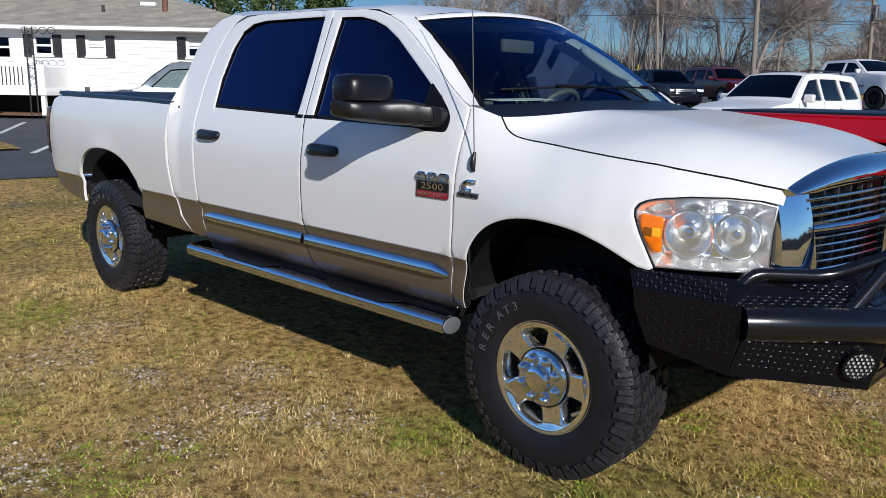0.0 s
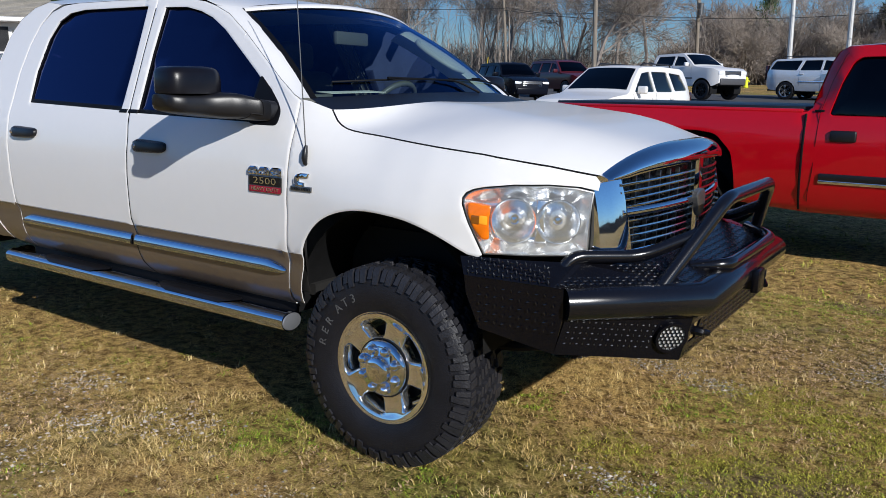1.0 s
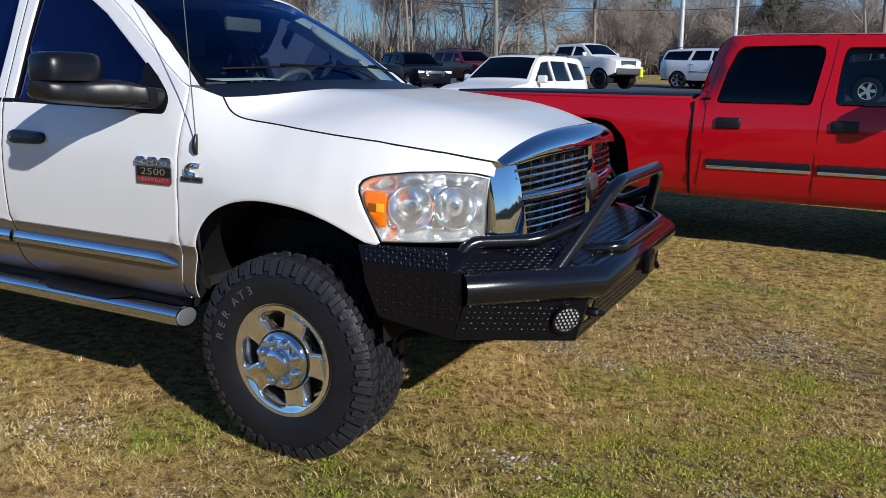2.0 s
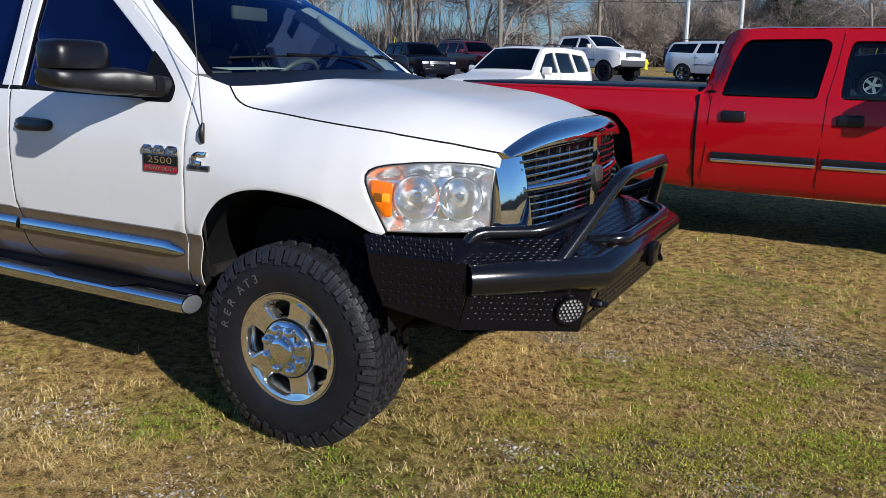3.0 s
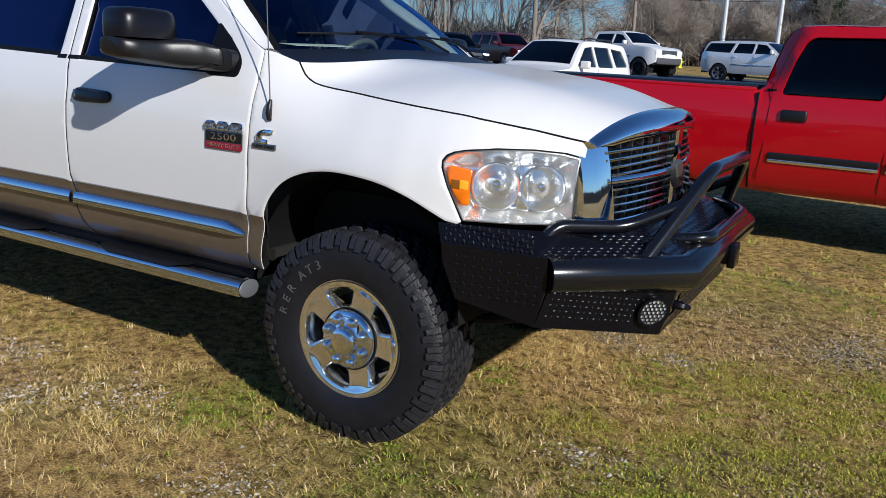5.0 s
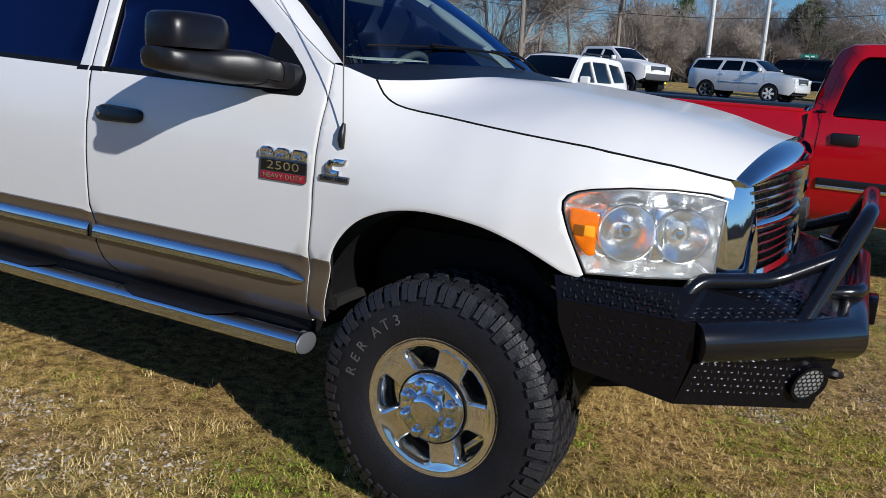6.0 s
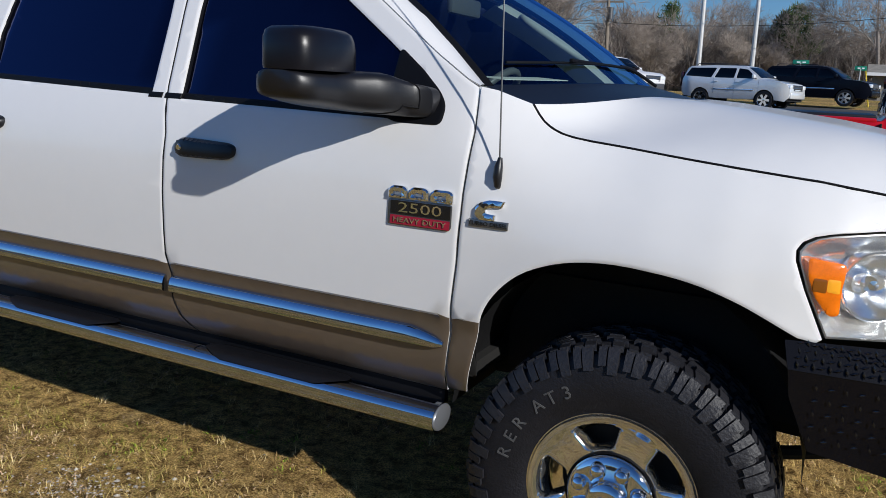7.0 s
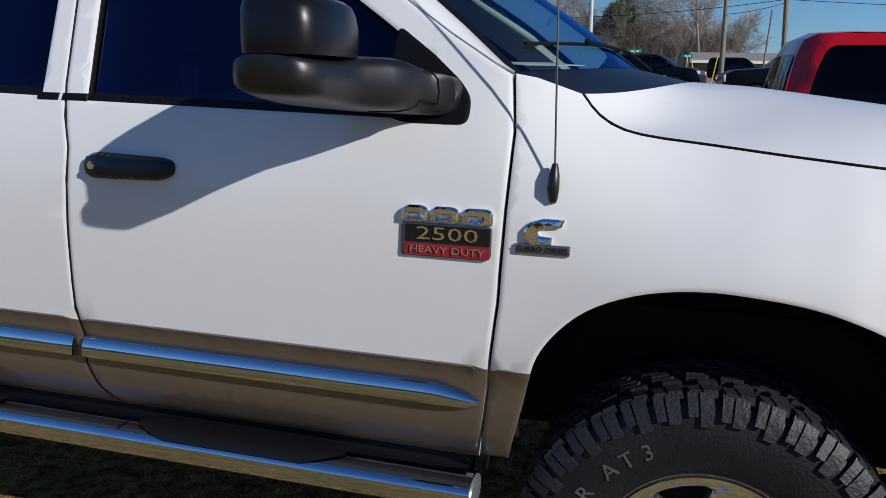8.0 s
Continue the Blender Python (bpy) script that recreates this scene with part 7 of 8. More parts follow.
# ---------------------------------------------------------------- white house
def build_house():
    h = thing("house", "white bungalow with black shutters and grey hipped roof", "house", at=pose(-22.54, 7.60, 0.60, 0, 0, 44.4))
    # local frame: x along the front, the front at y = 0 facing -y
    x0, x1, d, wall_h = -9.0, 4.4, 8.0, 2.60
    wins = [(-3.80, 1.64, 0.55, 0.70), (-2.54, 1.77, 0.58, 0.58), (-0.93, 1.77, 0.58, 0.58), (2.12, 1.77, 0.58, 0.58)]
    bm = bmesh.new()
    holes = [[(x - w / 2, z), (x + w / 2, z), (x + w / 2, z + hh), (x - w / 2, z + hh)] for x, z, w, hh in wins]
    panel(bm, [(x0, -0.4), (x1, -0.4), (x1, wall_h), (x0, wall_h)], lambda u, v: Vector((u, 0, v)), holes, step=1.5, depth=0.15, round_edge=0, fine=0.8)
    part("front_wall", bm, M_siding, h, "white painted wall", smooth=0)
    bm = bmesh.new()
    for a, b in (((x0, 0.15, -0.3), (x0 + 0.15, d, wall_h)), ((x1 - 0.15, 0.15, -0.3), (x1, d, wall_h)), ((x0, d - 0.15, -0.3), (x1, d, wall_h))):
        box(bm, a, b)
    part("wall", bm, M_siding, h, smooth=0)
    for i in range(25):
        z = 0.0 + i * 0.108
        for a, b in [(x0, x1)] if not any(wz - 0.1 < z < wz + hh for _, wz, _, hh in wins) else [(x0, -4.10), (-3.50, -3.13), (-1.95, -1.52), (-0.34, 1.53), (2.71, x1)]:
            bm = bmesh.new()
            v = [bm.verts.new(p) for p in ((a, -0.016, z), (b, -0.016, z), (b, -0.002, z + 0.108), (a, -0.002, z + 0.108), (a, -0.001, z), (b, -0.001, z))]
            bm.faces.new(v[:4])
            bm.faces.new((v[0], v[4], v[5], v[1]))
            part("siding_board", bm, M_siding, h, smooth=0)
    # hipped roof with shingle courses
    e, rise = 0.45, 1.25
    lo, hi, yf, yb = x0 - e, x1 + e, -e, d + e
    ridge_y = (yf + yb) / 2
    run = ridge_y - yf
    bm = bmesh.new()
    n = 26
    for i in range(n):
        t0, t1 = i / n, (i + 1) / n
        za, zb2 = wall_h + rise * t0, wall_h + rise * t1
        a = [(lo + run * t0, yf + run * t0, za + 0.018), (hi - run * t0, yf + run * t0, za + 0.018), (hi - run * t1, yf + run * t1, zb2), (lo + run * t1, yf + run * t1, zb2)]
        b = [(x, 2 * ridge_y - y, z) for x, y, z in a][::-1]
        c = [(lo + run * t0, yb - run * t0, za + 0.018), (lo + run * t0, yf + run * t0, za + 0.018), (lo + run * t1, yf + run * t1, zb2), (lo + run * t1, yb - run * t1, zb2)]
        dd = [(lo + hi - x, y, z) for x, y, z in c][::-1]
        for q in (a, b, c, dd):
            bm.faces.new([bm.verts.new(p) for p in q])
        f = [bm.verts.new(p) for p in (a[0], a[1], (a[1][0], a[1][1], za), (a[0][0], a[0][1], za))]
        bm.faces.new(f[::-1])
    part("roof", bm, M_shingle, h, "weathered grey shingle roof", smooth=0)
    bm = bmesh.new()
    box(bm, (lo, yf - 0.03, wall_h - 0.09), (hi, yf + 0.02, wall_h + 0.02), 0.01)
    for a, b in (((lo, yf, wall_h - 0.15), (lo + 0.03, yb, wall_h + 0.02)), ((hi - 0.03, yf, wall_h - 0.15), (hi, yb, wall_h + 0.02))):
        box(bm, a, b)
    part("fascia", bm, M_fascia, h, "white fascia and gutter")
    bm = bmesh.new()
    box(bm, (lo + 0.03, yf + 0.02, wall_h - 0.10), (hi - 0.03, 0.0, wall_h - 0.06))
    part("soffit", bm, M_fascia, h)
    for k, (x, z, w, hh) in enumerate(wins):
        bm = bmesh.new()
        for a, b in (((x - w / 2, 0.02, z), (x - w / 2 + 0.06, 0.09, z + hh)), ((x + w / 2 - 0.06, 0.02, z), (x + w / 2, 0.09, z + hh)), ((x - w / 2, 0.02, z), (x + w / 2, 0.09, z + 0.06)), ((x - w / 2, 0.02, z + hh - 0.06), (x + w / 2, 0.09, z + hh)), ((x - w / 2, 0.03, z + hh / 2 - 0.03), (x + w / 2, 0.08, z + hh / 2 + 0.03))):
            box(bm, a, b)
        win = part("window", bm, M_fascia, h, "white sash window", smooth=0)
        for q in (0, 1):
            bm = bmesh.new()
            box(bm, (x - w / 2 + 0.05, 0.07, z + 0.05 + q * hh / 2), (x + w / 2 - 0.05, 0.075, z + hh / 2 - 0.02 + q * hh / 2))
            part("pane", bm, M_glass_dark if k in (0, 1) or (k == 3 and q == 0) else M_paper, win, "window pane" if k in (0, 1) else "pane with drawn blind")
        bm = bmesh.new()
        box(bm, (x - w / 2 - 0.05, -0.06, z - 0.06), (x + w / 2 + 0.05, 0.05, z), 0.01)
        part("sill", bm, M_fascia, win)
        if k:
            for sx in (-1, 1):
                bm = bmesh.new()
                xa = x + sx * (w / 2 + 0.155)
                box(bm, (xa - 0.135, -0.05, z - 0.05), (xa + 0.135, -0.018, z + hh + 0.03), 0.006)
                for i in range(18):
                    zz = z + 0.03 + i * (hh - 0.05) / 18
                    box(bm, (xa - 0.10, -0.062, zz), (xa + 0.10, -0.045, zz + 0.025))
                part("shutter", bm, M_shutter, win, "black louvred shutter", smooth=0)
    # vents on the roof
    for x, y, r, hh, m in ((0.55, 2.0, 0.09, 1.0, M_rust), (-1.35, 1.7, 0.05, 0.22, M_iron)):
        bm = bmesh.new()
        z = wall_h + rise * (y + e) / run
        tube(bm, [(x, y, z - 0.1), (x, y, z + hh)], r, 12)
        part("vent_pipe", bm, m, h, "roof vent pipe")
    bm = bmesh.new()
    box(bm, (-0.6, 2.9, wall_h + rise * 3.3 / run), (-0.1, 3.15, wall_h + rise * 3.3 / run + 0.14), 0.02)
    part("roof_vent", bm, M_fascia, h, "white roof vent")
    bm = bmesh.new()
    box(bm, (-1.35, -0.04, 0.68), (-1.20, 0.0, 0.84))
    part("meter_box", bm, M_badge_grey, h, "small grey wall box")
    return h


build_house()


def build_porch():
    """Stoop with white balustrade, lattice iron post and steps."""
    p = thing("porch", "white railed porch with lattice iron posts", "porch", at=pose(-22.54, 7.60, 0.60, 0, 0, 44.4))
    bm = bmesh.new()
    box(bm, (-8.6, -1.5, 0.58), (-1.82, -0.03, 0.77), 0.01)
    part("deck", bm, M_fascia, p, "white porch deck")
    for x in (-1.95, -3.4, -4.9):
        bm = bmesh.new()
        box(bm, (x - 0.06, -1.45, -0.2), (x + 0.06, -1.33, 0.59))
        part("pier", bm, M_fascia, p)
    bm = bmesh.new()
    box(bm, (-8.5, -1.48, 1.38), (-2.43, -1.40, 1.44), 0.01)
    box(bm, (-8.5, -1.47, 0.82), (-2.43, -1.41, 0.86))
    part("rail", bm, M_fascia, p)
    me = None
    for i in range(42):
        x = -7.3 + i * 0.117
        if me is None:
            bm = bmesh.new()
            box(bm, (-0.012, -0.012, 0.0), (0.012, 0.012, 0.54))
            me = link_mesh("baluster", bm, M_iron, 0)
        o = new("baluster", me)
        o.parent, o.location = p, (x, -1.44, 0.85)
    bm = bmesh.new()
    box(bm, (-2.43, -1.47, 0.77), (-1.85, -1.41, 1.46))
    box(bm, (-1.90, -1.42, 0.77), (-1.85, -0.05, 1.40))
    part("side_panel", bm, M_fascia, p, "white end panel")
    for x in (-2.24, -2.04):
        bm = bmesh.new()
        tube(bm, [(x, -1.6, -0.25), (x, -1.6, 2.50)], 0.02, 6)
        part("iron_post", bm, M_iron, p, "black iron post")
    bm = bmesh.new()
    for i in range(6):
        z = 0.86 + i * 0.27
        tube(bm, [(-2.14 + 0.09 * math.cos(a), -1.6, z + 0.13 + 0.12 * math.sin(a)) for a in [2 * math.pi * k / 12 for k in range(13)]], 0.008, 5)
    for i in range(4):
        tube(bm, [(-2.24 + i * 0.25 + 0.11 * math.cos(a), -1.6, 2.40 + 0.09 * math.sin(a)) for a in [2 * math.pi * k / 12 for k in range(13)]], 0.012, 5)
    part("iron_scrollwork", bm, M_iron, p, "black iron scrollwork")
    # dark sheet before the wall, painting the shade under the deck
    bm = bmesh.new()
    box(bm, (-8.6, -0.16, -0.25), (-1.95, -0.06, 0.57))
    part("foundation", bm, M_under, p, "dark sheet that paints the shade below the deck")


build_porch()
strip("bed_1", [(-28.34, 0.66), (-19.05, 9.76)], 1.7, M_soil, "bare red clay strip along the house", "soil", lift=0.10, n=12)


# ---------------------------------------------------------------- trees, woods
def prism(verts, faces, a, b, ra, rb, sides=3):
    d = (b - a)
    if d.length < 1e-5:
        return
    u = d.orthogonal().normalized()
    w = d.normalized().cross(u)
    k = len(verts)
    for p, r in ((a, ra), (b, rb)):
        for i in range(sides):
            t = 2 * math.pi * i / sides
            verts.append(p + (u * math.cos(t) + w * math.sin(t)) * r)
    for i in range(sides):
        j = (i + 1) % sides
        faces.append((k + i, k + j, k + sides + j, k + sides + i))


def grow(rnd, verts, faces, tips, p, d, length, r, level, spread):
    """A limb that tapers, wavers and forks; the last levels are twigs."""
    n = 4 if level < 2 else 3 if level < 4 else 2
    for i in range(n):
        q = p + d * (length / n)
        r2 = r * (1 - 0.32 / n * (1 if level else 0.8))
        prism(verts, faces, p, q, r, r2, 6 if level == 0 else 4 if level < 3 else 3)
        d = (d + Vector((rnd.gauss(0, 0.10), rnd.gauss(0, 0.10), rnd.gauss(0.04, 0.07)))).normalized()
        p, r = q, r2
        if level < 5 and (i > 0 or level > 0):
            m = 1 if level < 2 else (2 if level < 4 else 1)
            for _ in range(m):
                side = d.orthogonal().normalized()
                side.rotate(Matrix.Rotation(rnd.uniform(0, 6.283), 3, d))
                e = (d * rnd.uniform(0.55, 1.0) + side * spread * rnd.uniform(0.5, 1.0)).normalized()
                if level < 4 or rnd.random() < 0.75:
                    grow(rnd, verts, faces, tips, p, e, length * rnd.uniform(0.50, 0.74), max(r * rnd.uniform(0.45, 0.68), 0.010), level + 1, spread)
    tips.append((p, d))


def tree_mesh(seed, height, trunk_r, spread):
    rnd = random.Random(seed)
    wood, wf, tw, tf, tips = [], [], [], [], []
    grow(rnd, wood, wf, tips, Vector((0, 0, -0.2)), Vector((rnd.gauss(0, 0.04), rnd.gauss(0, 0.04), 1)).normalized(), height * 0.42, trunk_r, 0, spread)
    for p, d in tips:
        for _ in range(3):
            e = (d + Vector((rnd.gauss(0, 0.5), rnd.gauss(0, 0.5), rnd.gauss(0.2, 0.4)))).normalized()
            q = p + e * rnd.uniform(0.3, 0.8)
            prism(tw, tf, p, q, 0.012, 0.006)
    out = []
    for nm, v, f, m in (("trunk", wood, wf, M_bark), ("crown", tw, tf, M_twig)):
        me = bpy.data.meshes.new(nm)
        me.from_pydata([tuple(x) for x in v], [], f)
        me.materials.append(m)
        out.append(me)
    return out


TREES = [tree_mesh(s, h, r, sp) for s, h, r, sp in ((3, 11, 0.13, 0.62), (8, 13, 0.15, 0.55), (15, 9, 0.12, 0.75), (21, 12, 0.14, 0.66))]


def bare_tree(x, y, kind, scale, turn, label="bare deciduous tree with fine grey-brown twigs"):
    t = thing("tree", label, "tree", "bare trees along the road", pose(x, y, ground_z(x, y), 0, 0, turn) @ Matrix.Scale(scale, 4))
    for me, nm in zip(TREES[kind], ("trunk", "crown")):
        o = new(nm, me)
        o.parent = t


rt = random.Random(77)
for x, y, k, sc in ((-20.5, 47.5, 0, 1.0), (-24.5, 52, 1, 0.95), (-29, 51, 3, 1.0), (-33, 54, 1, 0.9), (-36.5, 49, 0, 1.0), (-41, 53, 2, 1.15), (-18.0, 50.5, 1, 0.85), (-45, 50, 3, 0.95), (-22.5, 56, 3, 1.0), (-27, 58, 0, 1.1),
                    (-14.5, 62, 0, 0.62), (-12.0, 66, 3, 0.70), (-9.5, 69, 1, 0.72), (-16.5, 66, 2, 0.75), (-6.5, 70, 2, 0.9), (-3.5, 68, 3, 0.72), (1.6, 64, 1, 0.95), (-0.5, 71, 0, 0.75), (4.5, 70, 2, 0.8), (-18.5, 71, 1, 0.7),
                    (17, 84, 2, 0.5), (24, 88, 0, 0.4), (-49, 60, 1, 1.0), (-55, 54, 3, 1.1), (-60, 62, 0, 1.1), (-39, 62, 1, 1.0), (-11, 74, 1, 0.75), (-7.5, 60, 2, 0.55), (-5, 62, 2, 0.5)):
    bare_tree(x, y, k, sc, rt.uniform(0, 360))


def thicket(name, spans, seed, label):
    """A wood edge of stems and brush: spans of (x0, y0, x1, y1, low, high, count)."""
    rnd = random.Random(seed)
    v, f = [], []
    for x0, y0, x1, y1, depth, high, count in spans:
        d = Vector((x1 - x0, y1 - y0)).normalized()
        n = Vector((-d.y, d.x))
        for _ in range(count):
            t, q = rnd.random(), rnd.uniform(-0.5, 0.5) * depth
            x, y = x0 + (x1 - x0) * t + n.x * q, y0 + (y1 - y0) * t + n.y * q
            top = high * (0.75 + 0.35 * noise.noise((x * 0.13, y * 0.13, 5)) + 0.2 * noise.noise((x * 0.5, y * 0.5, 2)))
            z = rnd.uniform(0, 1) ** 0.9 * top
            L = rnd.uniform(0.6, 2.2)
            e = Vector((rnd.gauss(0, 0.55), rnd.gauss(0, 0.55), rnd.uniform(0.3, 1.0))).normalized()
            a = Vector((x, y, ground_z(x, y) + z - 0.2))
            prism(v, f, a, a + e * L, rnd.uniform(0.02, 0.05), 0.008)
    me = bpy.data.meshes.new(name)
    me.from_pydata([tuple(p) for p in v], [], f)
    me.materials.append(M_twig)
    return tagged(new(name, me), label, "woods", kind="stuff")


def saplings(name, x0, x1, y0, y1, count, tall, seed, label):
    """A stand of thin upright stems with short ascending twigs."""
    rnd = random.Random(seed)
    v, f = [], []
    for _ in range(count):
        x, y = rnd.uniform(x0, x1), rnd.uniform(y0, y1)
        h = tall * rnd.uniform(0.6, 1.1)
        r = rnd.uniform(0.025, 0.06)
        p, d = Vector((x, y, ground_z(x, y) - 0.2)), Vector((rnd.gauss(0, 0.05), rnd.gauss(0, 0.05), 1)).normalized()
        n = 5
        for i in range(n):
            q = p + d * (h / n)
            prism(v, f, p, q, r * (1 - i / n) + 0.008, r * (1 - (i + 1) / n) + 0.008)
            if i:
                for _ in range(4):
                    o = p.lerp(q, rnd.random())
                    e = (d + Vector((rnd.gauss(0, 0.5), rnd.gauss(0, 0.5), rnd.uniform(0, 0.5)))).normalized()
                    prism(v, f, o, o + e * rnd.uniform(0.5, 1.6), 0.013, 0.006)
            p, d = q, (d + Vector((rnd.gauss(0, 0.07), rnd.gauss(0, 0.07), 0.05))).normalized()
    me = bpy.data.meshes.new(name)
    me.from_pydata([tuple(p) for p in v], [], f)
    me.materials.append(M_twig)
    return tagged(new(name, me), label, "woods", kind="stuff")


saplings("saplings", -62, -23, 48, 64, 230, 7.0, 31, "stand of thin bare saplings along the road")
saplings("saplings", -16, 5, 66, 76, 160, 5.0, 32, "thin bare saplings at the wood edge")
thicket("woods", [(-22, 72, 4, 79, 9, 7.0, 15000), (-70, 64, -24, 62, 10, 3.6, 7000), (-23, 66, -12, 70, 6, 4.2, 3500), (5, 79, 45, 84, 8, 2.2, 3000)], 11, "bare winter woods beyond the road")
# unseen woods to the sides and rear, added to darken low reflections
thicket("woods", [(-120, -60, 120, -75, 14, 9.0, 5000), (110, -70, 120, 80, 14, 9.0, 4000), (-110, 90, -95, -60, 14, 9.0, 4000)], 12, "far bare woods added out of view for reflections")


def backwood(name, pts, high, seed):
    """Distant wooded rise, uneven at the crest, that closes the view behind the thickets; one is added out of view."""
    bm = bmesh.new()
    rings = []
    for (a, b), (c, d) in zip(pts, pts[1:]):
        n = int(math.hypot(c - a, d - b) / 1.0)
        for i in range(n):
            x, y = a + (c - a) * i / n, b + (d - b) * i / n
            h = high * (0.72 + 0.30 * noise.noise((x * 0.07, y * 0.07, seed)) + 0.16 * noise.noise((x * 0.35, y * 0.35, seed)) + 0.10 * noise.noise((x * 1.3, y * 1.3, seed)))
            rings.append([(x, y + 0.4 * math.sin(3 * k + x), ground_z(x, y) - 0.3 + h * k / 6) for k in range(7)])
    ring_loft(bm, rings, False)
    tagged(part(name, bm, M_brush, smooth=60), "distant wooded rise in winter brown, partly added out of view", "woods", kind="stuff")


M_brush = mat("winter_brush", (0.15, 0.115, 0.088), 1.0, spec=0.1, var=0.45, scale=0.9, bump=1.0, bump_scale=6)
backwood("wooded_rise", [(-17, 84), (5, 87)], 6.6, 4)
backwood("wooded_rise", [(5, 87), (60, 92)], 2.2, 6)
backwood("wooded_rise", [(-90, 70), (-24, 74), (-17, 84)], 3.0, 5)
# long rise mostly out of view, added so chrome and glass mirror a dark horizon
backwood("wooded_rise", [(60, 92), (130, 60), (140, -80), (-130, -90), (-125, 80), (-90, 70)], 9.0, 7)


def pine(x, y, h, seed):
    rnd = random.Random(seed)
    t = thing("pine_tree", "green pine among the bare woods", "tree", at=pose(x, y, ground_z(x, y)))
    v, f = [], []
    prism(v, f, Vector((0, 0, -0.2)), Vector((0.1, 0, h)), 0.16, 0.04, 6)
    me = bpy.data.meshes.new("trunk")
    me.from_pydata([tuple(p) for p in v], [], f)
    me.materials.append(M_bark)
    new("trunk", me).parent = t
    v, f = [], []
    for _ in range(90):
        z = h * rnd.uniform(0.5, 1.0)
        a = rnd.uniform(0, 6.283)
        rad = (h - z) * 0.45 + 0.5
        c = Vector((math.cos(a) * rad * rnd.uniform(0.3, 1), math.sin(a) * rad * rnd.uniform(0.3, 1), z))
        for _ in range(26):
            e = Vector((rnd.gauss(0, 1), rnd.gauss(0, 1), rnd.gauss(0.2, 0.7))).normalized()
            p = c + e * rnd.uniform(0, 0.35)
            w = e.orthogonal().normalized() * 0.05
            k = len(v)
            q = p + e * rnd.uniform(0.18, 0.4)
            v += [p - w, p + w, q]
            f.append((k, k + 1, k + 2))
    me = bpy.data.meshes.new("crown")
    me.from_pydata([tuple(p) for p in v], [], f)
    me.materials.append(M_needles)
    new("crown", me).parent = t


for x, y, h, sd in ((-4.6, 69.5, 7.2, 1), (-5.6, 70.5, 6.8, 2), (-15.6, 73, 8.0, 3), (-34.5, 17.5, 6.4, 4), (-32.5, 19.5, 6.6, 5), (-31, 21.5, 6.3, 6), (-33, 22.5, 6.8, 7)):
    pine(x, y, h, sd)


# ---------------------------------------------------------------- poles, wires, signs
def pole(x, y, z0, top, lean, r, material, name, label, arms=False):
    """A tall post; lean is how far its head is shifted in x and y."""
    t = thing(name, label, "pole", at=pose(x, y, z0))
    bm = bmesh.new()
    tube(bm, [(0, 0, -0.3), (lean[0], lean[1], top)], [r, r * 0.72], 10)
    part("post", bm, material, t)
    if arms:
        bm = bmesh.new()
        box(bm, (lean[0] - 1.1, lean[1] - 0.06, top - 0.75), (lean[0] + 1.1, lean[1] + 0.06, top - 0.62))
        part("crossarm", bm, M_pole, t)
        for k in (-0.9, -0.4, 0.4, 0.9):
            bm = bmesh.new()
            tube(bm, [(lean[0] + k, lean[1], top - 0.62), (lean[0] + k, lean[1], top - 0.42)], 0.05, 6)
            part("insulator", bm, M_badge_grey, t)
        bm = bmesh.new()
        tube(bm, [(lean[0] + 0.3, lean[1] - 0.3, top - 1.9), (lean[0] + 0.3, lean[1] - 0.3, top - 1.1)], 0.2, 12)
        part("transformer", bm, M_badge_grey, t)


g = ground_z
pole(-7.62, 44.0, g(-7.62, 44), 9.0, (-0.20, 0, 0), 0.14, M_steel, "light_pole", "pale steel light pole on the far lot")
pole(-5.10, 46.4, g(-5.10, 46.4), 9.2, (-0.15, 0, 0), 0.14, M_steel, "light_pole", "pale steel light pole on the far lot")
pole(-16.25, 37.75, g(-16.25, 37.75), 9.5, (-0.25, 0, 0), 0.14, M_pole, "utility_pole", "weathered timber utility pole")
pole(-27.9, 48.6, g(-27.9, 48.6), 9.5, (-0.75, 0, 0), 0.12, M_pole, "utility_pole", "weathered timber utility pole")
pole(-15.75, 54.1, g(-15.75, 54.1), 6.6, (-0.25, 0, 0), 0.15, M_pole, "utility_pole", "slim timber pole with insulators", True)
pole(2.42, 47.15, g(2.4, 47), 6.0, (-0.12, 0, 0), 0.16, M_pole, "utility_pole", "dark timber utility pole")
pole(5.75, 47.05, g(5.7, 47), 8.0, (-0.40, 0, 0), 0.17, M_pole, "utility_pole", "timber utility pole with crossarm", True)
pole(4.35, 45.0, g(4.3, 45), 4.4, (0.25, 0, 0), 0.06, M_pole, "post", "short leaning timber post")


def cable(a, b, sag, r=0.022):
    bm = bmesh.new()
    a, b = Vector(a), Vector(b)
    tube(bm, [a.lerp(b, i / 24) - Vector((0, 0, sag * 4 * (i / 24) * (1 - i / 24))) for i in range(25)], r, 4)
    tagged(part("cable", bm, M_wire), "black overhead cable between the poles", "cable", "overhead cables")


cable((-60, 40, 9.2), (-28.2, 48.5, 7.0), 0.6)
cable((-28.2, 48.5, 7.1), (-16.4, 37.7, 5.4), 0.2)
cable((-16.4, 37.7, 5.6), (-15.4, 54.0, 6.4), 0.2)
cable((-28.3, 48.5, 6.9), (-15.5, 54.0, 6.2), 0.3)
cable((-15.5, 54.0, 6.3), (5.5, 47.0, 6.6), 0.5)
cable((-30, 40, 11.0), (-7.6, 44, 10.2), 0.4)
cable((-9.0, 40, 8.2), (5.4, 47.0, 6.6), 0.4)
cable((5.4, 47.0, 7.2), (40, 40, 6.6), 0.4)
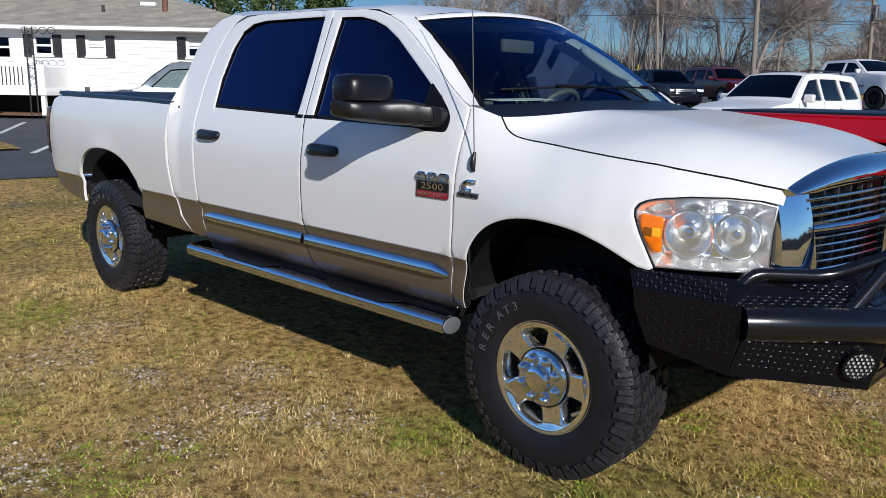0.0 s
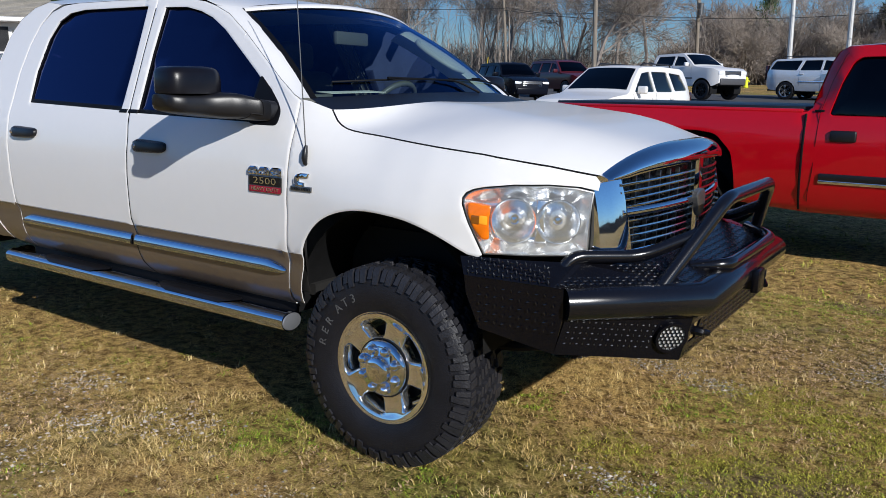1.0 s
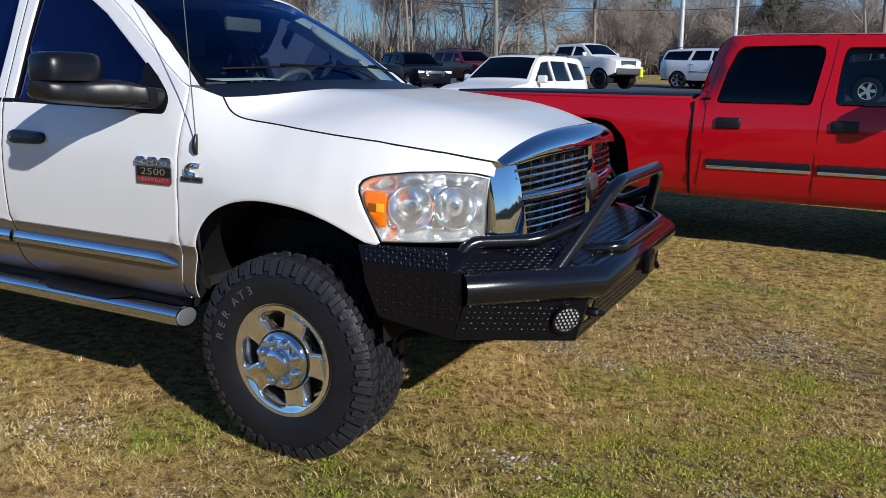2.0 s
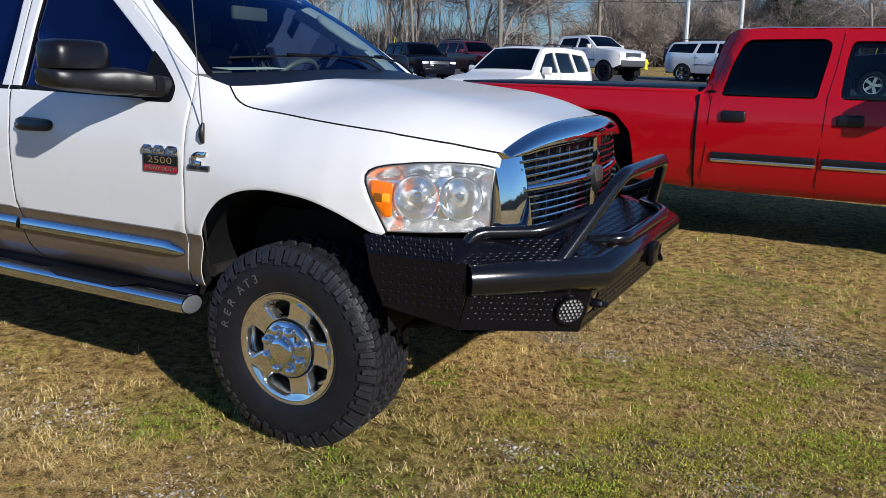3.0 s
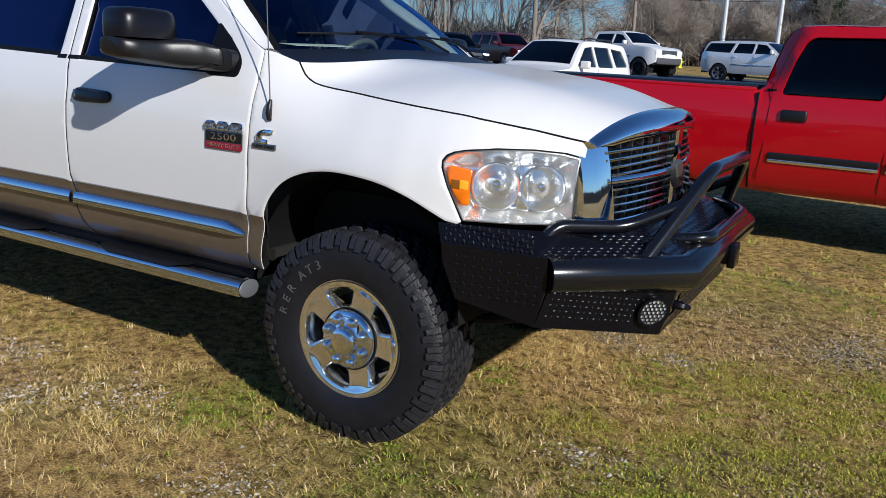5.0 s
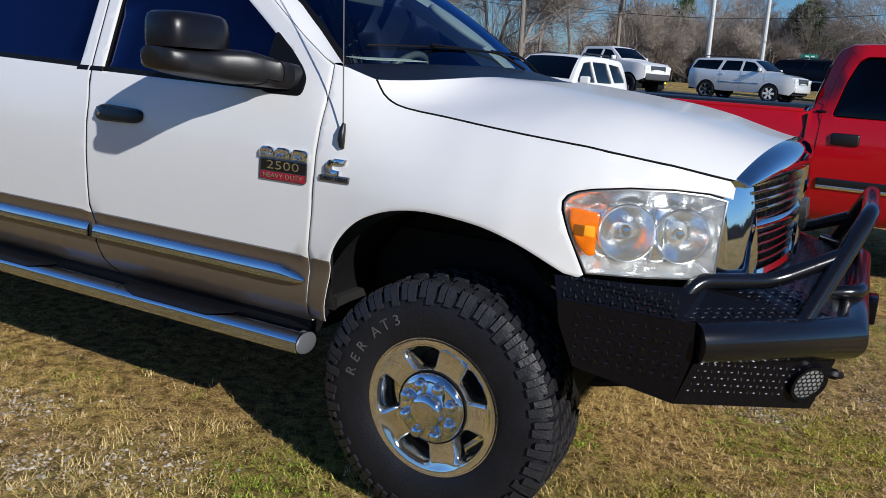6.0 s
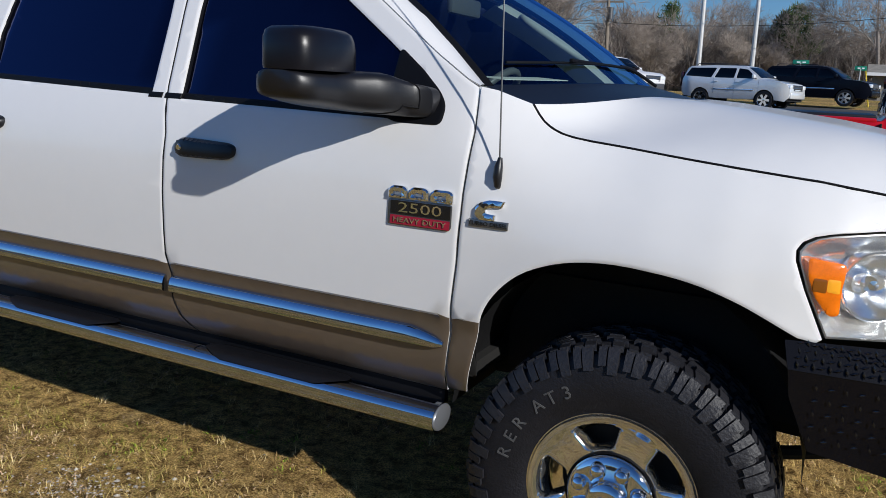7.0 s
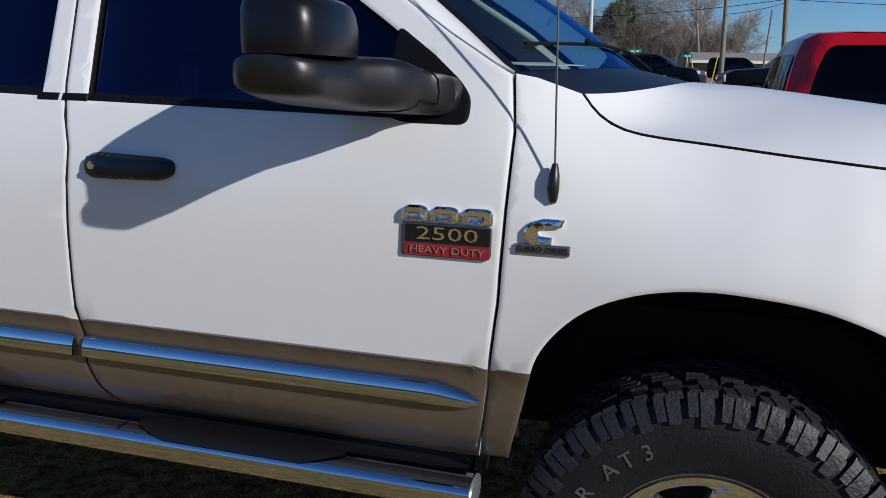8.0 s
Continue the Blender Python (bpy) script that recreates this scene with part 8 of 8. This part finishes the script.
cable((5.4, 47.0, 6.6), (40, 46, 6.2), 0.5)
cable((5.4, 47.0, 6.4), (2.3, 47.1, 5.8), 0.1)
cable((-24, 20, 8.0), (-13, 47, 9.4), 0.3)


def guy_guard(x, y, dx, name="guy_guard"):
    bm = bmesh.new()
    z = ground_z(x, y)
    tube(bm, [(x, y, z), (x + dx, y, z + 2.0)], 0.028, 6)
    tagged(part(name, bm, M_yellow), "yellow plastic guard on a stay wire", "guard", "stay wire guards")


for x, y, dx in ((-13.6, 42.5, 1.1), (-11.0, 42.5, -0.9), (-28.9, 47, 0.3), (1.0, 44, -0.4), (1.7, 44, 0.3)):
    guy_guard(x, y, dx)

hydrant = thing("fire_hydrant", "bright yellow-green fire hydrant on the verge", "hydrant", at=pose(-11.07, 49.08, g(-11.07, 49.08) + 0.02) @ Matrix.Scale(0.8, 4))
bm = bmesh.new()
lathe(bm, [(0.0001, 0.80), (0.06, 0.79), (0.13, 0.70), (0.15, 0.62), (0.13, 0.60), (0.13, 0.10), (0.18, 0.08), (0.18, 0.0)], 20)
bmesh.ops.rotate(bm, verts=bm.verts, matrix=Matrix.Rotation(radians(90), 3, "X"))
part("barrel", bm, M_hydrant, hydrant)
bm = bmesh.new()
tube(bm, [(-0.24, 0, 0.48), (0.24, 0, 0.48)], 0.07, 12)
part("nozzle", bm, M_hydrant, hydrant)

for x, y, z, w in ((-2.3, 41.5, 2.1, 0.75), (0.4, 43.0, 1.9, 0.55)):
    sg = thing("street_sign", "small green street name sign on a post", "sign", "street signs", pose(x, y, g(x, y)))
    bm = bmesh.new()
    tube(bm, [(0, 0, 0), (0, 0, z)], 0.03, 6)
    part("post", bm, M_steel, sg)
    bm = bmesh.new()
    box(bm, (-w / 2, -0.012, z - 0.10), (w / 2, 0.012, z + 0.12), 0.004)
    part("sign_plate", bm, M_sign, sg, "green plate")
    for k in (-0.25, 0.1):
        bm = bmesh.new()
        box(bm, (k * w, -0.020, z - 0.02), ((k + 0.22) * w, -0.013, z + 0.05))
        part("sign_bar", bm, M_fascia, sg, "white bar")


# low building far beyond the road
hall = thing("building", "low far building with a pale eave line", "building", at=pose(0, 0, g(6, 58)))
bm = bmesh.new()
box(bm, (1.2, 57.5, -0.2), (15, 65, 1.75))
part("wall", bm, M_shingle, hall, "brown wall", smooth=0)
bm = bmesh.new()
ring_loft(bm, [[(x, y, z) for y, z in ((57.0, 1.78), (61.2, 2.5), (65.5, 1.78), (65.5, 1.7), (57.0, 1.7))] for x in (0.8, 15.4)], True, True)
part("roof", bm, M_shingle, hall, "grey-brown low roof", smooth=0)
bm = bmesh.new()
box(bm, (0.8, 56.92, 1.60), (15.4, 56.99, 1.80))
part("fascia", bm, M_fascia, hall, "white eave board")

# ---------------------------------------------------------------- lawn detail
GREEN_SPOTS = ((-0.55, -0.98, 0.24), (0.80, 0.55, 0.16), (0.94, 0.36, 0.20), (1.18, 0.17, 0.10), (1.08, -0.66, 0.26), (1.82, 0.98, 0.14), (0.22, 0.0, 0.14), (0.35, -1.11, 0.22), (-1.2, -2.21, 0.32), (-3.75, -1.63, 0.35), (2.05, 0.12, 0.24), (1.3, 3.2, 0.9), (-2.2, -2.6, 0.4))
MOSS_SPOTS = ((1.29, 0.66, 0.26), (1.58, -0.14, 0.34), (1.26, -0.18, 0.28), (1.24, -0.66, 0.24), (1.62, 0.52, 0.26), (1.81, 0.99, 0.16), (2.02, 0.12, 0.28), (0.72, -0.26, 0.16))
LITTER_SPOTS = ((0.94, -0.68, 0.18), (1.06, 1.70, 0.35), (1.43, 0.31, 0.14), (1.50, 1.60, 0.40), (1.95, 1.45, 0.40), (1.95, 0.43, 0.16), (0.47, 0.86, 0.22), (2.4, 0.9, 0.5), (-1.7, -1.5, 0.25))
BARE_SPOTS = ((-1.84, -1.13, 0.20), (-0.99, -1.20, 0.20), (-1.35, -1.87, 0.24), (-2.74, -1.88, 0.3), (-1.34, -1.44, 0.13), (-2.17, -1.59, 0.16), (-3.18, -1.48, 0.25), (-1.5, -2.46, 0.25), (1.57, 1.40, 0.22), (1.73, 1.70, 0.22), (0.90, 0.80, 0.13), (1.67, -0.40, 0.14), (0.87, -0.51, 0.15), (0.54, 0.91, 0.16), (2.9, 0.2, 0.4), (-0.1, -1.5, 0.2))


def spot(x, y, spots):
    return max(math.exp(-((x - a) ** 2 + (y - b) ** 2) / (r * r)) for a, b, r in spots)


def greenness(x, y):
    n = noise.noise((x * 0.7, y * 0.7, 21)) + 0.5 * noise.noise((x * 2.3, y * 2.3, 22))
    return min(1, max(0, n * 1.3 - 0.12) + spot(x, y, GREEN_SPOTS))


def bareness(x, y):
    n = noise.noise((x * 0.9, y * 0.9, 31)) + 0.5 * noise.noise((x * 3.1, y * 3.1, 32))
    return min(1, max(0, (n - 0.35) * 2.5) + 0.95 * spot(x, y, BARE_SPOTS))


def ground_bump(x, y):
    return ground_z(x, y) + 0.014 * noise.noise((x * 1.7, y * 1.7, 3)) + 0.008 * noise.noise((x * 6, y * 6, 9))


def blades(name, pts, z, a, h, w, lean, material, label):
    """Bent tapered blades: foot at pts, turned by a, h long, w half wide, lean 0 upright to 1.3 lying."""
    n = len(pts)
    dx, dy = np.cos(a), np.sin(a)
    th1, th2 = lean * 0.88, np.minimum(lean * 1.10, 1.64)
    x1, z1 = h * 0.55 * np.sin(th1), h * 0.55 * np.cos(th1)
    x2, z2 = x1 + h * 0.45 * np.sin(th2), z1 + h * 0.45 * np.cos(th2)
    px, py = pts[:, 0], pts[:, 1]
    q = [np.column_stack([px - dy * w, py + dx * w, z]), np.column_stack([px + dy * w, py - dx * w, z]),
         np.column_stack([px + dx * x1 + dy * w * 0.8, py + dy * x1 - dx * w * 0.8, z + z1]), np.column_stack([px + dx * x1 - dy * w * 0.8, py + dy * x1 + dx * w * 0.8, z + z1]),
         np.column_stack([px + dx * x2, py + dy * x2, z + z2])]
    co = np.stack(q, 1).reshape(-1, 3)
    i = np.arange(n) * 5
    loops = np.stack([i, i + 1, i + 2, i + 3, i + 3, i + 2, i + 4], 1).reshape(-1)
    me = bpy.data.meshes.new(name)
    me.vertices.add(len(co))
    me.vertices.foreach_set("co", co.ravel())
    me.loops.add(len(loops))
    me.loops.foreach_set("vertex_index", loops)
    me.polygons.add(2 * n)
    me.polygons.foreach_set("loop_start", np.stack([np.arange(n) * 7, np.arange(n) * 7 + 4], 1).reshape(-1))
    me.update(calc_edges=True)
    me.validate()
    me.materials.append(material)
    tagged(new(name, me), label, "grass", kind="stuff")


def scatter_grass():
    """Tufts of dormant grass over a mat of fallen straw, with green weeds in patches."""
    rng = np.random.default_rng(4)

    def tufts(name, count, area, keep, per, spread, h, w, lean, material, label, lift=-0.003):
        c = np.column_stack([rng.uniform(area[0], area[1], count), rng.uniform(area[2], area[3], count)])
        c = c[rng.random(count) < np.array([keep(x, y) for x, y in c])]
        z = np.array([ground_bump(x, y) for x, y in c])
        k = rng.integers(per[0], per[1] + 1, len(c))
        idx = np.repeat(np.arange(len(c)), k)
        n = len(idx)
        size = rng.uniform(0.6, 1.25, len(c))[idx]
        off = rng.normal(0, spread, (n, 2)) * size[:, None]
        comb = (rng.uniform(0, 6.283, len(c)))[idx]
        a = np.where(rng.random(n) < 0.5, np.arctan2(off[:, 1], off[:, 0]), comb + rng.normal(0, 0.7, n))
        blades(name, c[idx] + off, z[idx] + lift + rng.uniform(0, 0.005, n), a, rng.uniform(h[0], h[1], n) * size, rng.uniform(w[0], w[1], n), rng.uniform(lean[0], lean[1], n), material, label)

    near = (-5.2, 3.6, -2.45, 2.9)
    mid = (-7.5, 5.2, -3.2, 7.5)
    in_near = lambda x, y: near[0] < x < near[1] and near[2] < y < near[3]
    open_air = lambda x, y: 0.3 if -4.9 < x < -0.3 and abs(y) < 0.75 else 1.0
    patch = lambda x, y, q: min(1, max(0, 0.5 + 1.6 * (noise.noise((x * 1.3, y * 1.3, q)) + 0.6 * noise.noise((x * 4.1, y * 4.1, q + 5)))))
    big = lambda x, y: min(1, max(0, 0.45 + 1.5 * noise.noise((x * 0.55, y * 0.55, 71)) + 0.5 * noise.noise((x * 1.9, y * 1.9, 72))))
    east = lambda x, y: min(1, max(0, (x - 0.1) / 1.1)) * min(1, max(0, (y + 2.2) / 0.8))
    litter = lambda x, y: min(1, max(0, -0.05 + 1.5 * noise.noise((x * 1.1, y * 1.1, 81)) + 0.8 * noise.noise((x * 4.3, y * 4.3, 82)) + 0.28 * east(x, y)) + 0.9 * spot(x, y, LITTER_SPOTS)) * (1 - 0.8 * greenness(x, y))
    clump = lambda x, y: min(1, max(0.22, 0.86 + 1.5 * noise.noise((x * 8, y * 8, 91)) + 1.3 * noise.noise((x * 21, y * 21, 92))))
    free = lambda x, y: (1 - 0.85 * min(1, 1.2 * spot(x, y, MOSS_SPOTS))) * (1 - 0.75 * litter(x, y))
    straw = lambda x, y: free(x, y) * clump(x, y) * (1 - 0.92 * bareness(x, y)) * (1 - 0.9 * min(1, 1.3 * greenness(x, y))) * open_air(x, y)
    dry = lambda x, y: free(x, y) * clump(x, y) * (1 - 0.62 * big(x, y)) * (1 - 0.8 * bareness(x, y)) * (1 - 0.85 * min(1, 1.3 * greenness(x, y))) * open_air(x, y)
    tufts("straw", 12000, near, lambda x, y: straw(x, y) * patch(x, y, 41), (8, 16), 0.016, (0.02, 0.055), (0.0007, 0.0014), (0.45, 1.30), M_straw, "tufts of straw-coloured dormant grass")
    tufts("straw", 100000, near, lambda x, y: dry(x, y) * (1 - 0.6 * patch(x, y, 61)) * (1 - 0.72 * east(x, y)), (5, 7), 0.028, (0.016, 0.050), (0.0005, 0.0011), (0.85, 1.54), M_mat, "mat of fallen golden straw", 0.006)
    tufts("thatch", 80000, near, lambda x, y: dry(x, y) * min(1, patch(x, y, 61) + 0.4 * east(x, y)), (5, 7), 0.026, (0.014, 0.042), (0.0005, 0.0011), (1.0, 1.56), M_thatch, "red-brown thatch between the straw", 0.005)
    tufts("grass", 46000, near, lambda x, y: free(x, y) * clump(x + 9, y) * (0.25 * patch(x, y, 51) + 0.85 * big(x, y)) * (1 - 0.85 * bareness(x, y)) * open_air(x, y) * 0.9, (4, 8), 0.022, (0.012, 0.036), (0.0006, 0.0012), (0.85, 1.54), M_olive, "half-dormant olive grass", 0.003)
    tufts("leaf_litter", 34000, near, lambda x, y: litter(x, y) * open_air(x, y), (4, 7), 0.024, (0.008, 0.024), (0.0015, 0.0036), (0.9, 1.62), M_litter, "dead brown leaf litter in the grass", 0.007)
    tufts("moss", 24000, (0.4, 2.5, -1.1, 1.4), lambda x, y: min(1, 1.3 * spot(x, y, MOSS_SPOTS)) * (0.2 + 0.8 * clump(x, y + 7)), (7, 10), 0.014, (0.004, 0.012), (0.0012, 0.0026), (0.5, 1.45), M_moss, "low yellow-green moss", 0.003)
    tufts("clover", 28000, near, lambda x, y: min(1, 1.2 * spot(x, y, GREEN_SPOTS) ** 1.3 + 0.5 * max(0, greenness(x, y) - 0.15)) * (1 - 0.6 * bareness(x, y)), (8, 14), 0.018, (0.007, 0.020), (0.0012, 0.0030), (0.8, 1.50), M_blade, "low bright green clover in patches", 0.003)
    tufts("straw", 30000, mid, lambda x, y: 0 if in_near(x, y) else (0.4 + 0.6 * straw(x, y)) * (1 if y > 0 else 0.5), (5, 8), 0.035, (0.016, 0.042), (0.0011, 0.0023), (1.1, 1.5), M_mat, "straw-coloured grass farther off")
    tufts("grass", 14000, mid, lambda x, y: 0 if in_near(x, y) else big(x, y), (5, 9), 0.035, (0.02, 0.05), (0.0018, 0.0035), (0.6, 1.3), M_olive, "olive grass farther off")
    tufts("clover", 5000, mid, lambda x, y: 0 if in_near(x, y) else greenness(x, y) * 0.8, (5, 9), 0.035, (0.02, 0.04), (0.0025, 0.005), (0.6, 1.3), M_blade, "green weeds farther off")
    tufts("straw", 6000, (-14, 9, -3.4, 16), lambda x, y: 0 if mid[0] < x < mid[1] and mid[2] < y < mid[3] or x < -10.2 else 0.8, (5, 8), 0.05, (0.02, 0.05), (0.004, 0.007), (1.0, 1.45), M_mat, "distant straw-coloured grass")


scatter_grass()


def scatter_gravel():
    rnd = random.Random(9)
    v, f = [], []
    spots = [(a, b, r * 1.5, int(1500 * r)) for a, b, r in BARE_SPOTS] + [(2.0, -0.2, 1.6, 90), (-1.5, -1.6, 2.0, 110)]
    for cx, cy, rad, n in spots:
        for _ in range(n):
            x, y = cx + rnd.gauss(0, rad * 0.5), cy + rnd.gauss(0, rad * 0.35)
            s = rnd.uniform(0.003, 0.008) * (1.7 if rnd.random() < 0.10 else 1)
            z = ground_z(x, y) + 0.014 * noise.noise((x * 1.7, y * 1.7, 3)) + s * 0.3
            k = len(v)
            a = rnd.uniform(0, 6.28)
            for j in range(5):
                t = a + j * 1.2566
                v.append((x + math.cos(t) * s * rnd.uniform(0.7, 1.2), y + math.sin(t) * s * rnd.uniform(0.7, 1.2), z))
            v.append((x, y, z + s * rnd.uniform(0.4, 0.8)))
            f += [(k + j, k + (j + 1) % 5, k + 5) for j in range(5)]
    me = bpy.data.meshes.new("gravel")
    me.from_pydata(v, [], f)
    me.materials.append(M_gravel)
    tagged(new("gravel", me), "scattered pale gravel among the grass", "gravel", kind="stuff")


scatter_gravel()
